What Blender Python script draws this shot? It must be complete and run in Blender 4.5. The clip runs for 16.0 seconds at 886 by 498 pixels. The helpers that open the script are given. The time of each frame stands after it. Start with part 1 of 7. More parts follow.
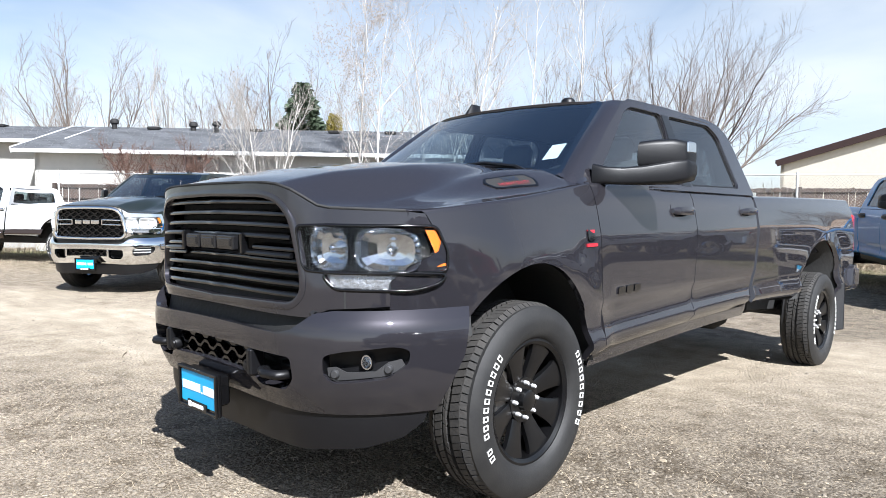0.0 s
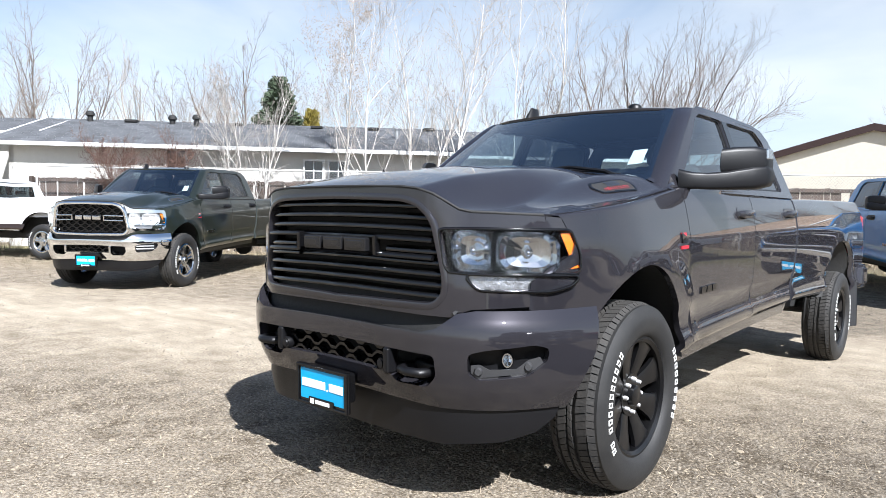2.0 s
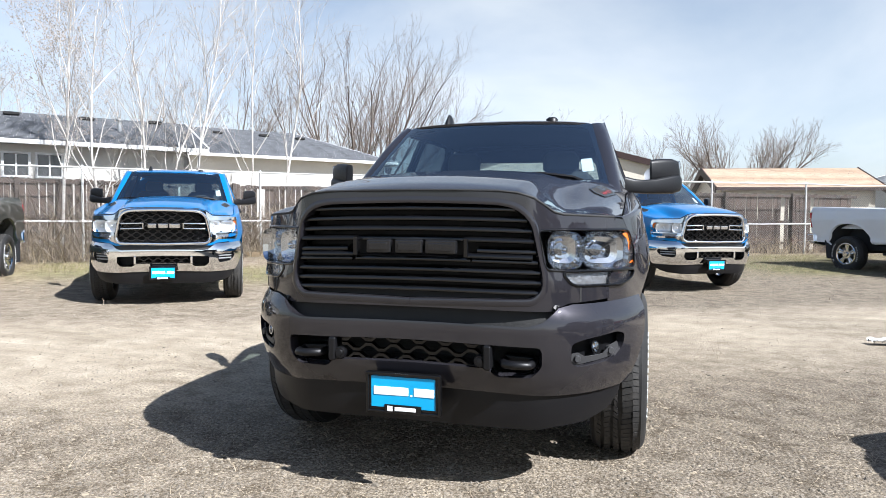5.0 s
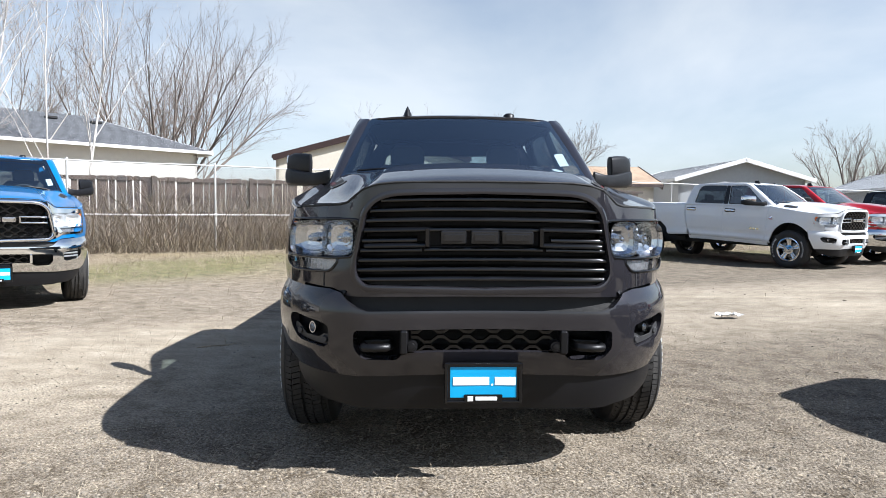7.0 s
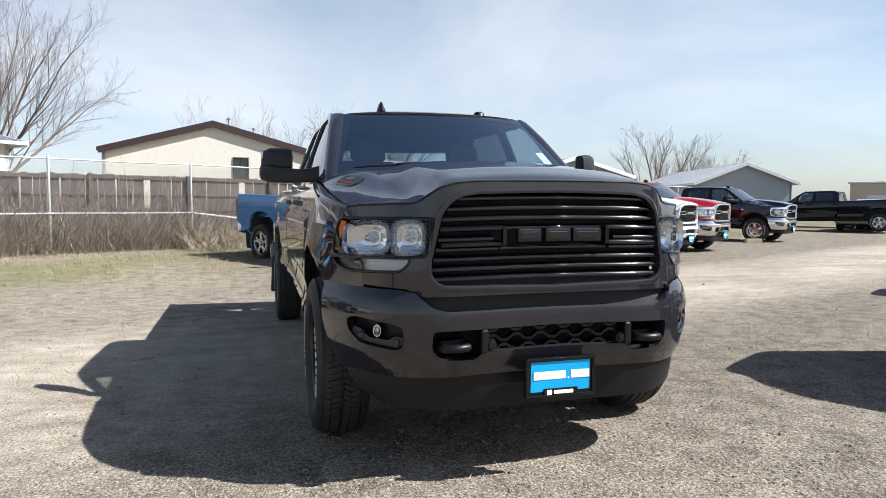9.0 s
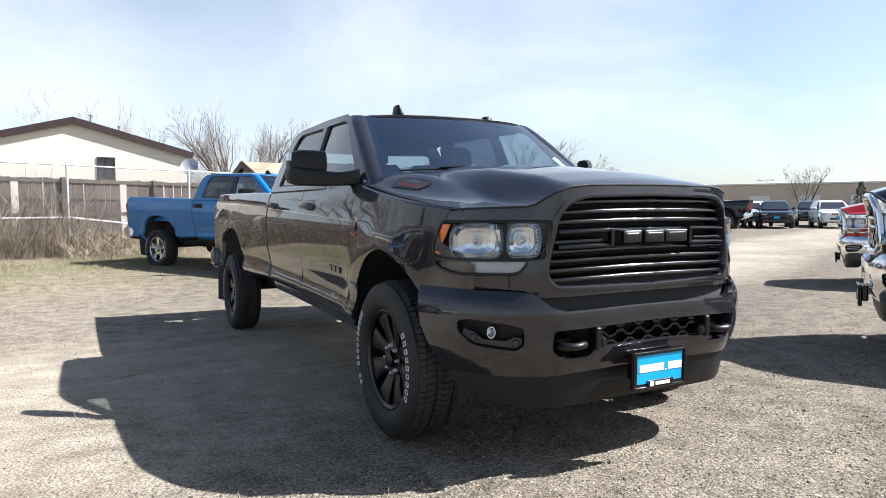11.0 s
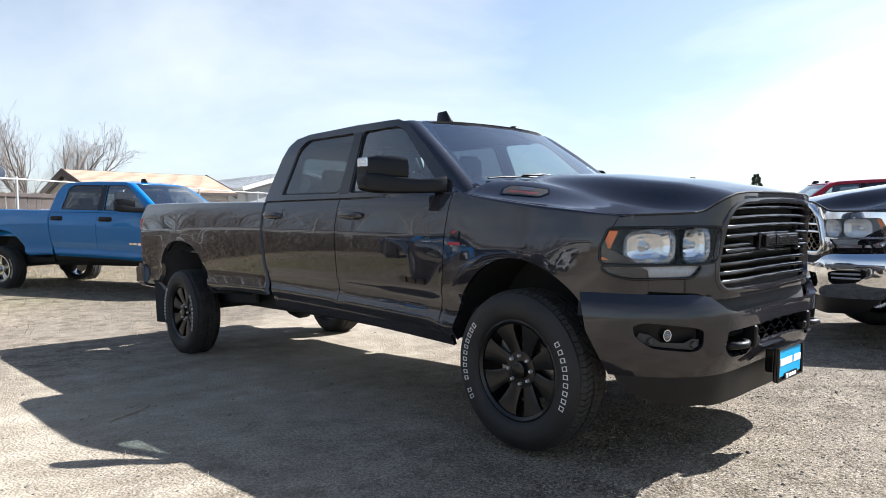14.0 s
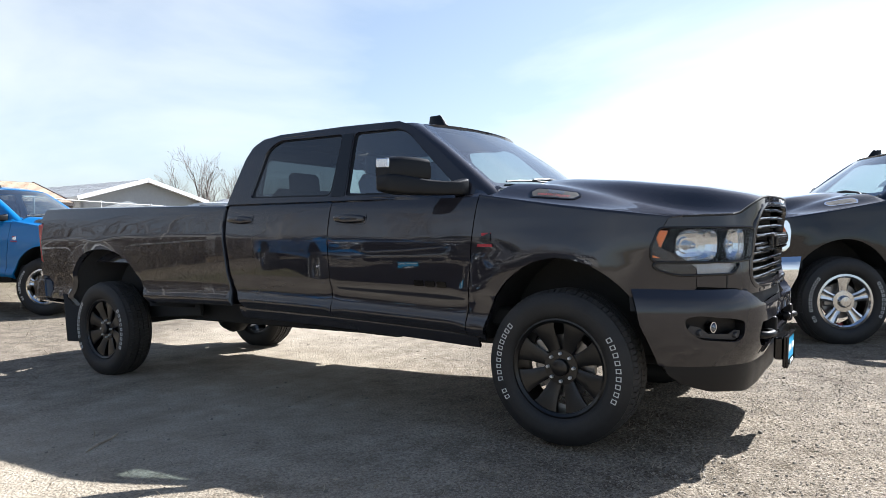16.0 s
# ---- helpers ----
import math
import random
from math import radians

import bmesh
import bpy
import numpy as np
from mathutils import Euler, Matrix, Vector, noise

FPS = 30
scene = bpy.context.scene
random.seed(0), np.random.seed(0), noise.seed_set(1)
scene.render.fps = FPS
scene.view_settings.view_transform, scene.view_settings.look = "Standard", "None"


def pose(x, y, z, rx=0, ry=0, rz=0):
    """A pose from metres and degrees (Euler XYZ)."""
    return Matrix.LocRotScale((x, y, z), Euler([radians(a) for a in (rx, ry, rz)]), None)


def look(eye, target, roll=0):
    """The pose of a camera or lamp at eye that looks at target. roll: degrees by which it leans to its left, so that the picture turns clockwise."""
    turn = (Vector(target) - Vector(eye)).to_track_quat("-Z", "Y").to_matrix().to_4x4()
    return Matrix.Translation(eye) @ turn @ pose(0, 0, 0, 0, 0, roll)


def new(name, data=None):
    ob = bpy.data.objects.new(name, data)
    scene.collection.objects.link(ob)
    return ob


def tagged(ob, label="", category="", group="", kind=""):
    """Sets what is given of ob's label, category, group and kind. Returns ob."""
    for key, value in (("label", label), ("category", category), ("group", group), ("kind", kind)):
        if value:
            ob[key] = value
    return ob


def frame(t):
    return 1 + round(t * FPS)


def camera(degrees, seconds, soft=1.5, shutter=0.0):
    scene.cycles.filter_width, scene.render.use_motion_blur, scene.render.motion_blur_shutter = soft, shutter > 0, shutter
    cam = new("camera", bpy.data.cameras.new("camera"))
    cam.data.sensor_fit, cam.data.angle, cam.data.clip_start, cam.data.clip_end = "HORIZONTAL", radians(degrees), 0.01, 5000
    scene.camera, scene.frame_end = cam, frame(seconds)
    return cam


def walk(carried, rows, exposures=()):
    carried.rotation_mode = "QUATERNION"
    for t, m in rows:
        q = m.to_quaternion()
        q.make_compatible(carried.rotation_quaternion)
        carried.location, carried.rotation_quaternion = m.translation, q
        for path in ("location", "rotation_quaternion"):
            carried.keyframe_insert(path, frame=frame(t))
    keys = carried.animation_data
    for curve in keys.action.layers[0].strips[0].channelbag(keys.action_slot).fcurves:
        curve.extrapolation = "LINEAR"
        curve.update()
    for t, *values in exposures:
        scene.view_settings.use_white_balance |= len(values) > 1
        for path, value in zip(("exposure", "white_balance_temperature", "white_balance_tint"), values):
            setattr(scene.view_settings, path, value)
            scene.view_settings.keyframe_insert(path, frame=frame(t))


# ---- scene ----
cam = camera(66.7, 16.0, soft=0.7)
PATH = [
    (0, (2.597, -2.265, 1.220), (1.219, -0.818, 1.132), 0.66),
    (0.5, (2.535, -2.338, 1.223), (1.155, -0.893, 1.135), 0.70),
    (1, (2.424, -2.455, 1.231), (1.051, -1.004, 1.138), 0.85),
    (1.5, (2.316, -2.601, 1.245), (0.972, -1.124, 1.144), 0.96),
    (2, (2.188, -2.772, 1.241), (0.888, -1.255, 1.142), 1.02),
    (2.5, (2.021, -2.933, 1.247), (0.801, -1.351, 1.151), 1.07),
    (3, (1.809, -3.082, 1.237), (0.692, -1.425, 1.142), 0.98),
    (3.5, (1.573, -3.224, 1.241), (0.610, -1.474, 1.146), 0.85),
    (4, (1.340, -3.374, 1.229), (0.515, -1.555, 1.134), 0.75),
    (4.5, (1.103, -3.501, 1.235), (0.421, -1.624, 1.145), 0.48),
    (4.7, (1.019, -3.542, 1.238), (0.397, -1.644, 1.149), 0.43),
    (6.8, (-0.164, -3.758, 1.229), (-0.142, -1.761, 1.122), 0.42),
    (7, (-0.269, -3.761, 1.223), (-0.204, -1.765, 1.116), 0.37),
    (7.5, (-0.542, -3.740, 1.231), (-0.336, -1.754, 1.117), 0.23),
    (8, (-0.798, -3.713, 1.249), (-0.445, -1.748, 1.129), 0.08),
    (8.5, (-1.060, -3.678, 1.240), (-0.598, -1.736, 1.119), -0.04),
    (8.7, (-1.152, -3.642, 1.234), (-0.652, -1.709, 1.114), -0.04),
    (10.8, (-2.216, -3.272, 1.247), (-1.315, -1.490, 1.127), -0.48),
    (11, (-2.311, -3.226, 1.245), (-1.382, -1.459, 1.130), -0.41),
    (11.5, (-2.535, -3.070, 1.239), (-1.534, -1.342, 1.129), -0.50),
    (12, (-2.747, -2.908, 1.242), (-1.661, -1.232, 1.136), -0.57),
    (12.5, (-2.955, -2.754, 1.249), (-1.777, -1.141, 1.143), -0.67),
    (13, (-3.168, -2.589, 1.244), (-1.926, -1.025, 1.145), -0.74),
    (13.5, (-3.365, -2.423, 1.252), (-2.061, -0.910, 1.160), -0.79),
    (14, (-3.554, -2.237, 1.241), (-2.188, -0.778, 1.155), -0.82),
    (14.5, (-3.744, -2.045, 1.233), (-2.298, -0.665, 1.155), -0.76),
    (15, (-3.917, -1.860, 1.220), (-2.416, -0.540, 1.148), -0.83),
    (15.5, (-4.080, -1.649, 1.220), (-2.493, -0.433, 1.160), -0.85),
    (16, (-4.212, -1.424, 1.191), (-2.542, -0.325, 1.139), -0.78),
]
walk(cam, [(t, look(eye, target, roll)) for t, eye, target, roll in PATH], [(0.0, 1.42, 6000, 10), (4.0, 1.38, 6000, 10), (8.5, 1.2, 6000, 10), (11.0, 1.46, 6000, 10), (16.0, 1.46, 6000, 10)])

# ---- world, sun, exposure ----
SUN_TO = Vector((0.96, -0.40, 1.0)).normalized()
world = bpy.data.worlds.new("world")
scene.world = world
world.use_nodes = True
wn, wl = world.node_tree.nodes, world.node_tree.links
wn.clear()
w_out = wn.new("ShaderNodeOutputWorld")
w_bg = wn.new("ShaderNodeBackground")
w_sky = wn.new("ShaderNodeTexSky")
w_sky.sky_type = "NISHITA"
w_sky.sun_disc = False
w_sky.sun_elevation = math.asin(SUN_TO.z)
w_sky.sun_rotation = math.atan2(SUN_TO.x, SUN_TO.y)
w_sky.air_density, w_sky.dust_density, w_sky.ozone_density = 1.15, 1.0, 2.6
w_tc = wn.new("ShaderNodeTexCoord")
w_map = wn.new("ShaderNodeMapping")
w_map.inputs["Scale"].default_value = (1.0, 1.0, 2.6)
w_no = wn.new("ShaderNodeTexNoise")
w_no.inputs["Scale"].default_value = 1.7
w_no.inputs["Detail"].default_value = 8.0
w_no.inputs["Roughness"].default_value = 0.52
w_no.inputs["Distortion"].default_value = 0.4
w_ra = wn.new("ShaderNodeMapRange")
w_ra.inputs[1].default_value, w_ra.inputs[2].default_value = 0.40, 0.70
w_ra.inputs[3].default_value, w_ra.inputs[4].default_value = 0.26, 0.86
w_mix = wn.new("ShaderNodeMix")
w_mix.data_type = "RGBA"
w_cl = wn.new("ShaderNodeMix")
w_cl.data_type, w_cl.blend_type = "RGBA", "ADD"
w_cl.inputs[0].default_value = 1.0
w_cl.inputs[7].default_value = (3.5, 3.8, 4.0, 1)
w_gr = wn.new("ShaderNodeRGBToBW")
wl.new(w_tc.outputs["Generated"], w_map.inputs["Vector"])
wl.new(w_map.outputs[0], w_no.inputs["Vector"])
wl.new(w_no.outputs["Fac"], w_ra.inputs[0])
w_sep = wn.new("ShaderNodeSeparateXYZ")
w_el = wn.new("ShaderNodeMapRange")
w_el.interpolation_type = "SMOOTHSTEP"
w_el.inputs[1].default_value, w_el.inputs[2].default_value = 0.38, 0.8
w_el.inputs[3].default_value, w_el.inputs[4].default_value = 1.0, 0.0
w_mul = wn.new("ShaderNodeMath")
w_mul.operation = "MULTIPLY"
wl.new(w_tc.outputs["Generated"], w_sep.inputs[0])
wl.new(w_sep.outputs[2], w_el.inputs[0])
wl.new(w_ra.outputs[0], w_mul.inputs[0])
wl.new(w_el.outputs[0], w_mul.inputs[1])
wl.new(w_mul.outputs[0], w_mix.inputs[0])
wl.new(w_sky.outputs[0], w_mix.inputs[6])
wl.new(w_sky.outputs[0], w_gr.inputs[0])
wl.new(w_gr.outputs[0], w_cl.inputs[6])
wl.new(w_cl.outputs[2], w_mix.inputs[7])
wl.new(w_mix.outputs[2], w_bg.inputs[0])
wl.new(w_bg.outputs[0], w_out.inputs[0])
w_bg.inputs[1].default_value = 0.054
sun_data = bpy.data.lights.new("sun", "SUN")
sun_data.energy, sun_data.angle, sun_data.color = 5.0, radians(0.53), (1.0, 0.97, 0.93)
sun_ob = new("sun", sun_data)
sun_ob.matrix_world = look(SUN_TO * 50, (0, 0, 0))


# ---- materials ----
def mat(name, color, rough=0.5, metal=0.0, coat=0.0, var=0.12, vscale=6.0, bump=0.0, bscale=60.0, color2=None, spec=0.5, rvar=0.0, rand=0.0, flake=0.0):
    """Principled material with two scales of colour variation, fine relief and, per object or island, a random tone."""
    m = bpy.data.materials.new(name)
    m.use_nodes = True
    n, l = m.node_tree.nodes, m.node_tree.links
    b = n["Principled BSDF"]
    b.inputs["Roughness"].default_value = rough
    b.inputs["Metallic"].default_value = metal
    b.inputs["Coat Weight"].default_value = coat
    b.inputs["Coat Roughness"].default_value = 0.02
    b.inputs["Coat IOR"].default_value = 1.48
    b.inputs["Specular IOR Level"].default_value = spec
    tc = n.new("ShaderNodeTexCoord")
    c = (*color, 1)
    c2 = (*(color2 or [max(0, v * (1 - var)) for v in color]), 1)
    n1, n2 = n.new("ShaderNodeTexNoise"), n.new("ShaderNodeTexNoise")
    n1.inputs["Scale"].default_value, n1.inputs["Detail"].default_value = vscale, 4
    n2.inputs["Scale"].default_value, n2.inputs["Detail"].default_value = vscale * 9, 3
    l.new(tc.outputs["Object"], n1.inputs["Vector"])
    l.new(tc.outputs["Object"], n2.inputs["Vector"])
    ad = n.new("ShaderNodeMath")
    ad.operation = "MULTIPLY_ADD"
    ad.inputs[1].default_value = 0.45
    l.new(n2.outputs["Fac"], ad.inputs[0])
    l.new(n1.outputs["Fac"], ad.inputs[2])
    ra = n.new("ShaderNodeMapRange")
    ra.inputs[1].default_value, ra.inputs[2].default_value = 0.5, 0.95
    l.new(ad.outputs[0], ra.inputs[0])
    mx = n.new("ShaderNodeMix")
    mx.data_type = "RGBA"
    mx.inputs[6].default_value, mx.inputs[7].default_value = c, c2
    l.new(ra.outputs[0], mx.inputs[0])
    col = mx.outputs[2]
    if rand:
        oi = n.new("ShaderNodeObjectInfo")
        ge = n.new("ShaderNodeNewGeometry")
        sm = n.new("ShaderNodeMath")
        sm.operation = "ADD"
        l.new(oi.outputs["Random"], sm.inputs[0])
        l.new(ge.outputs["Random Per Island"], sm.inputs[1])
        mr = n.new("ShaderNodeMapRange")
        mr.inputs[1].default_value, mr.inputs[2].default_value = 0, 2
        mr.inputs[3].default_value, mr.inputs[4].default_value = 1 - rand, 1 + rand
        l.new(sm.outputs[0], mr.inputs[0])
        hs = n.new("ShaderNodeHueSaturation")
        l.new(mr.outputs[0], hs.inputs["Value"])
        l.new(col, hs.inputs["Color"])
        col = hs.outputs[0]
    l.new(col, b.inputs["Base Color"])
    if rvar:
        rr = n.new("ShaderNodeMapRange")
        rr.inputs[1].default_value, rr.inputs[2].default_value = 0.3, 0.7
        rr.inputs[3].default_value, rr.inputs[4].default_value = max(0, rough - rvar), rough + rvar
        l.new(n1.outputs["Fac"], rr.inputs[0])
        l.new(rr.outputs[0], b.inputs["Roughness"])
    if bump:
        n3 = n.new("ShaderNodeTexNoise")
        n3.inputs["Scale"].default_value, n3.inputs["Detail"].default_value = bscale, 5
        l.new(tc.outputs["Object"], n3.inputs["Vector"])
        bu = n.new("ShaderNodeBump")
        bu.inputs["Strength"].default_value, bu.inputs["Distance"].default_value = bump, 0.02
        l.new(n3.outputs["Fac"], bu.inputs["Height"])
        l.new(bu.outputs[0], b.inputs["Normal"])
    return m


def glass(name, tint, gloss=0.0, dust=0.0, face=0.095, rim=0.85):
    """A pane that lets tinted light through and mirrors at grazing angles."""
    m = bpy.data.materials.new(name)
    m.use_nodes = True
    n, l = m.node_tree.nodes, m.node_tree.links
    n.clear()
    o = n.new("ShaderNodeOutputMaterial")
    mx, tr, gl = n.new("ShaderNodeMixShader"), n.new("ShaderNodeBsdfTransparent"), n.new("ShaderNodeBsdfGlossy")
    lw, fr = n.new("ShaderNodeLayerWeight"), n.new("ShaderNodeMath")
    lw.inputs["Blend"].default_value = 0.5
    pw = n.new("ShaderNodeMath")
    pw.operation, fr.operation = "POWER", "MULTIPLY_ADD"
    pw.inputs[1].default_value = 4.0
    fr.inputs[1].default_value, fr.inputs[2].default_value = rim, face
    l.new(lw.outputs["Facing"], pw.inputs[0])
    l.new(pw.outputs[0], fr.inputs[0])
    tr.inputs[0].default_value = (*tint, 1)
    gl.inputs["Roughness"].default_value = gloss
    l.new(fr.outputs[0], mx.inputs[0])
    l.new(tr.outputs[0], mx.inputs[1])
    l.new(gl.outputs[0], mx.inputs[2])
    if dust:
        df, m2 = n.new("ShaderNodeBsdfDiffuse"), n.new("ShaderNodeMixShader")
        df.inputs[0].default_value = (0.5, 0.55, 0.6, 1)
        m2.inputs[0].default_value = dust
        l.new(mx.outputs[0], m2.inputs[1])
        l.new(df.outputs[0], m2.inputs[2])
        l.new(m2.outputs[0], o.inputs[0])
    else:
        l.new(mx.outputs[0], o.inputs[0])
    return m


def paint(name, color, metal=0.55, rough=0.32):
    return mat(name, color, rough, metal, 1.0, var=0.05, vscale=1.5, rvar=0.012, spec=0.15)


GREY = paint("granite grey paint", (0.0215, 0.0205, 0.0245), 0.25, 0.35)
GREY.node_tree.nodes["Principled BSDF"].inputs["Coat IOR"].default_value = 1.57
GREY.node_tree.nodes["Principled BSDF"].inputs["Specular IOR Level"].default_value = 0.0
GREEN = paint("dark olive paint", (0.018, 0.023, 0.019), 0.4)
BLUE = paint("bright blue paint", (0.008, 0.145, 0.38), 0.1, 0.3)
WHITE = paint("white paint", (0.66, 0.67, 0.68), 0.0, 0.3)
RED = paint("red paint", (0.35, 0.012, 0.018), 0.2, 0.3)
BLACKP = paint("black paint", (0.002, 0.0025, 0.005), 0.0, 0.2)
SILVER = paint("silver paint", (0.35, 0.36, 0.38), 0.5, 0.3)
BROWN = paint("dark brown paint", (0.03, 0.018, 0.013), 0.3, 0.3)
TEAL = paint("teal paint", (0.02, 0.16, 0.19), 0.3, 0.3)
CHROME = mat("chrome", (0.78, 0.79, 0.8), 0.05, 1.0, var=0.04)
LUGSTEEL = mat("bright zinc steel", (0.7, 0.7, 0.7), 0.4, 0.5)
ALLOY = mat("polished alloy", (0.62, 0.63, 0.64), 0.16, 1.0, var=0.06, rvar=0.05)
DARKALLOY = mat("gloss black alloy", (0.0035, 0.0035, 0.004), 0.32, 0.0, 0.1, rvar=0.05, spec=0.4)
PLASTIC = mat("black plastic", (0.005, 0.005, 0.006), 0.42, bump=0.05, bscale=300, spec=0.3)
DARKTRIM = mat("dark grey plastic", (0.035, 0.035, 0.037), 0.5, bump=0.05, bscale=300)
GLOSSBLACK = mat("gloss black plastic", (0.004, 0.004, 0.0045), 0.1, spec=0.45)
GRILLEBLACK = mat("glossy grille black", (0.004, 0.004, 0.0045), 0.2, 0.0, 0.7, spec=0.25)
GREYTRIM = mat("dark lettering", (0.01, 0.01, 0.011), 0.22)
UNDER = mat("underbody black", (0.011, 0.011, 0.011), 0.75, bump=0.15, bscale=40)
RUBBER = mat("tyre rubber", (0.007, 0.007, 0.0075), 0.66, var=0.3, vscale=9, color2=(0.016, 0.0155, 0.015), bump=0.08, bscale=160)
TREAD = mat("tyre tread", (0.02, 0.0195, 0.019), 0.8, var=0.3, vscale=12, color2=(0.034, 0.031, 0.028), bump=0.15, bscale=90)
WHITERUB = mat("white rubber lettering", (0.62, 0.62, 0.6), 0.6)
WGLASS = glass("windscreen glass", (0.76, 0.87, 0.89), 0.0, 0.0, 0.26)
TGLASS = glass("tinted side glass", (0.60, 0.70, 0.72), 0.0, 0.008, 0.19)
PGLASS = glass("privacy glass", (0.12, 0.14, 0.155), 0.0, 0.006, 0.1)
LENS = glass("clear lamp lens", (0.95, 0.96, 0.97), 0.0, 0.0, 0.025, 0.4)
AMBER = mat("amber lens", (0.8, 0.17, 0.008), 0.3, coat=0.3)
REDLENS = mat("red lens", (0.32, 0.008, 0.012), 0.18, coat=0.7)
REDBADGE = mat("red badge", (0.36, 0.014, 0.026), 0.4)
BULB = mat("lamp reflector", (0.62, 0.64, 0.67), 0.1, 1.0)
LAMPSILVER = mat("bright lamp housing", (0.8, 0.81, 0.82), 0.28, 0.6, bump=0.15, bscale=40)
DIMCHROME = mat("dim lamp reflector", (0.36, 0.36, 0.37), 0.25, 0.7, bump=0.35, bscale=45)
PLATEBLUE = mat("blue dealer plate", (0.01, 0.36, 0.68), 0.4)
PLATEWHITE = mat("white print", (0.82, 0.83, 0.83), 0.5)
PAPER = mat("white paper", (0.8, 0.8, 0.79), 0.8)
SEAT = mat("grey seat cloth", (0.06, 0.06, 0.062), 0.85, bump=0.1, bscale=120)
DASH = mat("dashboard plastic", (0.02, 0.02, 0.021), 0.6, bump=0.06, bscale=200)
BRAKE = mat("brake disc steel", (0.3, 0.29, 0.28), 0.4, 1.0)
STEEL = mat("galvanised steel", (0.42, 0.43, 0.44), 0.45, 0.7, var=0.2, vscale=8)

# ---- mesh tools ----
class MB:
    """Collects verts, faces and per-corner normals for one mesh."""

    def __init__(self):
        self.v, self.f, self.n = [], [], []

    def add(self, verts, faces, normals=None, angle=38):
        o = len(self.v)
        verts = [Vector(p) for p in verts]
        self.v += verts
        self.f += [[i + o for i in q] for q in faces]
        if normals is not None:
            for q in faces:
                self.n += [normals[i] for i in q]
            return self
        fn = []
        for q in faces:
            a = Vector()
            p0 = verts[q[0]]
            for i in range(1, len(q) - 1):
                a += (verts[q[i]] - p0).cross(verts[q[i + 1]] - p0)
            fn.append(a)
        un = [a.normalized() for a in fn]
        near = {}
        for k, q in enumerate(faces):
            for i in q:
                near.setdefault(i, []).append(k)
        lim = math.cos(radians(angle))
        for k, q in enumerate(faces):
            for i in q:
                a = Vector()
                for j in near[i]:
                    if j == k or un[j].dot(un[k]) > lim:
                        a += fn[j]
                self.n.append(a.normalized() if a.length > 1e-12 else un[k])
        return self

    def box(self, cx, cy, cz, sx, sy, sz, r=0.006, m=None, fn=None):
        """A box with rounded edges, turned by m and then bent by fn."""
        sx, sy, sz = sx / 2, sy / 2, sz / 2
        r = min(r, sx * 0.9, sy * 0.9, sz * 0.9)
        vs, ns, idx = [], [], {}
        for a in (-1, 1):
            for b in (-1, 1):
                for c in (-1, 1):
                    for ax in range(3):
                        p = [a * (sx - r), b * (sy - r), c * (sz - r)]
                        p[ax] = (a * sx, b * sy, c * sz)[ax]
                        nn = [0, 0, 0]
                        nn[ax] = (a, b, c)[ax]
                        idx[a, b, c, ax] = len(vs)
                        vs.append(Vector(p))
                        ns.append(Vector(nn))
        fs = []

        def face(ids):
            a = (vs[ids[1]] - vs[ids[0]]).cross(vs[ids[2]] - vs[ids[0]])
            mid = sum((vs[i] for i in ids), Vector()) / len(ids)
            fs.append(ids if a.dot(mid) > 0 else ids[::-1])
        pm = (-1, 1)
        for a in pm:
            face([idx[a, -1, -1, 0], idx[a, 1, -1, 0], idx[a, 1, 1, 0], idx[a, -1, 1, 0]])
            face([idx[-1, a, -1, 1], idx[1, a, -1, 1], idx[1, a, 1, 1], idx[-1, a, 1, 1]])
            face([idx[-1, -1, a, 2], idx[1, -1, a, 2], idx[1, 1, a, 2], idx[-1, 1, a, 2]])
            for b in pm:
                face([idx[a, b, -1, 0], idx[a, b, 1, 0], idx[a, b, 1, 1], idx[a, b, -1, 1]])
                face([idx[a, -1, b, 0], idx[a, 1, b, 0], idx[a, 1, b, 2], idx[a, -1, b, 2]])
                face([idx[-1, a, b, 1], idx[1, a, b, 1], idx[1, a, b, 2], idx[-1, a, b, 2]])
                for c in pm:
                    face([idx[a, b, c, 0], idx[a, b, c, 1], idx[a, b, c, 2]])
        mm = Matrix.Translation((cx, cy, cz)) @ (m or Matrix())
        out = [mm @ p for p in vs]
        rot = mm.to_3x3()
        ns = [(rot @ q).normalized() for q in ns]
        if fn:
            return self.add([fn(p) for p in out], fs, None, 60)
        return self.add(out, fs, ns)

    def loft(self, rings, closed=True, caps=True, angle=38):
        """Skin over rings of equal count."""
        k = len(rings[0])
        vs = [p for r in rings for p in r]
        fs = []
        for i in range(len(rings) - 1):
            for j in range(k if closed else k - 1):
                a, b = i * k + j, i * k + (j + 1) % k
                fs.append([a, b, b + k, a + k])
        if caps and closed:
            fs.append(list(range(k))[::-1])
            fs.append([(len(rings) - 1) * k + j for j in range(k)])
        return self.add(vs, fs, None, angle)

    def spin(self, prof, n, m=None, angle=38, closed=False):
        """Revolves (radius, height) pairs round the local x axis."""
        m = m or Matrix()
        vs = []
        for i in range(n):
            a = 2 * math.pi * i / n
            vs += [m @ Vector((h, r * math.cos(a), r * math.sin(a))) for r, h in prof]
        k = len(prof)
        fs = []
        for i in range(n):
            for j in range(k if closed else k - 1):
                a, b = i * k + j, i * k + (j + 1) % k
                c, d = ((i + 1) % n) * k + (j + 1) % k, ((i + 1) % n) * k + j
                fs.append([a, b, c, d])
        return self.add(vs, fs, None, angle)

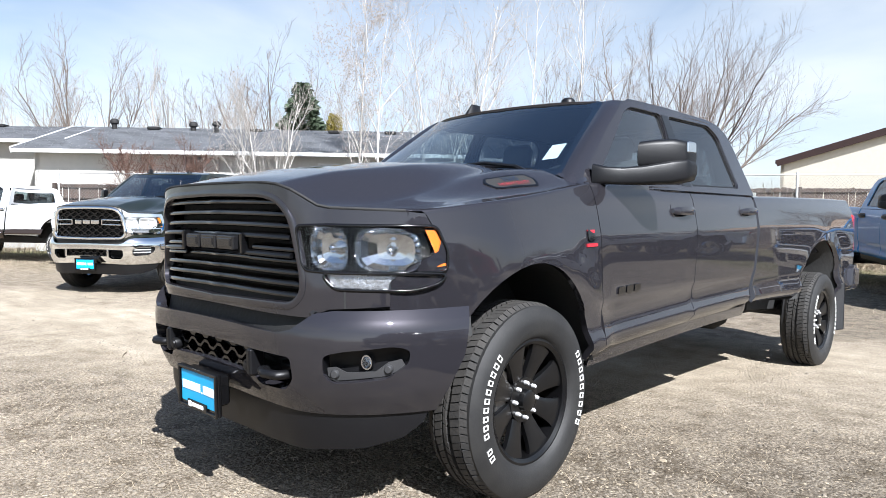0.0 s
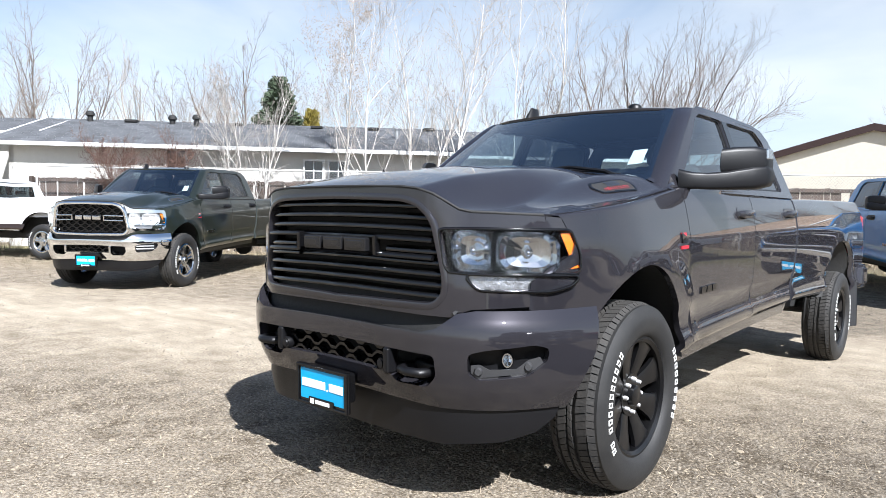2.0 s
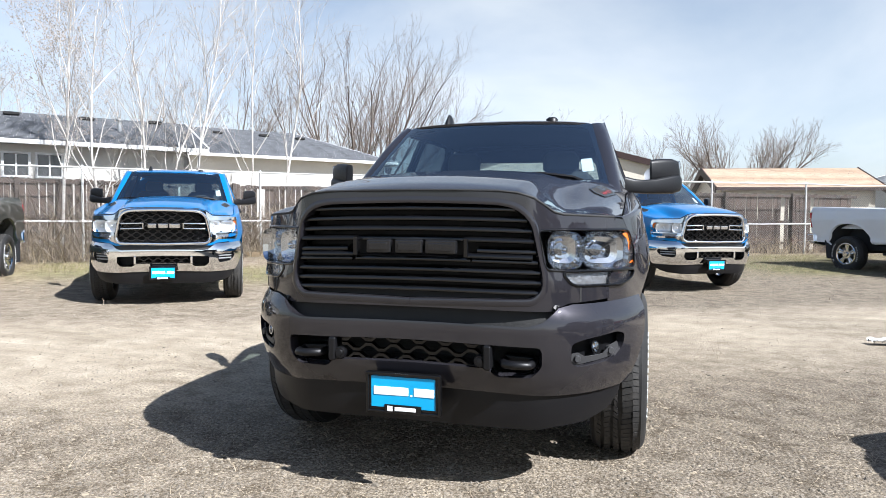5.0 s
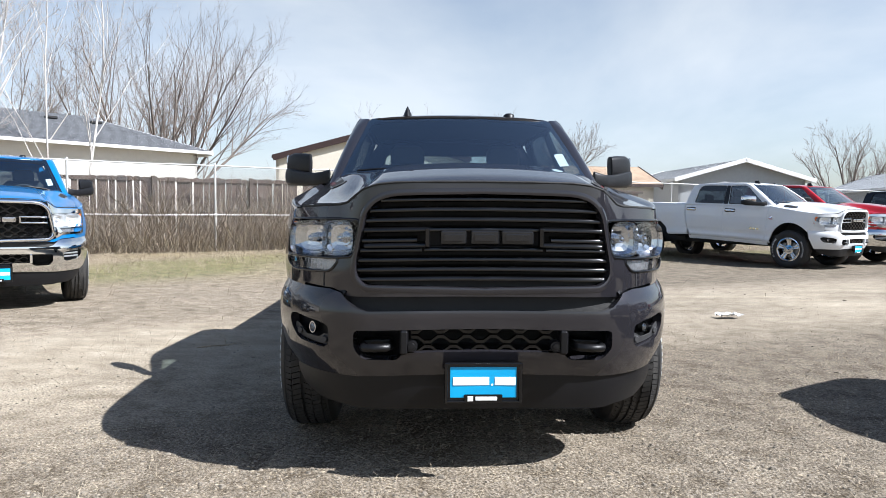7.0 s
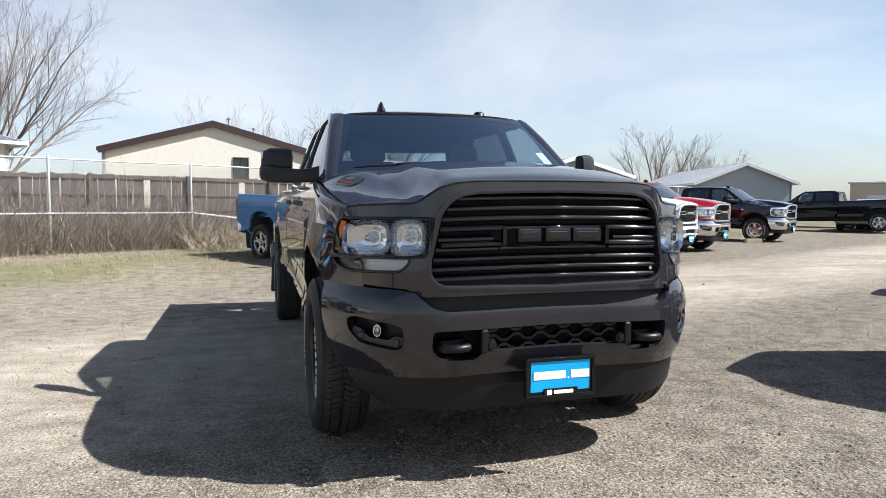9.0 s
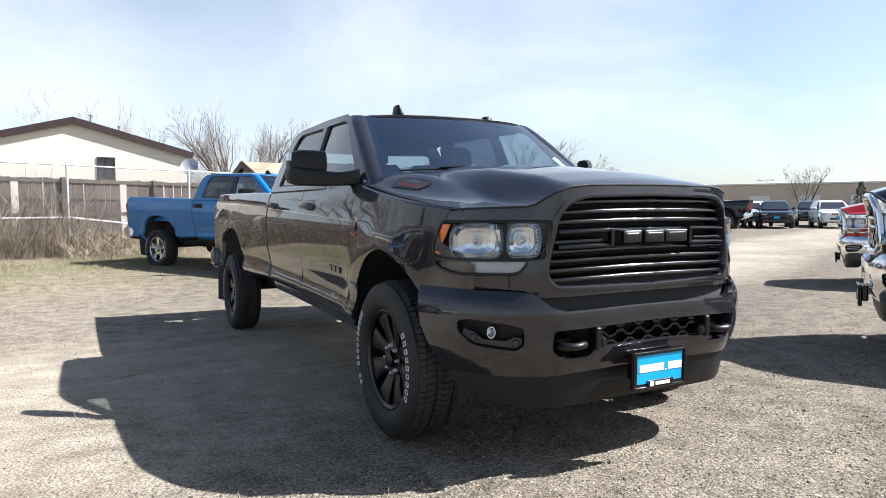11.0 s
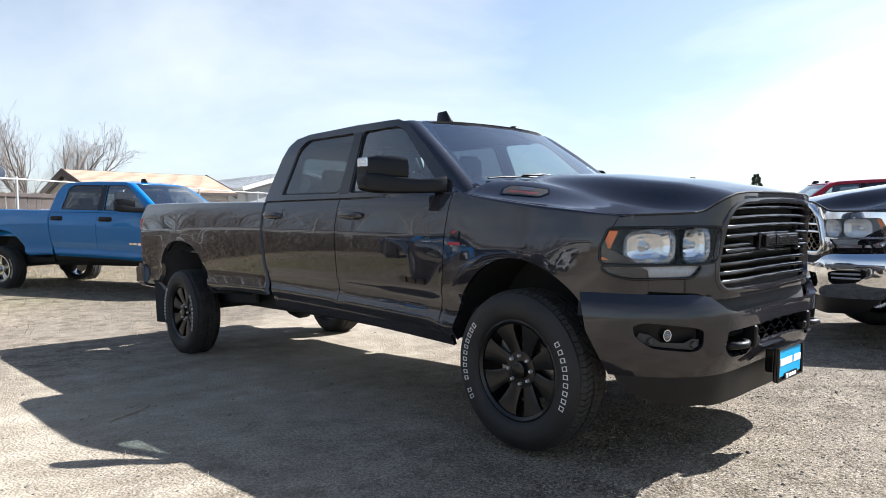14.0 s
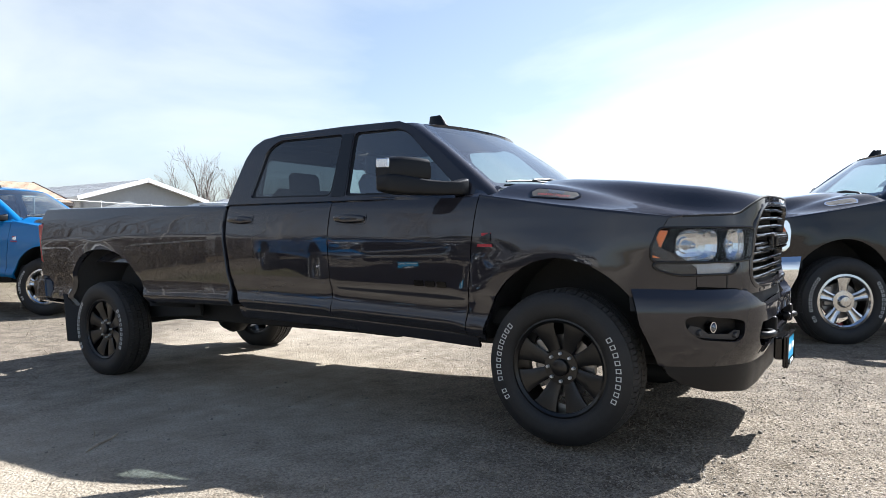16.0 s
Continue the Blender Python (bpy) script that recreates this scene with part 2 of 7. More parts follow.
    def tube(self, pts, r, n=8, angle=60):
        """A round bar through the points."""
        pts = [Vector(p) for p in pts]
        rings = []
        for i, p in enumerate(pts):
            t = (pts[min(i + 1, len(pts) - 1)] - pts[max(i - 1, 0)]).normalized()
            s = t.cross(Vector((0, 0, 1)) if abs(t.z) < 0.9 else Vector((1, 0, 0))).normalized()
            u = s.cross(t)
            rr = r[i] if isinstance(r, (list, tuple)) else r
            rings.append([p + (s * math.cos(2 * math.pi * j / n) + u * math.sin(2 * math.pi * j / n)) * rr for j in range(n)])
        return self.loft(rings, True, True, angle)

    def mirror(self):
        o = MB()
        o.v = [Vector((-p.x, p.y, p.z)) for p in self.v]
        o.f = [q[::-1] for q in self.f]
        k = 0
        for q in self.f:
            o.n += [Vector((-a.x, a.y, a.z)) for a in self.n[k:k + len(q)][::-1]]
            k += len(q)
        return o

    def join(self, other):
        o = len(self.v)
        self.v += other.v
        self.f += [[i + o for i in q] for q in other.f]
        self.n += other.n
        return self

    def bent(self, fn):
        """The same mesh with every point moved by fn, its normals turned along."""
        if not self.v:
            return self
        p, e = np.array([tuple(v) for v in self.v]), 1e-4
        q = fn(p)
        jac = np.stack([(fn(p + np.eye(3)[k] * e) - q) / e for k in range(3)], 2)
        turn = np.linalg.inv(jac).transpose(0, 2, 1)
        ids = [i for f in self.f for i in f]
        nn = np.einsum("ijk,ik->ij", turn[ids], np.array([tuple(a) for a in self.n]))
        nn /= np.linalg.norm(nn, axis=1, keepdims=True) + 1e-12
        o = MB()
        o.v, o.f, o.n = [Vector(a) for a in q], self.f, [Vector(a) for a in nn]
        return o

    def mesh(self, name):
        me = bpy.data.meshes.new(name)
        me.from_pydata(self.v, [], self.f)
        me.polygons.foreach_set("use_smooth", [True] * len(self.f))
        me.normals_split_custom_set([tuple(a) for a in self.n])
        me.materials.append(None)
        return me


def dense(poly, step):
    """The closed outline with points at most step apart."""
    out = []
    for i, a in enumerate(poly):
        b = poly[(i + 1) % len(poly)]
        k = max(1, math.ceil(math.dist(a, b) / step))
        out += [(a[0] + (b[0] - a[0]) * j / k, a[1] + (b[1] - a[1]) * j / k) for j in range(k)]
    return out


def inside(p, poly):
    x, y, hit = p[0], p[1], False
    j = len(poly) - 1
    for i in range(len(poly)):
        (xi, yi), (xj, yj) = poly[i], poly[j]
        if (yi > y) != (yj > y) and x < (xj - xi) * (y - yi) / (yj - yi) + xi:
            hit = not hit
        j = i
    return hit


def rounded(poly, r, k=4):
    """The outline with its corners rounded."""
    out = []
    n = len(poly)
    for i in range(n):
        p, a, b = Vector(poly[i]), Vector(poly[i - 1]), Vector(poly[(i + 1) % n])
        da, db = a - p, b - p
        c = min(r, da.length * 0.45, db.length * 0.45)
        p1, p2 = p + da.normalized() * c, p + db.normalized() * c
        for j in range(k + 1):
            t = j / k
            q = p1 * (1 - t) ** 2 + p * 2 * t * (1 - t) + p2 * t * t
            out.append((q.x, q.y))
    return out


def sheet(surf, outline, holes=(), step=0.06, lip=0.02, out=(1, 0, 0), mb=None, back=False):
    """A panel: the surface surf(u, v) within the outline and outside the holes, with edges turned in by lip."""
    from mathutils.geometry import delaunay_2d_cdt
    mb = mb or MB()
    loops = [dense(outline, step * 0.7)] + [dense(h, step * 0.7) for h in holes]
    pts, edges = [], []
    for lp in loops:
        o = len(pts)
        pts += lp
        edges += [(o + i, o + (i + 1) % len(lp)) for i in range(len(lp))]
    nb = len(pts)
    arr = np.array(pts)
    us, vs_ = [p[0] for p in loops[0]], [p[1] for p in loops[0]]
    for a in np.arange(min(us) + step / 2, max(us), step):
        for b in np.arange(min(vs_) + step / 2, max(vs_), step):
            if inside((a, b), loops[0]) and not any(inside((a, b), h) for h in loops[1:]):
                if np.min((arr[:nb, 0] - a) ** 2 + (arr[:nb, 1] - b) ** 2) > (0.45 * step) ** 2:
                    pts.append((a, b))
    co, _, fa, *_ = delaunay_2d_cdt([Vector(p) for p in pts], edges, [], 0, 1e-6)
    co = [(p.x, p.y) for p in co]
    fs = []
    for t in fa:
        c = (sum(co[i][0] for i in t) / 3, sum(co[i][1] for i in t) / 3)
        if inside(c, loops[0]) and not any(inside(c, h) for h in loops[1:]):
            fs.append(list(t))
    out = Vector(out)
    e = 0.004
    P, N = [], []
    for a, b in co:
        p = Vector(surf(a, b))
        du = Vector(surf(a + e, b)) - Vector(surf(a - e, b))
        dv = Vector(surf(a, b + e)) - Vector(surf(a, b - e))
        nn = du.cross(dv).normalized()
        P.append(p)
        N.append(nn)
    flip = sum((n.dot(out) for n in N)) < 0
    if flip:
        N = [-n for n in N]
    good = []
    for t in fs:
        a = (P[t[1]] - P[t[0]]).cross(P[t[2]] - P[t[0]])
        good.append(t if a.dot(N[t[0]]) > 0 else t[::-1])
    mb.add(P, good, N)
    if lip:
        for lp in loops:
            ring, ins = [], []
            for a, b in lp:
                p = Vector(surf(a, b))
                du = Vector(surf(a + e, b)) - Vector(surf(a - e, b))
                dv = Vector(surf(a, b + e)) - Vector(surf(a, b - e))
                nn = du.cross(dv).normalized() * (-1 if flip else 1)
                ring.append(p)
                ins.append(p - nn * lip)
            k = len(lp)
            area = sum(lp[i][0] * lp[(i + 1) % k][1] - lp[(i + 1) % k][0] * lp[i][1] for i in range(k))
            q = [[i, i + k, (i + 1) % k + k, (i + 1) % k] for i in range(k)]
            turn = (area > 0) == (not flip)
            if lp is not loops[0]:
                turn = not turn
            if turn:
                q = [a[::-1] for a in q]
            q = [a[::-1] for a in q]
            mb.add(ring + ins, q, None, 50)
    return mb


CACHE = {}


def part(name, make, material, parent, label="", key=None, bend=None):
    """One mesh object under a thing or a part; make is an MB or a function that gives one."""
    key = key or name
    if key not in CACHE:
        mb = make() if callable(make) else make
        CACHE[key] = (mb.bent(bend) if bend else mb).mesh(name)
    ob = new(name, CACHE[key])
    ob.parent = parent
    ob.material_slots[0].link = "OBJECT"
    ob.material_slots[0].material = material
    if label:
        tagged(ob, label)
    return ob


def thing(name, m, label, category, group=""):
    ob = new(name)
    ob.empty_display_size = 0.2
    ob.matrix_basis = m
    return tagged(ob, label, category, group)


def lerp(table, x):
    return float(np.interp(x, [a for a, _ in table], [b for _, b in table]))


def smooth(table, lo, hi, width, n=240):
    """The table as a smoothed curve."""
    xs = np.linspace(lo, hi, n)
    ys = np.interp(xs, [a for a, _ in table], [b for _, b in table])
    k = max(1, int(width / (hi - lo) * n))
    pad = np.concatenate([2 * ys[0] - ys[k:0:-1], ys, 2 * ys[-1] - ys[-2:-k - 2:-1]])
    g = np.exp(-0.5 * (np.arange(-k, k + 1) / (k / 2)) ** 2)
    ys = np.convolve(pad, g / g.sum(), "valid")
    return lambda x: float(np.interp(x, xs, ys))


def sstep(a, b, x):
    t = min(1, max(0, (x - a) / (b - a)))
    return t * t * (3 - 2 * t)


# ---- the pickup: nose towards -y, front axle at y = 0 ----
WB, HUB = 4.46, 0.42
side_z = smooth([(0.45, 0.85), (0.57, 0.905), (0.605, 0.948), (0.64, 0.95), (0.70, 0.927), (0.79, 0.931), (0.81, 0.945), (1.0, 0.958), (1.12, 0.963), (1.145, 0.96), (1.25, 0.944), (1.32, 0.928), (1.36, 0.908), (1.45, 0.87)], 0.4, 1.5, 0.024, 400)
front_plan = [(0, -0.885), (0.25, -0.88), (0.40, -0.862), (0.5, -0.835), (0.6, -0.785), (0.7, -0.705), (0.8, -0.6), (0.87, -0.5), (0.915, -0.4)]
bump_plan = [(0, -0.92), (0.3, -0.915), (0.5, -0.885), (0.62, -0.825), (0.74, -0.725), (0.85, -0.58), (0.92, -0.455), (0.955, -0.36)]


def true_form(p):
    """Brings the panels' working coordinates to the pickup's real proportions."""
    x, y, z = p[:, 0], p[:, 1] - 1, p[:, 2] - 1
    ax = np.stack([x, x * y, x * z, x * y * z, x * y * y, x ** 3], 1)
    ay = np.stack([1 + 0 * x, y, z, y * y, y * z, z * z, x * x, y ** 3, x * x * y, z * y * y], 1)
    return p + np.stack([ax @ np.array((0.0374, -0.0103, -0.0323, -0.0066, 0.0027, -0.0403)), ay @ np.array((-0.0267, -0.0755, 0.0334, -0.0362, 0.0454, -0.0075, 0.0843, 0.0055, 0.0922, -0.0009)), ay @ np.array((-0.0124, 0.0206, -0.0045, -0.0041, -0.0321, 0.0611, 0.0120, -0.0007, 0.0263, 0.0103))], 1)


def side(y, z):
    x = side_z(z)
    for ya in (0, WB):
        r = math.hypot((y - ya) * 1.1, z - (0.46 if ya == 0 else 0.40))
        x += 0.02 * sstep(-0.5, -0.12, y) * (1 if r < 0.57 else math.exp(-((r - 0.57) / 0.11) ** 2))
    t = max(0, -0.05 - y)
    x -= 0.42 * t * t + 0.25 * t ** 3
    return (x, y, z)


def glasshouse(y, z):
    taper = 0.07 * (max(0, 1.3 - y) / 0.85) ** 1.6
    return (0.925 - 0.375 * (z - 1.36) - 0.10 * max(0, z - 1.72) ** 1.5 - taper, y, low(z))


def low(z):
    """Heights above the belt line, brought down to the cab's true height."""
    return z if z < 1.36 else 1.36 + (z - 1.36) * 0.95


def belt_mb():
    """The ledge between the front door's top and its glass."""
    rows = []
    for i in range(16):
        y = 0.445 + (1.4 - 0.445) * i / 15
        p, q = Vector(side(y, 1.351)), Vector(glasshouse(y, 1.36))
        rows.append([p, p.lerp(q, 0.3) + Vector((0, 0, 0.012)), p.lerp(q, 0.7) + Vector((0, 0, 0.014)), q + Vector((-0.004, 0, 0.008))])
    return MB().loft(rows, closed=False, angle=60)


class Plan:
    """A curve in plan, by its arc length, symmetric about x = 0."""

    def __init__(self, pts):
        fx = smooth([(-a, b) for a, b in pts[:0:-1]] + pts, -pts[-1][0], pts[-1][0], 0.09, 400)
        xs = np.linspace(-pts[-1][0], pts[-1][0], 400)
        ys = np.array([fx(x) for x in xs])
        s = np.concatenate([[0], np.cumsum(np.hypot(np.diff(xs), np.diff(ys)))])
        s -= s[-1] / 2
        self.xs, self.ys, self.s = xs, ys, s

    def u(self, x):
        return float(np.interp(x, self.xs, self.s))

    def at(self, u):
        if abs(u) > self.s[-1]:
            d = abs(u) - self.s[-1]
            return (math.copysign(self.xs[-1] + d * 0.35, u), self.ys[-1] + d * 0.93)
        return (float(np.interp(u, self.s, self.xs)), float(np.interp(u, self.s, self.ys)))

    def out(self, u):
        """The outward direction at u."""
        a, b = self.at(u - 0.02), self.at(u + 0.02)
        k = math.dist(a, b)
        return ((b[1] - a[1]) / k, -(b[0] - a[0]) / k)

    def outline(self, poly):
        return [(self.u(a), b) for a, b in poly]


FP, BP = Plan(front_plan), Plan(bump_plan)


def fascia(off=0.0):
    def f(u, z):
        x, y = FP.at(u)
        return (x, y + off + 0.05 * max(0, z - 1.2) ** 1.2 + 0.15 * max(0, z - 0.98) * sstep(0.47, 0.6, abs(x)), z)
    return f


bump_off = smooth([(0.45, 0.085), (0.53, 0.055), (0.56, 0.040), (0.62, 0.018), (0.70, 0.004), (0.80, 0.0), (0.86, 0.012), (0.90, 0.04), (0.95, 0.07)], 0.45, 0.95, 0.03)


def bumper(off=0.0):
    def f(u, z):
        x, y = BP.at(u)
        d = bump_off(z) + off
        n = BP.out(u)
        return (x - n[0] * d, y - n[1] * d, z)
    return f


def both(poly):
    """The outline of a right half made whole."""
    return poly + [(-a, b) for a, b in poly[::-1]]


hood_c = smooth([(-0.92, 1.292), (-0.86, 1.318), (-0.8, 1.338), (-0.6, 1.382), (-0.2, 1.438), (0.1, 1.465), (0.3, 1.468), (0.45, 1.468)], -0.95, 0.5, 0.06)
hood_e = smooth([(-0.9, 1.230), (-0.8, 1.233), (-0.6, 1.236), (-0.5, 1.244), (-0.3, 1.268), (0, 1.306), (0.25, 1.345), (0.44, 1.372)], -0.95, 0.5, 0.06)




def hood(x, y):
    ax = abs(x)
    zc, ze = hood_c(y) - 0.02 * (ax / 0.45) ** 2 * (ax < 0.45) - 0.02 * (ax >= 0.45), hood_e(y) - 0.10 * max(0, ax - 0.76)
    front = zc + (ze - zc) * sstep(0.42, 0.60, ax)
    step = 0.02 * sstep(0.36, 0.56, ax)
    k = min(1, max(0, (y + 0.55) / 0.9))
    back = zc - step + (ze - zc + step) * sstep(0.48 + 0.20 * k, 0.76 + 0.12 * k, ax)
    w = sstep(-0.75, 0.4, y)
    return (x, y, front * (1 - w) + back * w)


roof_c = smooth([(0.8, 1.815), (0.92, 1.862), (1.1, 1.895), (1.4, 1.92), (2.1, 1.935), (2.35, 1.93), (2.5, 1.91), (2.6, 1.865), (2.66, 1.80)], 0.8, 2.7, 0.09)


def roof(x, y):
    return (x, y, low(roof_c(y) - 0.03 * (x / 0.7) ** 2 - 0.045 * abs(x / 0.745) ** 8))


def screen(x, z):
    return (x, 0.262 + 1.46 * (z - 1.40) - 0.25 * (z - 1.40) * (1.85 - z) + 0.13 * (x / 0.75) ** 2, low(z))


def arch(ya, a, b, y0, y1, n=22):
    """Points along a wheel arch from y0 to y1."""
    t0, t1 = math.acos(max(-1, min(1, (y0 - ya) / a))), math.acos(max(-1, min(1, (y1 - ya) / a)))
    return [(ya + a * math.cos(t0 + (t1 - t0) * i / n), 0.46 + b * math.sin(t0 + (t1 - t0) * i / n)) for i in range(n + 1)]


FARCH = arch(-0.03, 0.45, 0.58, -0.405, 0.415)
RARCH = [(4.385 + 0.60 * math.copysign(abs(math.cos(a)) ** 0.8, -math.cos(a)), 0.43 + 0.60 * math.sin(a) ** 0.9) for a in [math.pi * (0.06 + 0.89 * i / 24) for i in range(25)]]


def nose_seam(z):
    """Where the nose panel meets the fender at height z: (x, y)."""
    lo, hi = 0.78, 0.93
    for _ in range(30):
        x = (lo + hi) / 2
        y = fascia()(FP.u(x), z)[1]
        lo, hi = (x, hi) if side(y, z)[0] > x else (lo, x)
    return x, y


def fender_mb():
    y0 = nose_seam(1.222)[1] + 0.003
    top = [(y0, 1.222), (-0.3, 1.252), (0, 1.29), (0.25, 1.325), (0.436, 1.352)]
    poly = [(nose_seam(z)[1] + 0.003, z) for z in (0.905, 0.95, 1.0, 1.05, 1.1, 1.15, 1.19)] + top + [(0.516, 0.575), (0.425, 0.56)] + FARCH[::-1]
    mb = sheet(side, poly, step=0.05, lip=0.03)
    rows = []
    edge = [Vector(fascia()(FP.u(x), 1.229)) for x in np.linspace(0.803, nose_seam(1.229)[0] - 0.004, 7)]
    for i in range(29):
        if i < 7:
            p = edge[i] + Vector((0, -0.002, 0.004))
            y = p.y
        else:
            y = y0 + (0.436 - y0) * (i - 7) / 21
            p = Vector(side(y, lerp(top, y)))
        hx = lerp([(-0.57, 0.795), (-0.4, 0.835), (0, 0.85), (0.436, 0.86)], y) + 0.005
        q = Vector(hood(max(hx, 0.802), y)) - Vector((0, 0, 0.006))
        if i < 7:
            rows.append([p.lerp(q, j / 6) + Vector((0, 0, 0.004 * math.sin(math.pi * j / 6))) for j in range(7)] + [q - Vector((0.0, 0, 0.03))])
            continue
        m1, m2 = p + Vector((-0.002, 0, 0.022)), Vector(((p.x + q.x) / 2 + 0.012, y, max(p.z + 0.016, q.z)))
        rows.append([p * (1 - t) ** 3 + m1 * 3 * t * (1 - t) ** 2 + m2 * 3 * t * t * (1 - t) + q * t ** 3 for t in [j / 6 for j in range(7)]] + [q - Vector((0.0, 0, 0.03))])
    n = len(rows)
    mb.loft(rows, closed=False, angle=60)
    return mb


FWIN = rounded([(0.575, 1.387), (1.02, 1.782), (1.11, 1.822), (1.485, 1.828), (1.425, 1.39)], 0.035)
RWIN = rounded([(1.555, 1.391), (1.585, 1.83), (2.25, 1.842), (2.355, 1.775), (2.385, 1.402)], 0.05)


def cab_side_mb():
    poly = [(0.45, 1.358), (0.60, 1.50), (0.80, 1.668), (1.02, 1.83), (1.12, 1.868), (1.6, 1.884), (2.25, 1.886), (2.44, 1.865), (2.535, 1.81), (2.58, 1.71), (2.612, 1.5), (2.624, 1.358)]
    return sheet(glasshouse, poly, [FWIN, RWIN], 0.06, 0.035)


def a_pillar_mb():
    rows = []
    for i in range(-2, 15):
        t = i / 14
        z = 1.41 + 0.435 * t
        p = Vector(screen(0.765 - 0.125 * t, z))
        gy = lerp([(1.358, 0.45), (1.50, 0.60), (1.668, 0.80), (1.815, 1.02), (1.85, 1.13)], 1.358 + 0.49 * t)
        q = Vector(glasshouse(gy, 1.358 + 0.489 * t))
        c = (p + q) / 2 + Vector((0.028, -0.045, 0.01))
        rows.append([p * (1 - s) ** 2 + c * 2 * s * (1 - s) + q * s * s for s in [j / 6 for j in range(7)]])
    return MB().loft([r[::-1] for r in rows], closed=False, angle=70)


def cowl_corner_mb():
    """The painted patch between the hood's rear corner and the pillar's foot."""
    rows = []
    a0, b0 = Vector(screen(0.765, 1.415)), Vector(glasshouse(0.50, 1.40))
    for i in range(7):
        t = i / 6
        p = Vector(hood(0.765 + 0.093 * t, 0.378 + 0.05 * t)) + Vector((0, -0.004, 0.001))
        q = a0.lerp(b0, t)
        rows.append([p, p.lerp(q, 0.5) + Vector((0, 0, 0.006)), q])
    p, q = Vector(side(0.436, 1.35)), Vector(glasshouse(0.50, 1.37))
    rows.append([p, p.lerp(q, 0.5), q])
    return MB().loft([r[::-1] for r in rows], closed=False, angle=70)


def roof_mb():
    half = [(0, 0.905), (0.3, 0.925), (0.55, 0.97), (0.64, 1.01), (0.70, 1.08), (0.735, 1.2), (0.735, 2.28), (0.722, 2.45), (0.675, 2.565), (0.55, 2.61), (0, 2.62)]
    poly = half + [(-a, b) for a, b in half[-2:0:-1]]
    return sheet(roof, poly, step=0.08, lip=0.03, out=(0, 0, 1))


def cab_back_mb():
    def f(x, z):
        return (x, 2.60 + 0.10 * (1.8 - z), low(z))
    half = [(0.68, 1.85), (0.77, 1.72), (0.88, 1.4), (0.905, 1.2), (0.905, 0.6)]
    return sheet(f, both(half), [rounded(both([(0.60, 1.74), (0.66, 1.45)]), 0.05)], 0.1, 0.02, out=(0, 1, 0))


def rear_glass_mb():
    def f(x, z):
        return (x, 2.593 + 0.10 * (1.8 - z), low(z))
    return sheet(f, rounded(both([(0.62, 1.755), (0.68, 1.435)]), 0.05), step=0.2, lip=0, out=(0, 1, 0))


def door_mb(front=True):
    if front:
        poly = [(0.442, 1.352), (0.522, 0.575), (1.57, 0.575), (1.535, 1.352)]
    else:
        poly = [(1.543, 1.352), (1.578, 0.575), (2.50, 0.575), (2.60, 0.75), (2.612, 1.352)]
    return sheet(side, poly, step=0.06, lip=0.03)


def rocker_mb():
    def f(y, z):
        return (0.925 - 0.35 * max(0, 0.56 - z) - 0.02, y, z)
    return sheet(f, [(0.47, 0.585), (0.47, 0.50), (2.6, 0.50), (2.6, 0.585)], step=0.08, lip=0.02)


RAIL = [(2.655, 1.338), (4.2, 1.378), (5.452, 1.424)]


def bed_side_mb(y0=2.655):
    poly = [(y0, lerp(RAIL, y0)), (y0, 0.585)] + [(3.6, 0.575), (3.78, 0.565)] + RARCH + [(5.0, 0.60), (5.30, 0.62), (5.43, 0.70), (5.44, 0.94), (5.385, 0.95), (5.385, 1.30), (5.452, 1.31), (5.452, 1.424), (4.2, 1.378)]
    mb = sheet(side, poly, step=0.065, lip=0.03)
    rows = []
    for i in range(24):
        y = y0 + (5.45 - y0) * i / 23
        z = lerp(RAIL, y)
        p = Vector(side(y, z))
        rows.append([p, p + Vector((-0.008, 0, 0.012)), p + Vector((-0.03, 0, 0.02)), p + Vector((-0.1, 0, 0.02)), p + Vector((-0.11, 0, 0.0)), p + Vector((-0.11, 0, -0.25)), p + Vector((-0.05, 0, -0.45))])
    mb.loft(rows, closed=False, angle=50)
    return mb


def liner_mb(ya):
    rings = []
    for i in range(17):
        a = math.pi * (0.05 + 0.9 * i / 16)
        y, z = (4.385 if ya else -0.03) + (0.64 if ya else 0.49) * math.cos(a), 0.45 + 0.60 * math.sin(a)
        rings.append([Vector((x, y, z)) for x in (0.93 - (0.17 * sstep(-0.2, -0.42, y) if ya == 0 else 0), 0.55)])
    mb = MB().loft(rings, closed=False)
    vs = [Vector(r[1]) for r in rings]
    mb.add(vs, [list(range(17))])
    return mb


GRILLE_HOLE = rounded(both([(0.0, 1.262), (0.36, 1.258), (0.43, 1.243), (0.482, 1.195), (0.523, 1.0), (0.523, 0.95), (0.485, 0.912), (0.0, 0.898)]), 0.04)
HL_HOLE = rounded([(0.512, 1.166), (0.60, 1.172), (0.862, 1.180), (0.885, 1.10), (0.888, 1.035), (0.64, 1.026), (0.545, 1.03), (0.53, 1.05)], 0.014)
LL_HOLE = rounded([(0.60, 1.017), (0.64, 0.972), (0.835, 0.972), (0.878, 0.995), (0.888, 1.02)], 0.02)


def neg(poly):
    return [(-a, b) for a, b in poly]


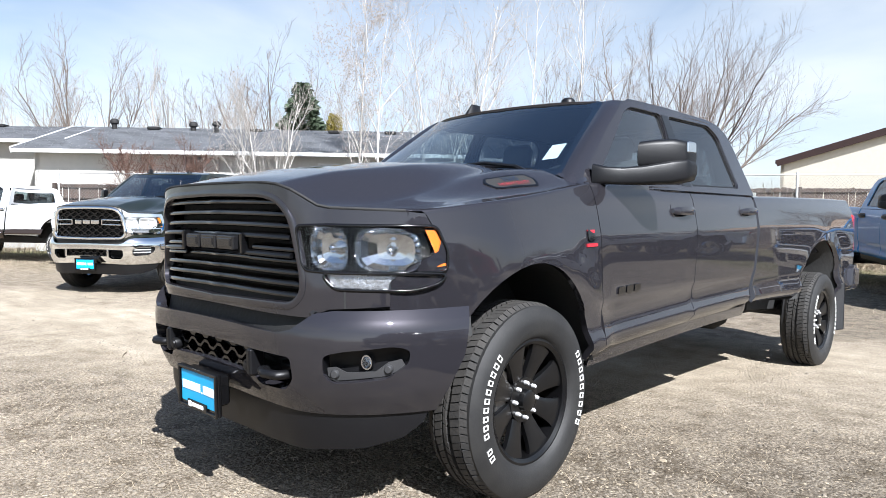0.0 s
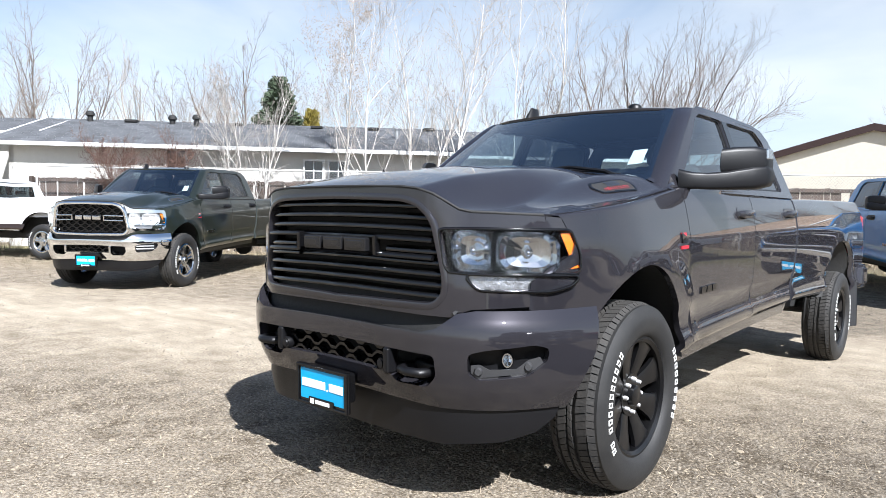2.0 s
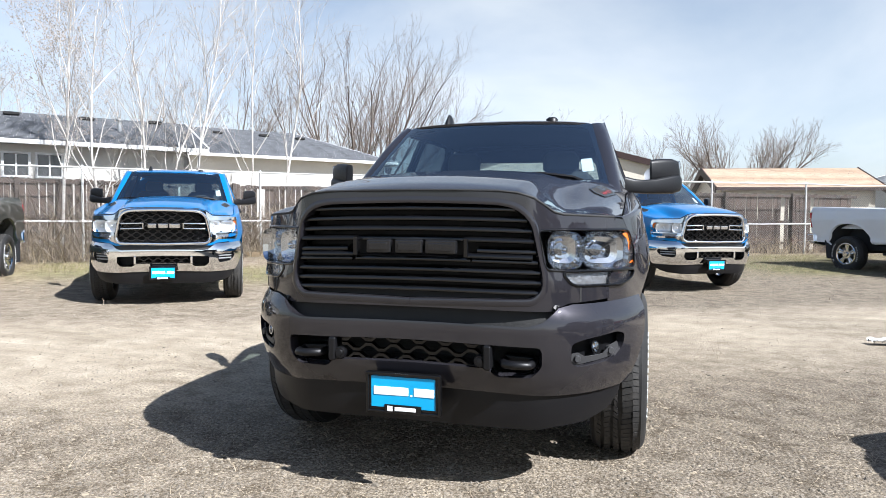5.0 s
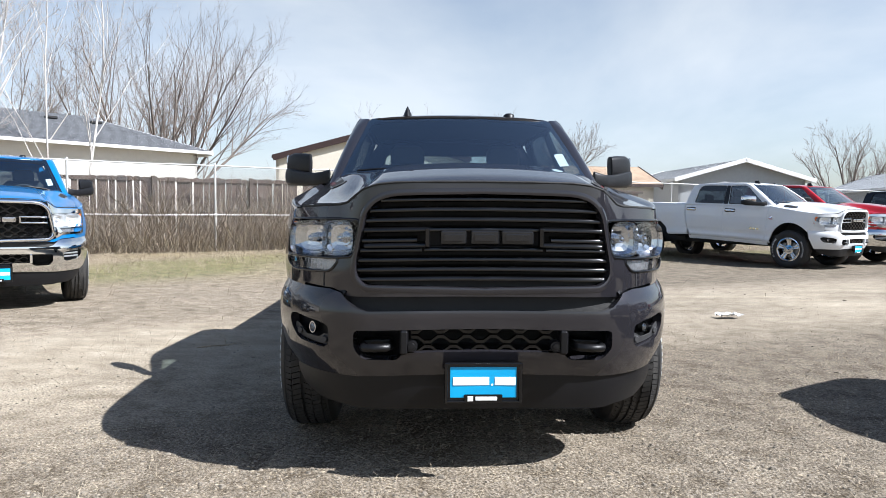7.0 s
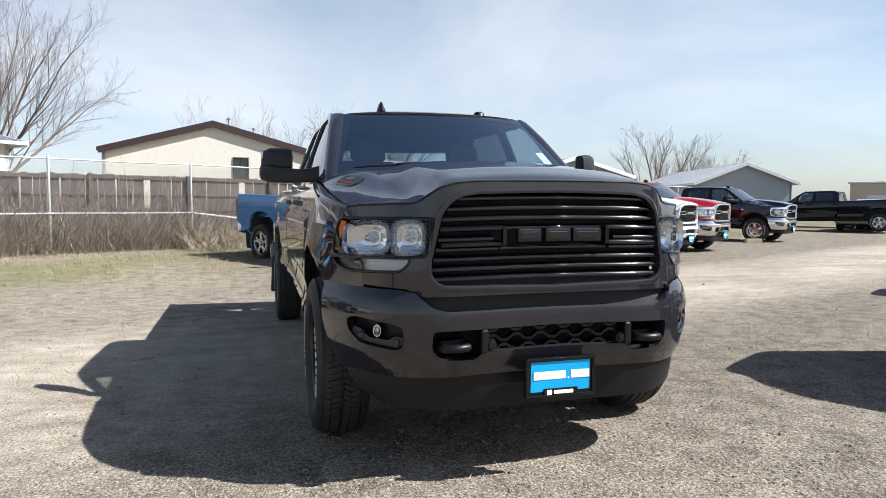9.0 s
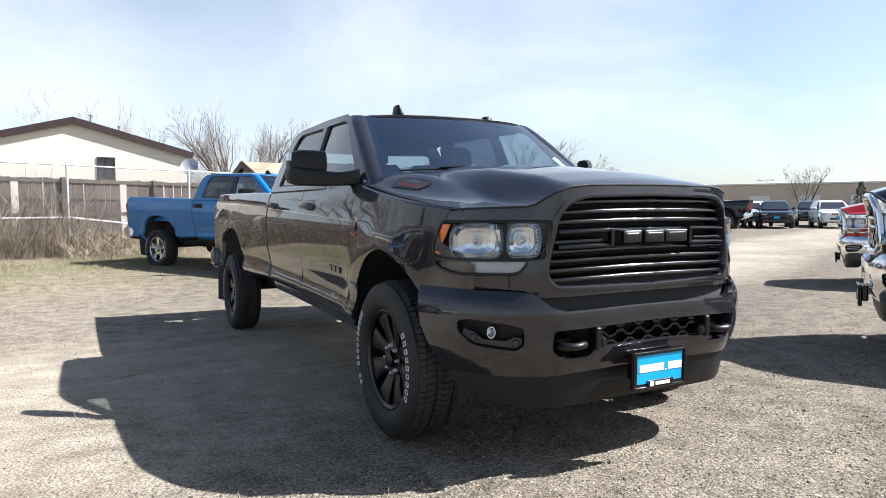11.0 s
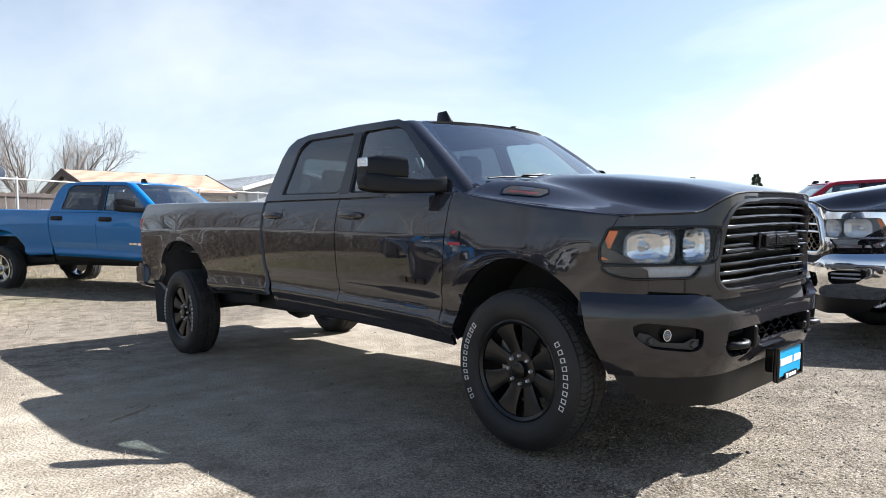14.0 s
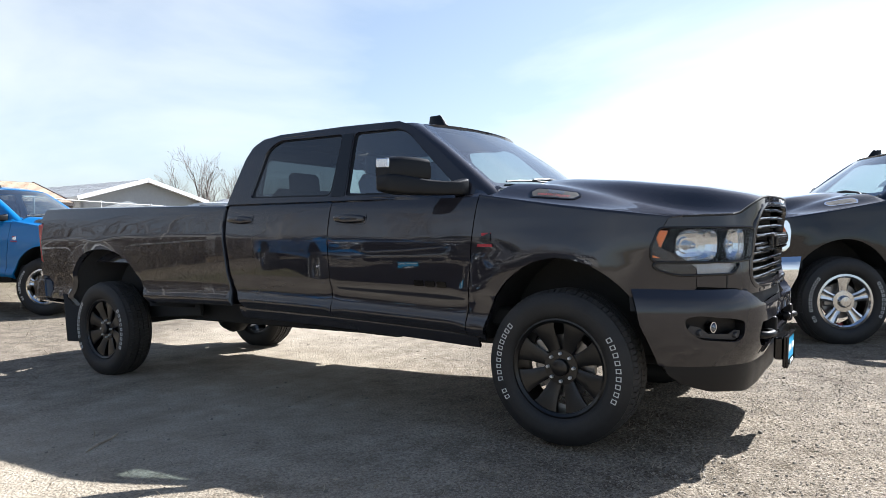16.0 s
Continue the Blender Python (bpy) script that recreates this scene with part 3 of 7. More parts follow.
def fascia_mb():
    half = [(0, 1.304), (0.36, 1.304), (0.43, 1.299), (0.49, 1.283), (0.53, 1.258), (0.562, 1.236), (0.60, 1.228), (0.8, 1.229), *[(nose_seam(z)[0], z) for z in (1.226, 1.19, 1.15, 1.1, 1.05, 1.0, 0.96, 0.915)], (0.62, 0.90), (0.55, 0.868), (0, 0.866)]
    poly = half + [(-a, b) for a, b in half[-2:0:-1]]
    holes = [GRILLE_HOLE, HL_HOLE, neg(HL_HOLE), LL_HOLE, neg(LL_HOLE)]
    return sheet(fascia(), FP.outline(poly), [FP.outline(h) for h in holes], 0.05, 0.035, out=(0, -1, 0))


def chrome_face_mb():
    """The bright frame that surrounds the grille and both lamps."""
    half = [(0, 1.30), (0.36, 1.30), (0.43, 1.295), (0.49, 1.279), (0.53, 1.254), (0.562, 1.232), (0.60, 1.224), (0.8, 1.225), (0.875, 1.22), (0.886, 1.19), (0.895, 1.12), (0.895, 1.0), (0.88, 0.955), (0.64, 0.945), (0.56, 0.905), (0.50, 0.882), (0, 0.88)]
    poly = half + [(-a, b) for a, b in half[-2:0:-1]]
    return sheet(fascia(-0.006), FP.outline(poly), [FP.outline(h) for h in (GRILLE_HOLE, HL_HOLE, neg(HL_HOLE), LL_HOLE, neg(LL_HOLE))], 0.05, 0.01, out=(0, -1, 0))


def hood_gap_mb():
    """The dark shut line under the hood's front edge."""
    top = [(0, 1.306), (0.2, 1.306), (0.36, 1.306), (0.43, 1.301), (0.49, 1.285), (0.53, 1.260), (0.562, 1.238), (0.60, 1.231), (0.7, 1.231), (0.797, 1.231)]
    pts = [Vector(fascia(0.002)(FP.u(x), z + 0.002)) for x, z in [(-a, b) for a, b in top[:0:-1]] + top]
    return MB().tube(pts, 0.0055, 6)


def ring_mb(outline, width, proud, surf, plan):
    """A rounded frame that runs round an opening."""
    o = dense(plan.outline(outline), 0.03)
    n = len(o)
    cx, cz = sum(p[0] for p in o) / n, sum(p[1] for p in o) / n
    rings = []
    for i in range(n):
        a, b = Vector(o[i - 1]), Vector(o[(i + 1) % n])
        t = (b - a).normalized()
        nn = Vector((t.y, -t.x))
        if nn.dot(Vector((o[i][0] - cx, o[i][1] - cz))) < 0:
            nn = -nn
        row = []
        for w, d in ((-0.1, -0.03), (0.0, 0.55 * proud), (0.25, proud), (0.6, proud * 0.9), (0.9, proud * 0.45), (1.0, -0.012)):
            q = Vector(o[i]) + nn * width * w
            e = plan.out(q.x)
            row.append(Vector(surf(q.x, q.y)) + Vector((e[0] * d, e[1] * d, 0)))
        rings.append(row)
    rings.append(rings[0])
    mb = MB().loft(rings, closed=False, angle=60)
    k = 0
    c = Vector()
    for q in mb.f[:6]:
        c += (mb.v[q[1]] - mb.v[q[0]]).cross(mb.v[q[2]] - mb.v[q[0]])
    if c.y > 0:
        m2 = MB().loft([r[::-1] for r in rings], closed=False, angle=60)
        return m2
    return mb


def slat_mb(z, xa, xb, depth=0.05, tall=0.019, back=0.0):
    """A grille louvre that follows the nose."""
    rings = []
    for i in range(27):
        x = xa + (xb - xa) * i / 26
        y = FP.at(FP.u(x))[1] + 0.012 + back - 0.008 * math.exp(-(x / 0.03) ** 2)
        rings.append([Vector((x, y + a, z + b * tall)) for a, b in ((0, -0.1), (0.0012, 0.2), (0.0045, 0.44), (0.011, 0.56), (depth, 0.8), (depth, 0.4), (0.009, -0.5), (0.001, -0.35))])
    return MB().loft(rings, True, True, 50)


def slat_span(z):
    """Half the opening's width at height z."""
    return lerp([(0.905, 0.46), (0.925, 0.50), (0.95, 0.52), (1.0, 0.518), (1.195, 0.478), (1.243, 0.42), (1.258, 0.36)], z) - 0.004


def grille_back_mb(y=0.075):
    def f(u, z):
        x, yy = FP.at(u)
        return (x, yy + y, z)
    return sheet(f, FP.outline(both([(0.0, 1.285), (0.42, 1.27), (0.52, 1.0), (0.52, 0.93), (0.0, 0.89)])), step=0.08, lip=0, out=(0, -1, 0))


def honey_mb(x0, x1, z0, z1, plan, off, cell=0.05, th=0.008, span=None):
    """Wavy bars that make a honeycomb mesh."""
    mb = MB()
    rows = int((z1 - z0) / (cell * 0.62))
    for r in range(rows + 1):
        z = z0 + (z1 - z0) * r / rows
        pts = []
        lim = min(x1, span(z)) if span else x1
        n = int(2 * lim / (cell * 0.5))
        for i in range(n + 1):
            x = -lim + 2 * lim * i / n
            ph = (i + (0 if r % 2 else 2)) % 4
            pts.append(Vector((x, plan.at(plan.u(x))[1] + off, z + (cell * 0.2 if ph < 2 else -cell * 0.2))))
        rings = [[p + Vector((0, a, b)) for a, b in ((0, th), (0.03, th * 0.8), (0.03, -th * 0.8), (0, -th))] for p in pts]
        mb.loft(rings, True, True, 30)
    return mb


BUMP_OPEN = rounded(both([(0.0, 0.742), (0.525, 0.738), (0.53, 0.66), (0.49, 0.615), (0.35, 0.612), (0.32, 0.645), (0.0, 0.648)]), 0.02)
FOG_HOLE = rounded([(0.637, 0.752), (0.69, 0.768), (0.815, 0.786), (0.846, 0.772), (0.842, 0.725), (0.80, 0.672), (0.665, 0.655), (0.637, 0.678)], 0.02)


def bumper_mb(fog=True):
    half = [(0, 0.815), (0.47, 0.815), (0.53, 0.832), (0.60, 0.885), (0.66, 0.897), (0.95, 0.905), (0.938, 0.74), (0.895, 0.535), (0.55, 0.535), (0.30, 0.542), (0, 0.545)]
    poly = half + [(-a, b) for a, b in half[-2:0:-1]]
    return sheet(bumper(), BP.outline(poly), [BP.outline(h) for h in (BUMP_OPEN, FOG_HOLE, neg(FOG_HOLE))], 0.045, 0.04, out=(0, -1, 0))


def gap_mb(s):
    """The black strip between the nose panel and the bumper's top edge."""
    mb = MB()
    f = bumper(0.022)
    edge = [(0.585, 0.874), (0.60, 0.885), (0.66, 0.897), (0.80, 0.901), (0.93, 0.905)]
    return mb.tube([Vector(f(BP.u(s * x), z + 0.004)) for x, z in edge], 0.012, 6)


def valance_mb():
    def f(u, z):
        x, y = BP.at(u)
        k = (0.56 - z) / 0.17
        d = 0.064 + 0.016 * max(0, k) - 0.006 * math.sin(3.14 * k)
        n = BP.out(u)
        return (x - n[0] * d, y - n[1] * d, z)
    half = [(0, 0.556), (0.3, 0.553), (0.55, 0.545), (0.885, 0.542), (0.872, 0.492), (0.83, 0.44), (0.74, 0.405), (0.60, 0.395), (0.55, 0.386), (0, 0.383)]
    poly = half + [(-a, b) for a, b in half[-2:0:-1]]
    return sheet(f, BP.outline(poly), step=0.06, lip=0.03, out=(0, -1, 0))


def pocket_mb(hole, surf, plan, depth):
    """A dark recess behind an opening."""
    o = dense(hole, 0.04)
    mb = MB()
    a = [Vector(surf(plan.u(x), z)) for x, z in o]
    n = len(a)
    cx = sum(p[0] for p in o) / n
    push = Vector((0, depth, 0)) if abs(cx) < 0.3 else Vector((-math.copysign(depth * 0.5, cx), depth * 0.85, 0))
    b = [p + push for p in a]
    area = sum(o[i][0] * o[(i + 1) % n][1] - o[(i + 1) % n][0] * o[i][1] for i in range(n))
    wall = [[i, (i + 1) % n, (i + 1) % n + n, i + n] for i in range(n)]
    mb.add(a + b, wall if area < 0 else [q[::-1] for q in wall], None, 40)
    mid = sum(b, Vector()) / n
    mb.add(b + [mid], [[i, (i + 1) % n, n] if area > 0 else [(i + 1) % n, i, n] for i in range(n)], None, 40)
    return mb


def lamp_patch(hole, surf, plan, off, inset=0.0):
    cx, cz = sum(p[0] for p in hole) / len(hole), sum(p[1] for p in hole) / len(hole)
    h = [(cx + (a - cx) * (1 - inset), cz + (b - cz) * (1 - inset)) for a, b in hole]

    def f(u, z):
        p, q = surf(u, z), plan.out(u)
        return (p[0] - q[0] * off, p[1] - q[1] * off, p[2])
    return sheet(f, plan.outline(h), step=0.05, lip=0.004, out=(0, -1, 0))


def bowl_mb(x, z, w, h, back, depth, tilt):
    """A lamp's mirrored bowl: a rounded box opening, narrowing to its bulb."""
    y = FP.at(FP.u(x))[1] + back
    m = Matrix.Translation((x, y, z)) @ pose(0, 0, 0, 0, 0, tilt)
    rings = []
    for k, s in ((0.0, 1.0), (0.45, 0.9), (0.75, 0.72), (0.92, 0.46), (1.0, 0.14)):
        ring = []
        for i in range(22):
            a = 2 * math.pi * i / 22
            ca, sa = math.cos(a), math.sin(a)
            g = s * (1 - 0.015 * (i % 2) * (0 < k < 1))
            ring.append(m @ Vector((w / 2 * g * math.copysign(abs(ca) ** 0.6, ca), depth * k, h / 2 * g * math.copysign(abs(sa) ** 0.6, sa))))
        rings.append(ring)
    mb = MB().loft(rings[::-1], True, False, 5)
    cap = m @ Vector((0, depth * 0.55, 0))
    mb.spin([(0.0, 0.016), (0.012, 0.012), (0.018, 0.0), (0.019, -0.03)][::-1], 12, Matrix.Translation(cap) @ pose(0, 0, 0, 0, 0, tilt - 90), 50)
    return mb


def tyre_mb(width=0.28, R=0.42, rim=0.262):
    """The carcass: side walls with ribs."""
    h = width / 2
    prof = [(rim, -h * 0.72), (rim + 0.012, -h * 0.86), (rim + 0.03, -h * 0.95), (rim + 0.05, -h * 0.985), (R - 0.09, -h * 1.0), (R - 0.075, -h * 1.0), (R - 0.06, -h * 0.985), (R - 0.035, -h * 0.92), (R - 0.014, -h * 0.80),
            (R - 0.014, h * 0.80), (R - 0.035, h * 0.92), (R - 0.06, h * 0.985), (R - 0.075, h * 1.0), (R - 0.09, h * 1.0), (rim + 0.05, h * 0.985), (rim + 0.03, h * 0.95), (rim + 0.012, h * 0.86), (rim, h * 0.72)]
    return MB().spin(prof[::-1], 64, angle=50)


def tread_mb(width=0.28, R=0.42, n=82):
    """Rows of tread blocks with grooves between them."""
    mb = MB()
    h = width / 2
    rnd = random.Random(7)
    rows = [(-0.87, -0.54, 0.0, 0.014), (-0.49, -0.20, 0.5, -0.03), (-0.15, 0.15, 0.25, 0.035), (0.20, 0.49, 0.6, -0.03), (0.54, 0.87, 0.1, 0.014)]
    for a, b, ph, sk in rows:
        for i in range(n):
            t0 = 2 * math.pi * (i + ph) / n
            t1 = t0 + 2 * math.pi / n * rnd.uniform(0.78, 0.92)
            a, b = a + rnd.uniform(-0.02, 0.02), b + rnd.uniform(-0.02, 0.02)
            a, b = max(-0.88, a), min(0.88, b)
            vs = []
            for rr in (R - 0.016, R):
                for t, xx in ((t0, a), (t0 + sk, b), (t1 + sk, b), (t1, a)):
                    drop = 0.026 * max(0, abs(xx) - 0.6) / 0.27
                    vs.append(Vector((xx * h, (rr - drop) * math.cos(t), (rr - drop) * math.sin(t))))
            mb.add(vs, [[4, 5, 6, 7], [0, 1, 5, 4], [1, 2, 6, 5], [2, 3, 7, 6], [3, 0, 4, 7]], None, 20)
    return mb


def rim_black_mb(h=0.14):
    """An eight-spoke wheel, outer face at +x."""
    mb = MB()
    mb.spin([(0.265, -h * 0.75), (0.25, -h * 0.7), (0.236, 0.0), (0.243, h * 0.72), (0.258, h * 0.80), (0.272, h * 0.78), (0.275, h * 0.7), (0.262, h * 0.66)][::-1], 48, angle=40)
    for i in range(8):
        a = 2 * math.pi * (i + 0.5) / 8
        rings = []
        for r, w, x, d in ((0.05, 0.034, 0.062, 0.05), (0.10, 0.034, 0.066, 0.045), (0.16, 0.043, 0.078, 0.04), (0.21, 0.056, 0.088, 0.035), (0.246, 0.074, 0.092, 0.03)):
            ring = []
            for s, dx in ((-1, -0.7), (-1, -0.15), (-0.55, 0.0), (0.55, 0.0), (1, -0.15), (1, -0.7)):
                ring.append(Vector((x + dx * d, r * math.cos(a) - s * w * math.sin(a), r * math.sin(a) + s * w * math.cos(a))))
            rings.append(ring[::-1])
        mb.loft(rings, True, True, 35)
    mb.spin([(0.0, 0.10), (0.035, 0.099), (0.045, 0.094), (0.048, 0.07), (0.095, 0.068), (0.10, 0.03)][::-1], 28, angle=40)
    return mb


def lugs_mb():
    mb = MB()
    for i in range(8):
        a = 2 * math.pi * i / 8
        m = Matrix.Translation((0.068, 0.074 * math.cos(a), 0.074 * math.sin(a)))
        mb.spin([(0.0, 0.022), (0.007, 0.021), (0.0095, 0.015), (0.010, 0.0)][::-1], 8, m, 50)
    return mb


def rim_chrome_mb(h=0.14):
    """A polished five-spoke wheel."""
    mb = MB()
    mb.spin([(0.245, -h * 0.75), (0.232, -h * 0.7), (0.22, 0.0), (0.226, h * 0.72), (0.24, h * 0.82), (0.262, h * 0.80), (0.266, h * 0.7), (0.25, h * 0.66)][::-1], 40, angle=40)
    for i in range(5):
        a = 2 * math.pi * (i + 0.25) / 5
        rings = []
        for r, w, x, d in ((0.06, 0.040, 0.078, 0.05), (0.12, 0.040, 0.084, 0.05), (0.17, 0.048, 0.09, 0.045), (0.228, 0.066, 0.094, 0.035)):
            ring = [Vector((x + dx * d, r * math.cos(a) - s * w * math.sin(a), r * math.sin(a) + s * w * math.cos(a))) for s, dx in ((-1, -0.8), (-1, -0.12), (-0.6, 0.05), (-0.2, -0.15), (0.2, -0.15), (0.6, 0.05), (1, -0.12), (1, -0.8))]
            rings.append(ring[::-1])
        mb.loft(rings, True, True, 35)
    mb.spin([(0.0, 0.125), (0.045, 0.122), (0.055, 0.112), (0.058, 0.088), (0.10, 0.086), (0.105, 0.03)][::-1], 24, angle=40)
    return mb


def disc_mb():
    mb = MB().spin([(0.0, 0.01), (0.17, 0.01), (0.17, -0.02), (0.0, -0.02)][::-1], 32)
    mb.box(0.0, -0.12, 0.05, 0.09, 0.09, 0.2, 0.02)
    return mb


def letters_mb(side=1):
    """Raised bars in the places of the side wall's two words."""
    mb = MB()

    def bar(t, dt, r0, r1):
        vs = []
        for x in (0.139, 0.1435):
            for tt, r in ((t - dt, r0), (t - dt * 0.3, r0), (t + dt * 0.3, r0), (t + dt, r0), (t + dt, r1), (t + dt * 0.3, r1), (t - dt * 0.3, r1), (t - dt, r1)):
                vs.append(Vector((x, r * math.cos(tt), r * math.sin(tt))))
        fs = [list(range(8, 16))] + [[i, (i + 1) % 8, (i + 1) % 8 + 8, i + 8] for i in range(8)]
        mb.add(vs, [q if side > 0 else q for q in fs], None, 30)
    for i in range(13):
        if i == 10:
            continue
        t = 2.45 + i * 0.102
        bar(t, 0.032, 0.327, 0.3315)
        bar(t, 0.032, 0.3505, 0.355)
        bar(t - 0.026, 0.005, 0.3315, 0.3505)
        bar(t + 0.026, 0.006, 0.3315, 0.3505)
    for i in range(9):
        t = -0.42 + i * 0.118
        bar(t, 0.036, 0.327, 0.3315)
        bar(t, 0.036, 0.3505, 0.355)
        bar(t - 0.030, 0.006, 0.3315, 0.3505)
        bar(t + 0.030, 0.006, 0.3315, 0.3505)
    return mb


def wheel(parent, x, y, left, style, z):
    """A wheel with its parts; left: it stands on the +x side."""
    w = part("wheel", lambda: disc_mb(), BRAKE, parent, "steel brake disc and hub", key="disc")
    w.name = "wheel"
    w.matrix_basis = Matrix.Translation((x, y, z)) @ (Matrix() if left else pose(0, 0, 0, 0, 0, 180)) @ Matrix.Diagonal((0.95, 0.985, 0.985, 1))
    part("tyre", tyre_mb, RUBBER, w, key="tyre")
    part("tread", tread_mb, TREAD, w, "worn brown tread blocks")["kind"] = "stuff"
    if style == "black":
        part("rim", rim_black_mb, DARKALLOY, w, "gloss black eight-spoke rim", key="rim_black")
        part("lug_nuts", lugs_mb, LUGSTEEL, w, "bright lug nuts")["kind"] = "stuff"
        part("sidewall_lettering", letters_mb, WHITERUB, w, "raised white lettering bars")["kind"] = "stuff"
    else:
        part("rim", rim_chrome_mb, ALLOY, w, "polished five-spoke rim", key="rim_chrome")
        if style == "chrome_letters":
            part("sidewall_lettering", letters_mb, WHITERUB, w, "raised white lettering bars")["kind"] = "stuff"
    return w


def mirror_mb():
    """A tow mirror's arm and head, on the +x side."""
    mb = MB()
    rings = []
    for x, y, z, hy, hz in ((0.86, 0.56, 1.42, 0.03, 0.05), (0.93, 0.56, 1.415, 0.035, 0.04), (0.99, 0.60, 1.413, 0.04, 0.04), (1.08, 0.65, 1.418, 0.05, 0.045), (1.20, 0.70, 1.43, 0.06, 0.055), (1.262, 0.73, 1.44, 0.055, 0.05), (1.28, 0.735, 1.442, 0.03, 0.025)):
        rings.append([Vector((x, y + hy * math.copysign(abs(math.cos(a)) ** 0.5, math.cos(a)), z + hz * math.copysign(abs(math.sin(a)) ** 0.5, math.sin(a)))) for a in [2 * math.pi * k / 14 for k in range(14)]])
    mb.loft([[Vector((0.86 + (p.x - 0.86) * 0.94, p.y + 0.24 * (p.x - 0.86), 1.41 + (p.z - 1.42) * 1.0)) for p in r] for r in rings[::-1]], True, True, 45)
    return mb


def mirror_head_mb():
    mb = MB()
    rings = []
    for x, y, z, hy, hz in ((1.035, 0.675, 1.505, 0.04, 0.045), (1.045, 0.68, 1.515, 0.06, 0.068), (1.12, 0.70, 1.52, 0.065, 0.072), (1.20, 0.725, 1.522, 0.062, 0.072), (1.25, 0.74, 1.518, 0.055, 0.062), (1.268, 0.745, 1.512, 0.035, 0.045)):
        rings.append([Vector((x, y + hy * math.copysign(abs(math.cos(a)) ** 0.55, math.cos(a)), z + hz * math.copysign(abs(math.sin(a)) ** 0.55, math.sin(a)))) for a in [2 * math.pi * k / 16 for k in range(16)]])
    mb.loft([[Vector((0.86 + (p.x - 0.86) * 0.94, p.y + 0.24 * (p.x - 0.86), 1.41 + (p.z - 1.42) * 0.95)) for p in r] for r in rings[::-1]], True, True, 50)
    return mb


def handle_mb(y):
    mb = MB()
    rings = []
    for i in range(11):
        t = i / 10
        yy = y - 0.13 + 0.26 * t
        bow = math.sin(math.pi * t) ** 0.4 if 0 < t < 1 else 0
        x = side(yy, 1.243)[0] + 0.004 + 0.032 * bow
        rings.append([Vector((x + a * 0.012, yy, 1.243 + b * (0.012 + 0.012 * bow))) for a, b in ((1, 0.5), (0.4, 1), (-1, 1), (-1, -1), (0.4, -1), (1, -0.5))])
    mb.loft(rings, True, True, 40)
    return mb


def handle_cup_mb(y):
    def f(a, b):
        p = side(a, b)
        return (p[0] + 0.0025, p[1], p[2])
    return sheet(f, rounded([(y - 0.14, 1.205), (y + 0.14, 1.205), (y + 0.14, 1.285), (y - 0.14, 1.285)], 0.035), step=0.08, lip=0.004)


def decal(poly, off, surf=side, step=0.06):
    def f(a, b):
        p = surf(a, b)
        return (p[0] + off, p[1], p[2])
    return sheet(f, poly, step=step, lip=off)


def name_bars_mb():
    """Raised blocks in the place of the maker's name on the front door."""
    mb = MB()
    for y in (0.64, 0.72, 0.80):
        mb.join(decal(rounded([(y, 0.84), (y + 0.064, 0.84), (y + 0.064, 0.876), (y, 0.876)], 0.008), 0.008))
    return mb


def nose_blocks_mb():
    """Plain blocks in the place of the maker's name on the grille."""
    mb = MB()
    for x, w in ((-0.125, 0.105), (0.0, 0.115), (0.13, 0.13)):
        y = FP.at(FP.u(x))[1] - 0.004
        mb.box(x, y, 1.098, w, 0.03, 0.056, 0.008)
        mb.box(x, y - 0.01, 1.098, w * 0.8, 0.018, 0.036, 0.007)
    return mb


def nose_bar_mb(s):
    """The frames beside the name on the grille."""
    mb = MB()
    for z in (1.128, 1.068):
        mb.join(slat_mb(z, *sorted((s * 0.225, s * 0.485)), 0.03, 0.018, -0.012))
    mb.box(s * 0.228, FP.at(FP.u(0.228))[1] + 0.006, 1.098, 0.02, 0.03, 0.075, 0.005)
    return mb


def hook_mb(s):
    mb = MB()
    y = -0.90
    pts = [(s * 0.375, y + 0.12, 0.665), (s * 0.375, y + 0.03, 0.668), (s * 0.385, y + 0.0, 0.67), (s * 0.43, y - 0.012, 0.672), (s * 0.475, y + 0.01, 0.67), (s * 0.485, y + 0.04, 0.668), (s * 0.485, y + 0.13, 0.665)]
    mb.tube(pts, 0.017, 8)
    mb.box(s * 0.43, y + 0.10, 0.665, 0.13, 0.05, 0.05, 0.01)
    return mb


def plate_mb():
    return MB().box(-0.005, -0.952, 0.535, 0.262, 0.006, 0.128, 0.004)


def plate_frame_mb():
    mb = MB()
    mb.box(-0.005, -0.944, 0.532, 0.305, 0.018, 0.168, 0.006)
    mb.box(-0.005, -0.955, 0.609, 0.305, 0.012, 0.014, 0.004).box(-0.005, -0.955, 0.456, 0.305, 0.012, 0.012, 0.004)
    mb.box(-0.150, -0.955, 0.532, 0.014, 0.012, 0.168, 0.004).box(0.140, -0.955, 0.532, 0.014, 0.012, 0.168, 0.004)
    mb.box(-0.005, -0.915, 0.545, 0.27, 0.045, 0.12, 0.01)
    mb.box(-0.005, -0.958, 0.470, 0.150, 0.008, 0.032, 0.003)
    return mb


def plate_bars_mb():
    """Bars where the plate's print stands."""
    mb = MB()
    mb.box(-0.053, -0.956, 0.54, 0.142, 0.003, 0.034, 0.002)
    mb.box(0.029, -0.956, 0.525, 0.008, 0.003, 0.008, 0.001)
    mb.box(0.08, -0.956, 0.54, 0.082, 0.003, 0.034, 0.002)
    mb.box(0.006, -0.963, 0.470, 0.085, 0.003, 0.016, 0.002).box(-0.056, -0.963, 0.470, 0.022, 0.003, 0.022, 0.002)
    return mb


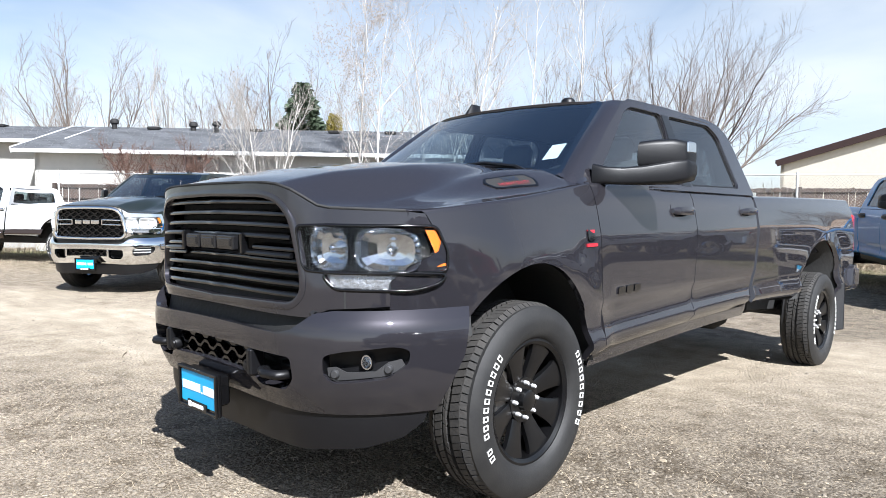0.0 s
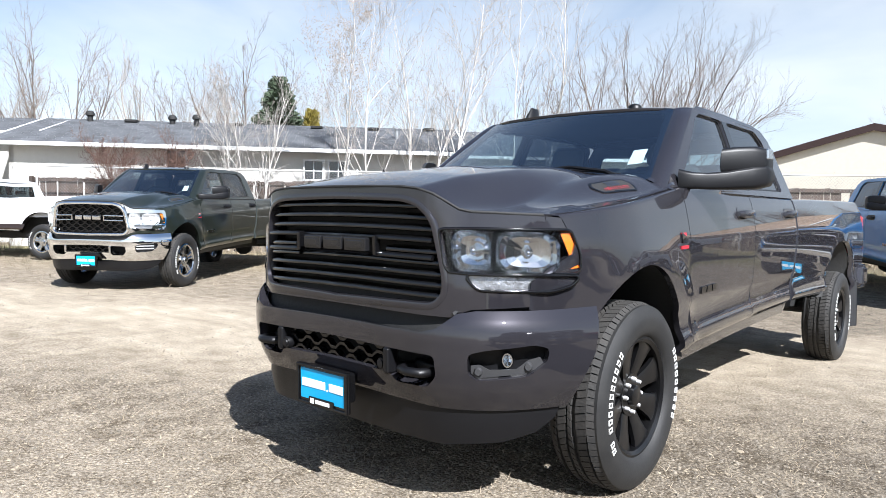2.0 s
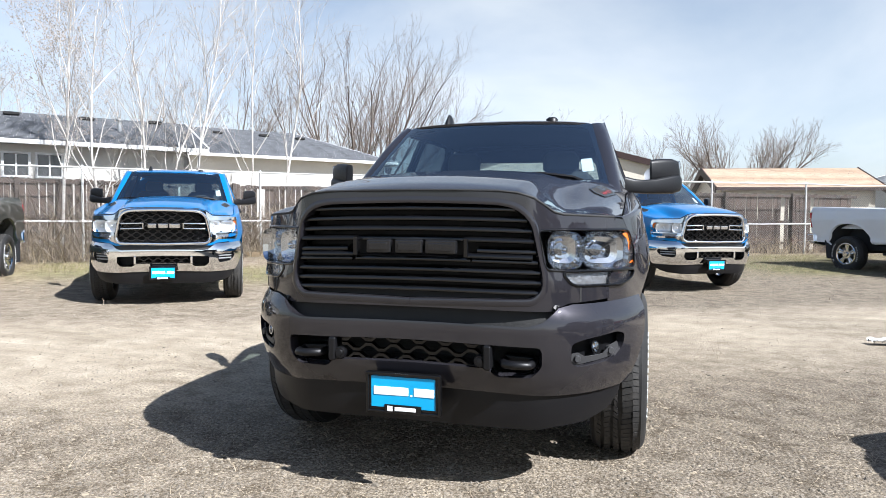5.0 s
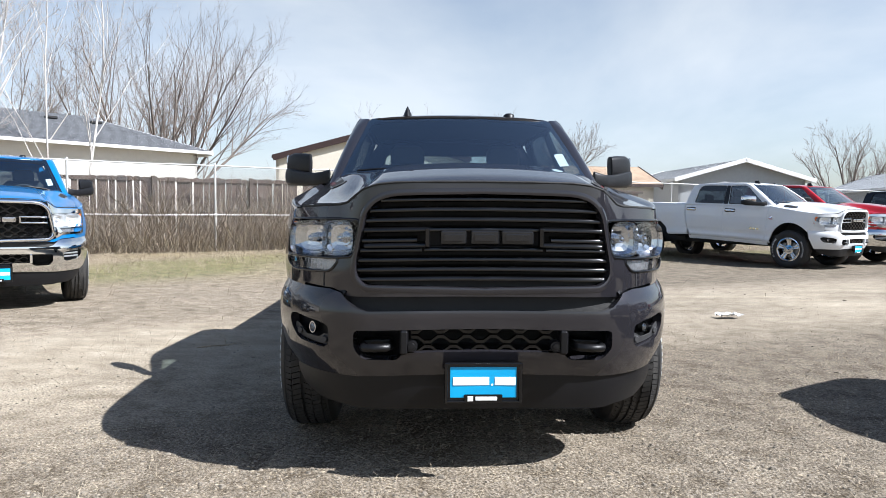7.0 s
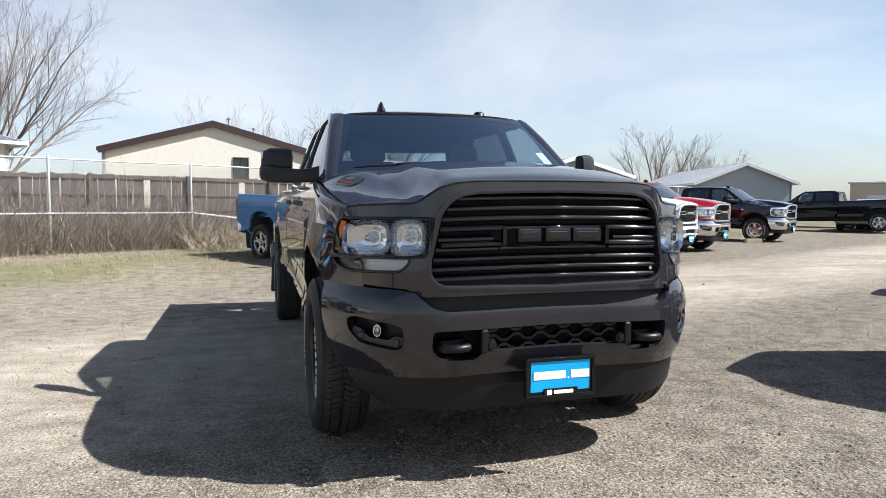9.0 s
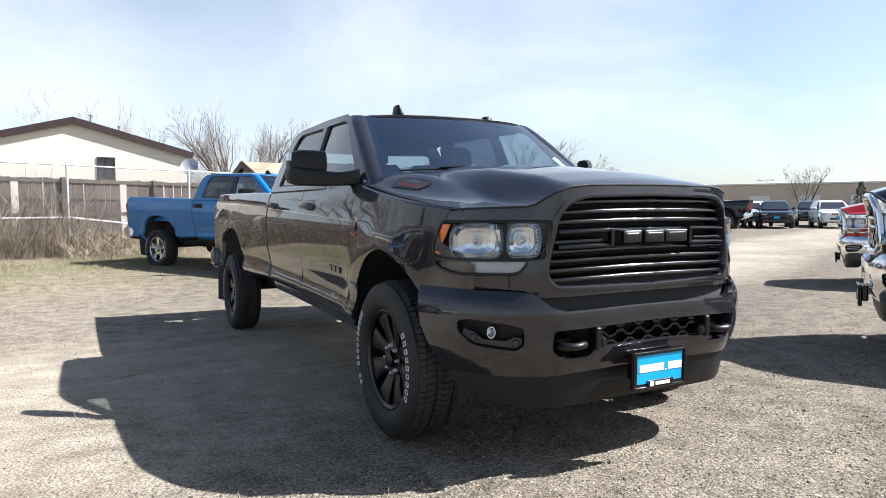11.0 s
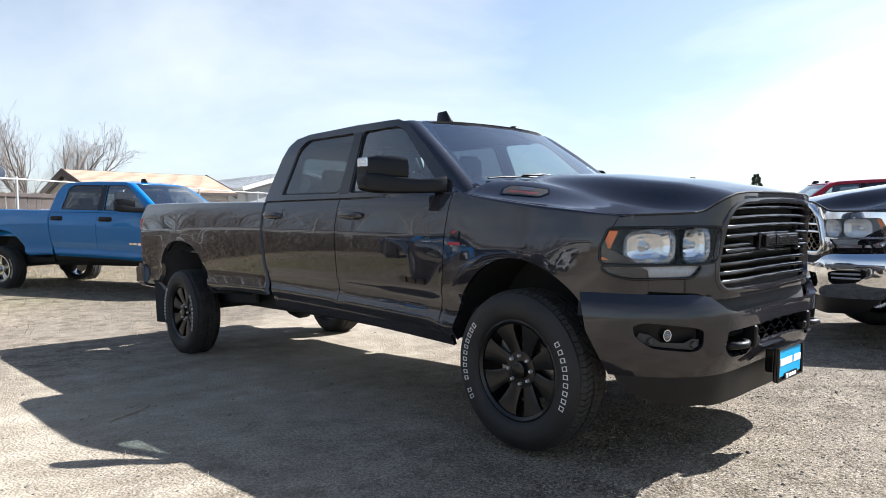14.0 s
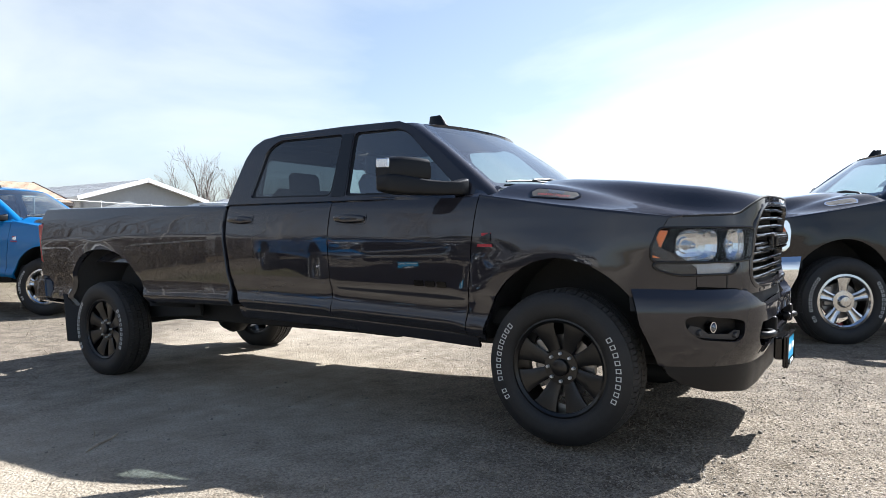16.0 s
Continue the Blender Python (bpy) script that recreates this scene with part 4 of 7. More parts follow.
def seat_mb(x, y):
    mb = MB()
    mb.box(x, y + 0.02, 1.0, 0.52, 0.52, 0.16, 0.05)
    mb.box(x, y + 0.28, 1.28, 0.50, 0.15, 0.58, 0.06, pose(0, 0, 0, -14))
    mb.box(x, y + 0.37, 1.63, 0.27, 0.10, 0.17, 0.04, pose(0, 0, 0, -8))
    return mb


def dash_mb():
    mb = MB()
    rings = []
    for x in np.linspace(-0.8, 0.8, 13):
        b = 0.05 * math.cos(x * 1.6)
        rings.append([Vector((x, y - b * 0.4, z)) for y, z in ((0.45, 1.30), (0.47, 1.39), (0.62, 1.425 + b * 0.3), (0.80, 1.42 + b * 0.3), (0.88, 1.37), (0.86, 1.2), (0.92, 1.0), (0.5, 1.0))])
    mb.loft(rings[::-1], True, True, 40)
    return mb


def steering_mb():
    mb = MB()
    m = Matrix.Translation((0.36, 0.98, 1.33)) @ pose(0, 0, 0, -28) @ pose(0, 0, 0, 0, 0, 90)
    mb.spin([(0.19 + 0.016 * math.cos(a), 0.016 * math.sin(a)) for a in [2 * math.pi * k / 8 for k in range(8)]], 28, m, 60, True)
    mb.box(0.36, 0.97, 1.33, 0.34, 0.03, 0.06, 0.012, pose(0, 0, 0, -28))
    mb.tube([(0.36, 0.97, 1.33), (0.36, 0.82, 1.25)], 0.04, 8)
    return mb


def under_mb():
    mb = MB()
    for s in (-1, 1):
        mb.box(s * 0.46, 2.3, 0.60, 0.09, 6.0, 0.17, 0.015)
    mb.box(0, 1.4, 0.68, 1.6, 2.3, 0.12, 0.03)
    mb.box(0, 0.0, 0.85, 1.1, 1.3, 0.42, 0.08)
    mb.box(0.30, 1.55, 0.52, 0.3, 0.9, 0.2, 0.05)
    mb.box(-0.62, 1.7, 0.53, 0.25, 1.0, 0.16, 0.04)
    mb.box(0, 4.0, 0.80, 1.12, 2.65, 0.08, 0.02)
    mb.box(0, 2.45, 0.55, 0.9, 0.10, 0.1, 0.02).box(0, 3.4, 0.58, 0.9, 0.10, 0.1, 0.02)
    return mb


def axle_mb(y):
    mb = MB()
    mb.tube([(-0.8, y, HUB), (0.8, y, HUB)], 0.055, 10)
    mb.spin([(0.0, -0.15), (0.10, -0.13), (0.155, -0.05), (0.16, 0.05), (0.10, 0.13), (0.0, 0.15)][::-1], 16, Matrix.Translation((0.12, y, HUB)), 60)
    for s in (-1, 1):
        mb.tube([(s * 0.55, y - 0.05, HUB + 0.03), (s * 0.52, y + 0.02, 0.85)], 0.03, 8)
        mb.tube([(s * 0.46, y - 0.7, 0.50), (s * 0.50, y, 0.46), (s * 0.46, y + 0.6, 0.55)], 0.03, 8)
    return mb


def flap_mb():
    return MB().box(0.86, WB + 0.56, 0.43, 0.24, 0.012, 0.44, 0.005)


def tail_mb():
    def f(z, w):
        return (w, 5.463, z)
    mb = MB().box(0.888, 5.418, 1.125, 0.125, 0.085, 0.36, 0.025)
    return mb


def tailgate_mb():
    mb = MB().box(0, 5.44, 1.08, 1.68, 0.06, 0.66, 0.02)
    mb.box(0, 5.475, 1.22, 0.5, 0.02, 0.10, 0.01)
    return mb


def bed_floor_mb():
    mb = MB().box(0, 3.17, 0.90, 1.62, 0.99, 0.05, 0.01).box(0, 4.40, 0.90, 1.16, 1.47, 0.05, 0.01).box(0, 5.28, 0.90, 1.62, 0.29, 0.05, 0.01)
    for i in range(6):
        mb.box(-0.45 + 0.18 * i, 4.05, 0.93, 0.09, 2.7, 0.02, 0.006)
    mb.box(0, 2.70, 1.15, 1.64, 0.06, 0.5, 0.015)
    return mb


def rear_bumper_mb():
    mb = MB()
    rings = []
    for i in range(17):
        x = -0.97 + 1.94 * i / 16
        y = 5.64 - 0.16 * abs(x / 0.97) ** 5
        rings.append([Vector((x, y + a, 0.72 + b)) for a, b in ((-0.12, 0.1), (-0.02, 0.11), (0.0, 0.09), (0.01, -0.06), (-0.03, -0.12), (-0.12, -0.12))])
    mb.loft(rings, True, True, 35)
    for s in (-1, 1):
        mb.box(s * 0.93, 5.44, 0.71, 0.10, 0.22, 0.2, 0.03)
    return mb


def wiper_mb(x0, x1):
    """An arm from the cowl and the blade along the foot of the glass."""
    off = Vector((0, -0.012, 0.008))
    n = [Vector(screen(x0 + (x1 - x0) * k, 1.425 + 0.07 * k * (1.2 - k))) + off for k in (0, 0.2, 0.4, 0.6, 0.8, 1.0)]
    arm = [n[0] + Vector((0, -0.05, -0.012)), n[0].lerp(n[1], 0.5) + Vector((0, -0.035, 0.006)), n[2] + Vector((0, -0.022, 0.014)), n[3] + Vector((0, -0.006, 0.008))]
    return MB().tube(n, 0.006, 6).tube(arm, [0.014, 0.011, 0.009, 0.006], 6)


def fin_mb():
    mb = MB()
    rings = []
    for k, w in ((0.0, 0.035), (0.5, 0.022), (0.9, 0.01), (1.0, 0.004)):
        rings.append([Vector((-0.37 + w * math.cos(a), 1.085 + (0.08 - 0.035 * k) * math.sin(a) + 0.02 * k, 1.846 + 0.068 * k)) for a in [2 * math.pi * j / 14 for j in range(14)]])
    mb.loft(rings, True, True, 50)
    return mb


def roof_lamp_mb(x):
    mb = MB()
    y = 1.06 + 0.1 * (x / 0.6) ** 2
    z = roof(x, y)[2]
    mb.spin([(0.0, 0.022), (0.026, 0.019), (0.04, 0.008), (0.043, -0.01)][::-1], 14, Matrix.Translation((x, y, z)) @ pose(0, 0, 0, 0, -90, 0), 60)
    return mb


def pickup(m, label, colour, style="black", short=False, lower=None, roof_lamps=(0.36,), group="parked pickups", plate=True, badge=True, hub=0.41):
    """A heavy-duty crew-cab pickup. style: black, chrome or white trim."""
    t = thing("pickup_truck", m, label, "pickup truck", group)
    dark = style == "black"
    bright = {"black": colour, "chrome": CHROME, "white": colour}[style]
    P = lambda n, mk, ma, lab="", par=t, key=None: part(n, mk, ma, par, lab, key, true_form)
    cut = 0.53 if short else 0.0
    hb = rounded_hood()
    P("hood", hb, colour, "painted hood with a raised middle")
    for s, suffix in ((1, "l"), (-1, "r")):
        mir = (lambda f: f) if s > 0 else (lambda f: (lambda: f().mirror()))
        P("fender", mir(fender_mb), colour, key="fender" + suffix)
        cs = P("cab_side", mir(cab_side_mb), colour, key="cab_side" + suffix)
        P("pillar", mir(a_pillar_mb), colour, key="pillar" + suffix)
        fd = P("front_door", mir(lambda: door_mb(True)), colour, key="fdoor" + suffix)
        rd = P("rear_door", mir(lambda: door_mb(False)), colour, key="rdoor" + suffix)
        P("belt_ledge", mir(belt_mb), colour, "", fd, "belt" + suffix)
        P("cowl_corner", mir(cowl_corner_mb), colour, key="cowlc" + suffix)
        P("rocker", mir(rocker_mb), lower or (colour if style != "chrome" else PLASTIC), key="rocker" + suffix)
        if lower:
            P("lower_panel", mir(lambda: decal([(0.535, 0.58), (2.59, 0.58), (2.59, 0.74), (0.52, 0.74)], 0.004)), lower, key="lower" + suffix)
            P("lower_panel", mir(lambda: decal([(2.66, 0.60), (3.90, 0.60), (3.94, 0.74), (2.66, 0.74)], 0.004)), lower, key="lower2" + suffix)
        P("bed_side", mir(lambda: bed_side_mb(2.655 + cut)), colour, key="bed_side%d" % short + suffix)
        hm = PLASTIC if style == "chrome" else (colour if dark else CHROME)
        for d, y, k in ((fd, 1.36, "f"), (rd, 2.44, "r")):
            P("handle_cup", mir(lambda y=y: handle_cup_mb(y)), PLASTIC if not dark else colour, "", d, "cup" + k + suffix)
            P("handle", mir(lambda y=y: handle_mb(y)), hm, "painted door handle" if dark else "door handle", d, "handle" + k + suffix)
        P("window", mir(lambda: sheet(lambda y, z: (glasshouse(y, z)[0] - 0.018, y, low(z)), [(a, b) for a, b in FWIN], step=0.12, lip=0)), TGLASS, "lightly tinted side window", fd, "fwin" + suffix)
        P("window", mir(lambda: sheet(lambda y, z: (glasshouse(y, z)[0] - 0.018, y, low(z)), [(a, b) for a, b in RWIN], step=0.12, lip=0)), PGLASS, "dark privacy window", rd, "rwin" + suffix)
        P("window_trim", mir(lambda: seal_mb(FWIN)), PLASTIC, "", fd, "ftrim" + suffix)
        P("window_trim", mir(lambda: seal_mb(RWIN)), PLASTIC, "", rd, "rtrim" + suffix)
        P("pillar_cover", mir(lambda: sheet(lambda y, z: (glasshouse(y, z)[0] + 0.004, y, low(z)), [(1.43, 1.39), (1.55, 1.39), (1.58, 1.826), (1.49, 1.826)], step=0.1, lip=0.008)), GLOSSBLACK, "gloss black centre pillar", key="bpil" + suffix)
        for y, k in ((0.0, "f"), (WB, "r")):
            P("wheel_liner", mir(lambda y=y: liner_mb(y)), UNDER, key="liner" + k + suffix)
        P("wheel_house", mir(lambda: MB().box(0.60, 4.44, 0.82, 0.03, 1.5, 0.70, 0.005).box(0.755, 4.44, 1.115, 0.30, 1.5, 0.03, 0.005)), UNDER, "dark inner wheel housing", key="whouse" + suffix)
        mi = P("mirror", mir(mirror_mb), PLASTIC, "black folding tow mirror arm", key="mirror" + suffix)
        P("mirror_head", mir(mirror_head_mb), PLASTIC if dark or style == "chrome" else CHROME, "", mi, "mhead" + suffix)
        P("marker_lens", mir(lambda: MB().box(1.236, 0.835, 1.535, 0.02, 0.085, 0.055, 0.008)), LENS if not dark else ALLOY, "silver marker at the mirror's tip", mi, "mlens" + suffix)
        hl = P("headlight", lambda s=s: pocket_mb(HL_HOLE if s > 0 else neg(HL_HOLE), fascia(0.004), FP, 0.075), GLOSSBLACK if dark else LAMPSILVER, "headlight with black housing" if dark else "headlight with bright housing", key="hl" + suffix + ("d" if dark else "c"))
        for x, w, h, k in ((0.608, 0.155, 0.142, "a"), (0.766, 0.245, 0.148, "b")):
            P("reflector", lambda s=s, x=x, w=w, h=h: bowl_mb(s * x, 1.1, w, h, 0.022, 0.05, s * (24 if x < 0.7 else 38)), BULB if dark else LAMPSILVER, "mirrored lamp bowl", hl, "bowl" + k + suffix)
        P("amber_marker", lambda s=s: lamp_patch([(s * a, b) for a, b in ((0.843, 1.170), (0.862, 1.172), (0.8805, 1.11), (0.8865, 1.05), (0.870, 1.047), (0.864, 1.10))], fascia(), FP, 0.006), AMBER, "amber corner marker", hl, "amber" + suffix)
        P("lens", lambda s=s: lamp_patch(HL_HOLE if s > 0 else neg(HL_HOLE), fascia(), FP, -0.003, 0.01), LENS, "clear lens", hl, "hlens" + suffix)
        if dark:
            P("headlight_bezel", lambda s=s: ring_mb(HL_HOLE if s > 0 else neg(HL_HOLE), 0.011, 0.004, fascia(), FP), GLOSSBLACK, "gloss black edge", hl, "hbez" + suffix)
            P("turn_lamp_bezel", lambda s=s: ring_mb(LL_HOLE if s > 0 else neg(LL_HOLE), 0.012, 0.004, fascia(), FP), GLOSSBLACK, "gloss black edge", hl, "lbez" + suffix)
        ll = P("turn_lamp", lambda s=s: lamp_patch(LL_HOLE if s > 0 else neg(LL_HOLE), fascia(), FP, 0.014, -0.03), DIMCHROME, "clear turn lamp", key="ll" + suffix)
        P("lens", lambda s=s: lamp_patch(LL_HOLE if s > 0 else neg(LL_HOLE), fascia(), FP, -0.002, 0.01), LENS, "", ll, "llens" + suffix)
        fp_ = P("fog_pocket", lambda s=s: pocket_mb(FOG_HOLE if s > 0 else neg(FOG_HOLE), bumper(0.006), BP, 0.045), PLASTIC, "black fog lamp bezel", key="fogp" + suffix)
        if style == "chrome":
            for z in (0.705, 0.74, 0.775):
                P("slat", lambda s=s, z=z: MB().tube([bumper(0.02)(BP.u(s * x), z) for x in (0.65, 0.70, 0.76, 0.815)], 0.009, 6), STEEL, "", fp_, "fslat%.3f" % z + suffix)
        else:
            P("fog_lamp", lambda s=s: fog_mb(s), BULB, "round fog lamp", fp_, "fog" + suffix)
            P("fog_trim", lambda s=s: fog_trim_mb(s), DARKTRIM, "dark grey shelf with round sensors", fp_, "fogt" + suffix)
        if dark or style == "white":
            P("tow_hook", lambda s=s: hook_mb(s), PLASTIC, "black tow hook", key="hook" + suffix)
        if dark:
            P("panel_seam", lambda s=s: lamp_patch([(s * 0.664, 0.905), (s * 0.6695, 0.905), (s * 0.6695, 0.972), (s * 0.664, 0.972)], fascia(), FP, -0.0012), UNDER, "dark seam below the headlight", key="nseam" + suffix)
        P("tail_lamp", mir(tail_mb), REDLENS, "red tail lamp", key="tail" + suffix)
        P("mud_flap", mir(flap_mb), PLASTIC, key="flap" + suffix)
        P("wiper", lambda s=s: wiper_mb(0.62 if s > 0 else -0.05, -0.02 if s > 0 else -0.66), PLASTIC, key="wiper" + suffix)
        P("seat", lambda s=s: seat_mb(s * 0.38, 1.25), SEAT, "grey cloth front seat", key="seat" + suffix)
        if badge:
            P("door_badge", mir(name_bars_mb), GLOSSBLACK if dark else CHROME, "raised badge blocks", fd, "dbadge" + suffix)
            P("fender_badge", mir(lambda: decal([(0.335, 1.085), (0.425, 1.085), (0.425, 1.10), (0.335, 1.10)], 0.006).join(decal([(0.345, 1.145), (0.40, 1.145), (0.40, 1.16), (0.345, 1.16)], 0.006))), REDBADGE, "small red engine badge", key="fbadge" + suffix)
            P("fender_badge", mir(lambda: decal(rounded([(0.345, 1.113), (0.40, 1.113), (0.405, 1.135), (0.345, 1.165)], 0.01), 0.007)), GLOSSBLACK if dark else CHROME, "small dark engine badge", key="fbadge2" + suffix)
            hbg = P("hood_badge", mir(lambda: hood_badge_mb(0)), GLOSSBLACK if dark else CHROME, "recessed badge on the hood's flank", key="hbadge" + suffix)
            P("hood_badge_lettering", mir(lambda s=s: hood_badge_mb(1, s)), REDBADGE if dark else GREYTRIM, "red raised lettering" if dark else "", hbg, "hbadge1" + suffix)
            P("hood_badge_back", mir(lambda: hood_badge_mb(3)), UNDER, "", hbg, "hbadge3" + suffix)
            if dark:
                P("hood_badge_number", mir(lambda s=s: hood_badge_mb(2, s)), ALLOY, "grey raised number", hbg, "hbadge2" + suffix)
        for y in (0.0, WB):
            wheel(t, s * 0.85, 4.285 if y else 0.0, s > 0, "black" if dark else "chrome_letters", hub)
    P("rear_seat", lambda: MB().box(0, 2.15, 1.0, 1.35, 0.5, 0.16, 0.05).box(0, 2.42, 1.25, 1.35, 0.14, 0.5, 0.05, pose(0, 0, 0, -8)).box(0.42, 2.42, 1.55, 0.26, 0.09, 0.15, 0.03).box(-0.42, 2.42, 1.55, 0.26, 0.09, 0.15, 0.03), SEAT, "grey cloth rear bench")
    P("roof", roof_mb, colour)
    P("headliner", lambda: sheet(lambda x, y: (x, y, roof(x, y)[2] - 0.04), [(-0.66, 1.12), (0.66, 1.12), (0.68, 2.4), (-0.68, 2.4)], step=0.3, lip=0, out=(0, 0, -1)), SEAT)
    P("cab_back", cab_back_mb, colour)
    P("rear_window", rear_glass_mb, TGLASS, "dark rear window")
    P("windscreen", lambda: sheet(screen, rounded(both([(0.0, 1.862), (0.60, 1.85), (0.645, 1.835), (0.77, 1.405), (0.0, 1.395)]), 0.03), step=0.1, lip=0.0, out=(0, -1, 0)), WGLASS, "clear windscreen")
    P("windscreen_frit", frit_mb, GLOSSBLACK, "black band along the glass edge")
    P("cowl", lambda: MB().loft([[Vector((x, 0.22 + 0.13 * (x / 0.75) ** 2, 1.40)), Vector((x, 0.42 + 0.13 * (x / 0.75) ** 2, 1.385)), Vector((x, 0.45 + 0.13 * (x / 0.75) ** 2, 1.30))] for x in np.linspace(0.73, -0.73, 12)], False), PLASTIC, "black cowl")
    P("fascia", fascia_mb, colour if style != "chrome" else colour, "painted nose panel")
    P("hood_gap", hood_gap_mb, UNDER, "dark shut line under the hood edge", key="hgap")
    P("grille_surround", lambda: ring_mb(GRILLE_HOLE, 0.026 if dark else 0.045, 0.004 if dark else 0.022, fascia(), FP), bright, "frame round the grille", key="gs%d" % dark)
    if style == "chrome":
        P("chrome_surround", chrome_face_mb, CHROME, "broad chrome frame round grille and lamps", key="cface")
    g = P("grille", grille_back_mb, UNDER, "black grille")
    if dark:
        for i in range(9):
            z = 0.935 + 0.0385 * i
            if i in (3, 4, 5):
                for s in (-1, 1):
                    P("grille_bar", lambda z=z, s=s: slat_mb(z, *sorted((s * (0.25 if i != 4 else 0.27), s * slat_span(z)))), GRILLEBLACK, "", g, "bar%d%d" % (i, s))
                if i != 4:
                    P("grille_bar", lambda z=z: slat_mb(z, -0.24, 0.24, back=0.012), GRILLEBLACK, "", g, "bar%d" % i)
            else:
                P("grille_bar", lambda z=z: slat_mb(z, -slat_span(z), slat_span(z)), GRILLEBLACK, "", g, "bar%d" % i)
    else:
        P("grille_mesh", lambda: honey_mb(-0.5, 0.5, 0.93, 1.255, FP, 0.02, 0.06, 0.007, slat_span), GLOSSBLACK, "black honeycomb mesh", g, "gmesh")
    if dark:
        for s in (-1, 1):
            P("bumper_gap", lambda s=s: gap_mb(s), PLASTIC, "black gap above the bumper", key="bgap%d" % s)
    P("grille_lettering", nose_blocks_mb, GREYTRIM if dark else CHROME, "raised blocks on the grille", g, "nblocks")
    for s in (-1, 1):
        P("grille_bracket", lambda s=s: nose_bar_mb(s), GLOSSBLACK if dark else CHROME, "", g, "nbar%d" % s)
        P("intake_post", lambda s=s: MB().box(s * 0.318, -0.89, 0.69, 0.035, 0.06, 0.10, 0.01), PLASTIC if dark else bright, "", t, "ipost%d" % s)
    P("front_bumper", bumper_mb, bright, "painted front bumper" if style != "chrome" else "polished chrome front bumper")
    # Near-black strip stands in for the shade in the gap under the nose lip.
    P("bumper_cover", lambda: MB().loft([[Vector((BP.at(u)[0], BP.at(u)[1] + 0.06, 0.80)), Vector((BP.at(u)[0] * 0.96, BP.at(u)[1] + 0.08, 0.93))] for u in np.linspace(BP.u(-0.93), BP.u(0.93), 30)][::-1], False), UNDER, "black strip for the shaded gap over the bumper")
    bo = P("bumper_opening", lambda: pocket_mb(BUMP_OPEN, bumper(0.006), BP, 0.14), UNDER, "dark lower intake")
    P("intake_mesh", lambda: honey_mb(-0.29, 0.29, 0.655, 0.735, BP, 0.03, 0.052, 0.006), GLOSSBLACK, "black honeycomb mesh", bo, "imesh")
    for s in (-1, 1) if dark else ():
        P("parking_sensor", lambda s=s: MB().spin([(0.0, 0.012), (0.014, 0.011), (0.016, 0.006), (0.022, 0.006), (0.025, -0.004), (0.025, -0.02)][::-1], 16, Matrix.Translation((s * 0.288, -0.905, 0.672)) @ pose(0, 0, 0, 0, 0, -90), 50), PLASTIC, "round black parking sensor", bo, "sensor%d" % s)
    P("valance", valance_mb, PLASTIC, "dark plastic air dam")
    if plate:
        pl = P("license_plate", plate_frame_mb, GLOSSBLACK, "black plate holder")
        P("plate", plate_mb, PLATEBLUE, "bright blue plate", pl, "plate")
        P("plate_text", lambda: text_mb("SINCE 1946", 0.012, lambda a, b: (a - 0.005, -0.9615, 0.605 + b)), PLATEWHITE, "small white frame lettering", pl, "ptext")
        P("plate_print", plate_bars_mb, PLATEWHITE, "white print bars", pl, "pprint")["kind"] = "stuff"
    P("roof_antenna", fin_mb, PLASTIC, "black shark-fin antenna")
    for x in roof_lamps:
        P("roof_lamp", lambda x=x: roof_lamp_mb(x), PLASTIC if len(roof_lamps) < 3 else LENS, "", t, "rlamp%.2f" % x)
    P("paper", lambda: sheet(lambda x, z: (screen(x, z)[0], screen(x, z)[1] + 0.012, low(z)), [(0.605, 1.488), (0.672, 1.498), (0.653, 1.582), (0.588, 1.573)], step=0.1, lip=0, out=(0, -1, 0)), PAPER, "white sticker behind the windscreen")
    P("dashboard", dash_mb, DASH)
    P("steering_wheel", steering_mb, DASH)
    P("cab_floor", lambda: MB().box(0, 1.5, 0.80, 1.7, 2.2, 0.06, 0.01).box(0, 0.5, 1.05, 1.7, 0.05, 0.6, 0.01), DASH)
    P("tailgate", tailgate_mb, colour)
    P("bed_floor", bed_floor_mb, UNDER)
    P("rear_bumper", rear_bumper_mb, CHROME if style != "black" else colour)
    P("chassis", under_mb, UNDER)
    P("front_axle", lambda: axle_mb(0.0), UNDER, "", t, "faxle")
    P("rear_axle", lambda: axle_mb(WB), UNDER, "", t, "raxle")
    if short:
        back = ("bed_side", "tailgate", "bed_floor", "rear_bumper", "rear_axle", "tail_lamp", "mud_flap", "wheel_house")
        for ob in t.children:
            kind = ob.name.split(".")[0]
            if kind in back or (kind == "wheel" and ob.matrix_basis.translation.y > 1) or (kind == "wheel_liner" and ob.data.vertices[0].co.y > 2):
                ob.matrix_basis = Matrix.Translation((0, -0.508, 0)) @ ob.matrix_basis
            elif kind == "chassis":
                ob.matrix_basis = Matrix.Translation((0, -0.05, 0)) @ Matrix.Diagonal((1, 0.87, 1, 1))
    return t


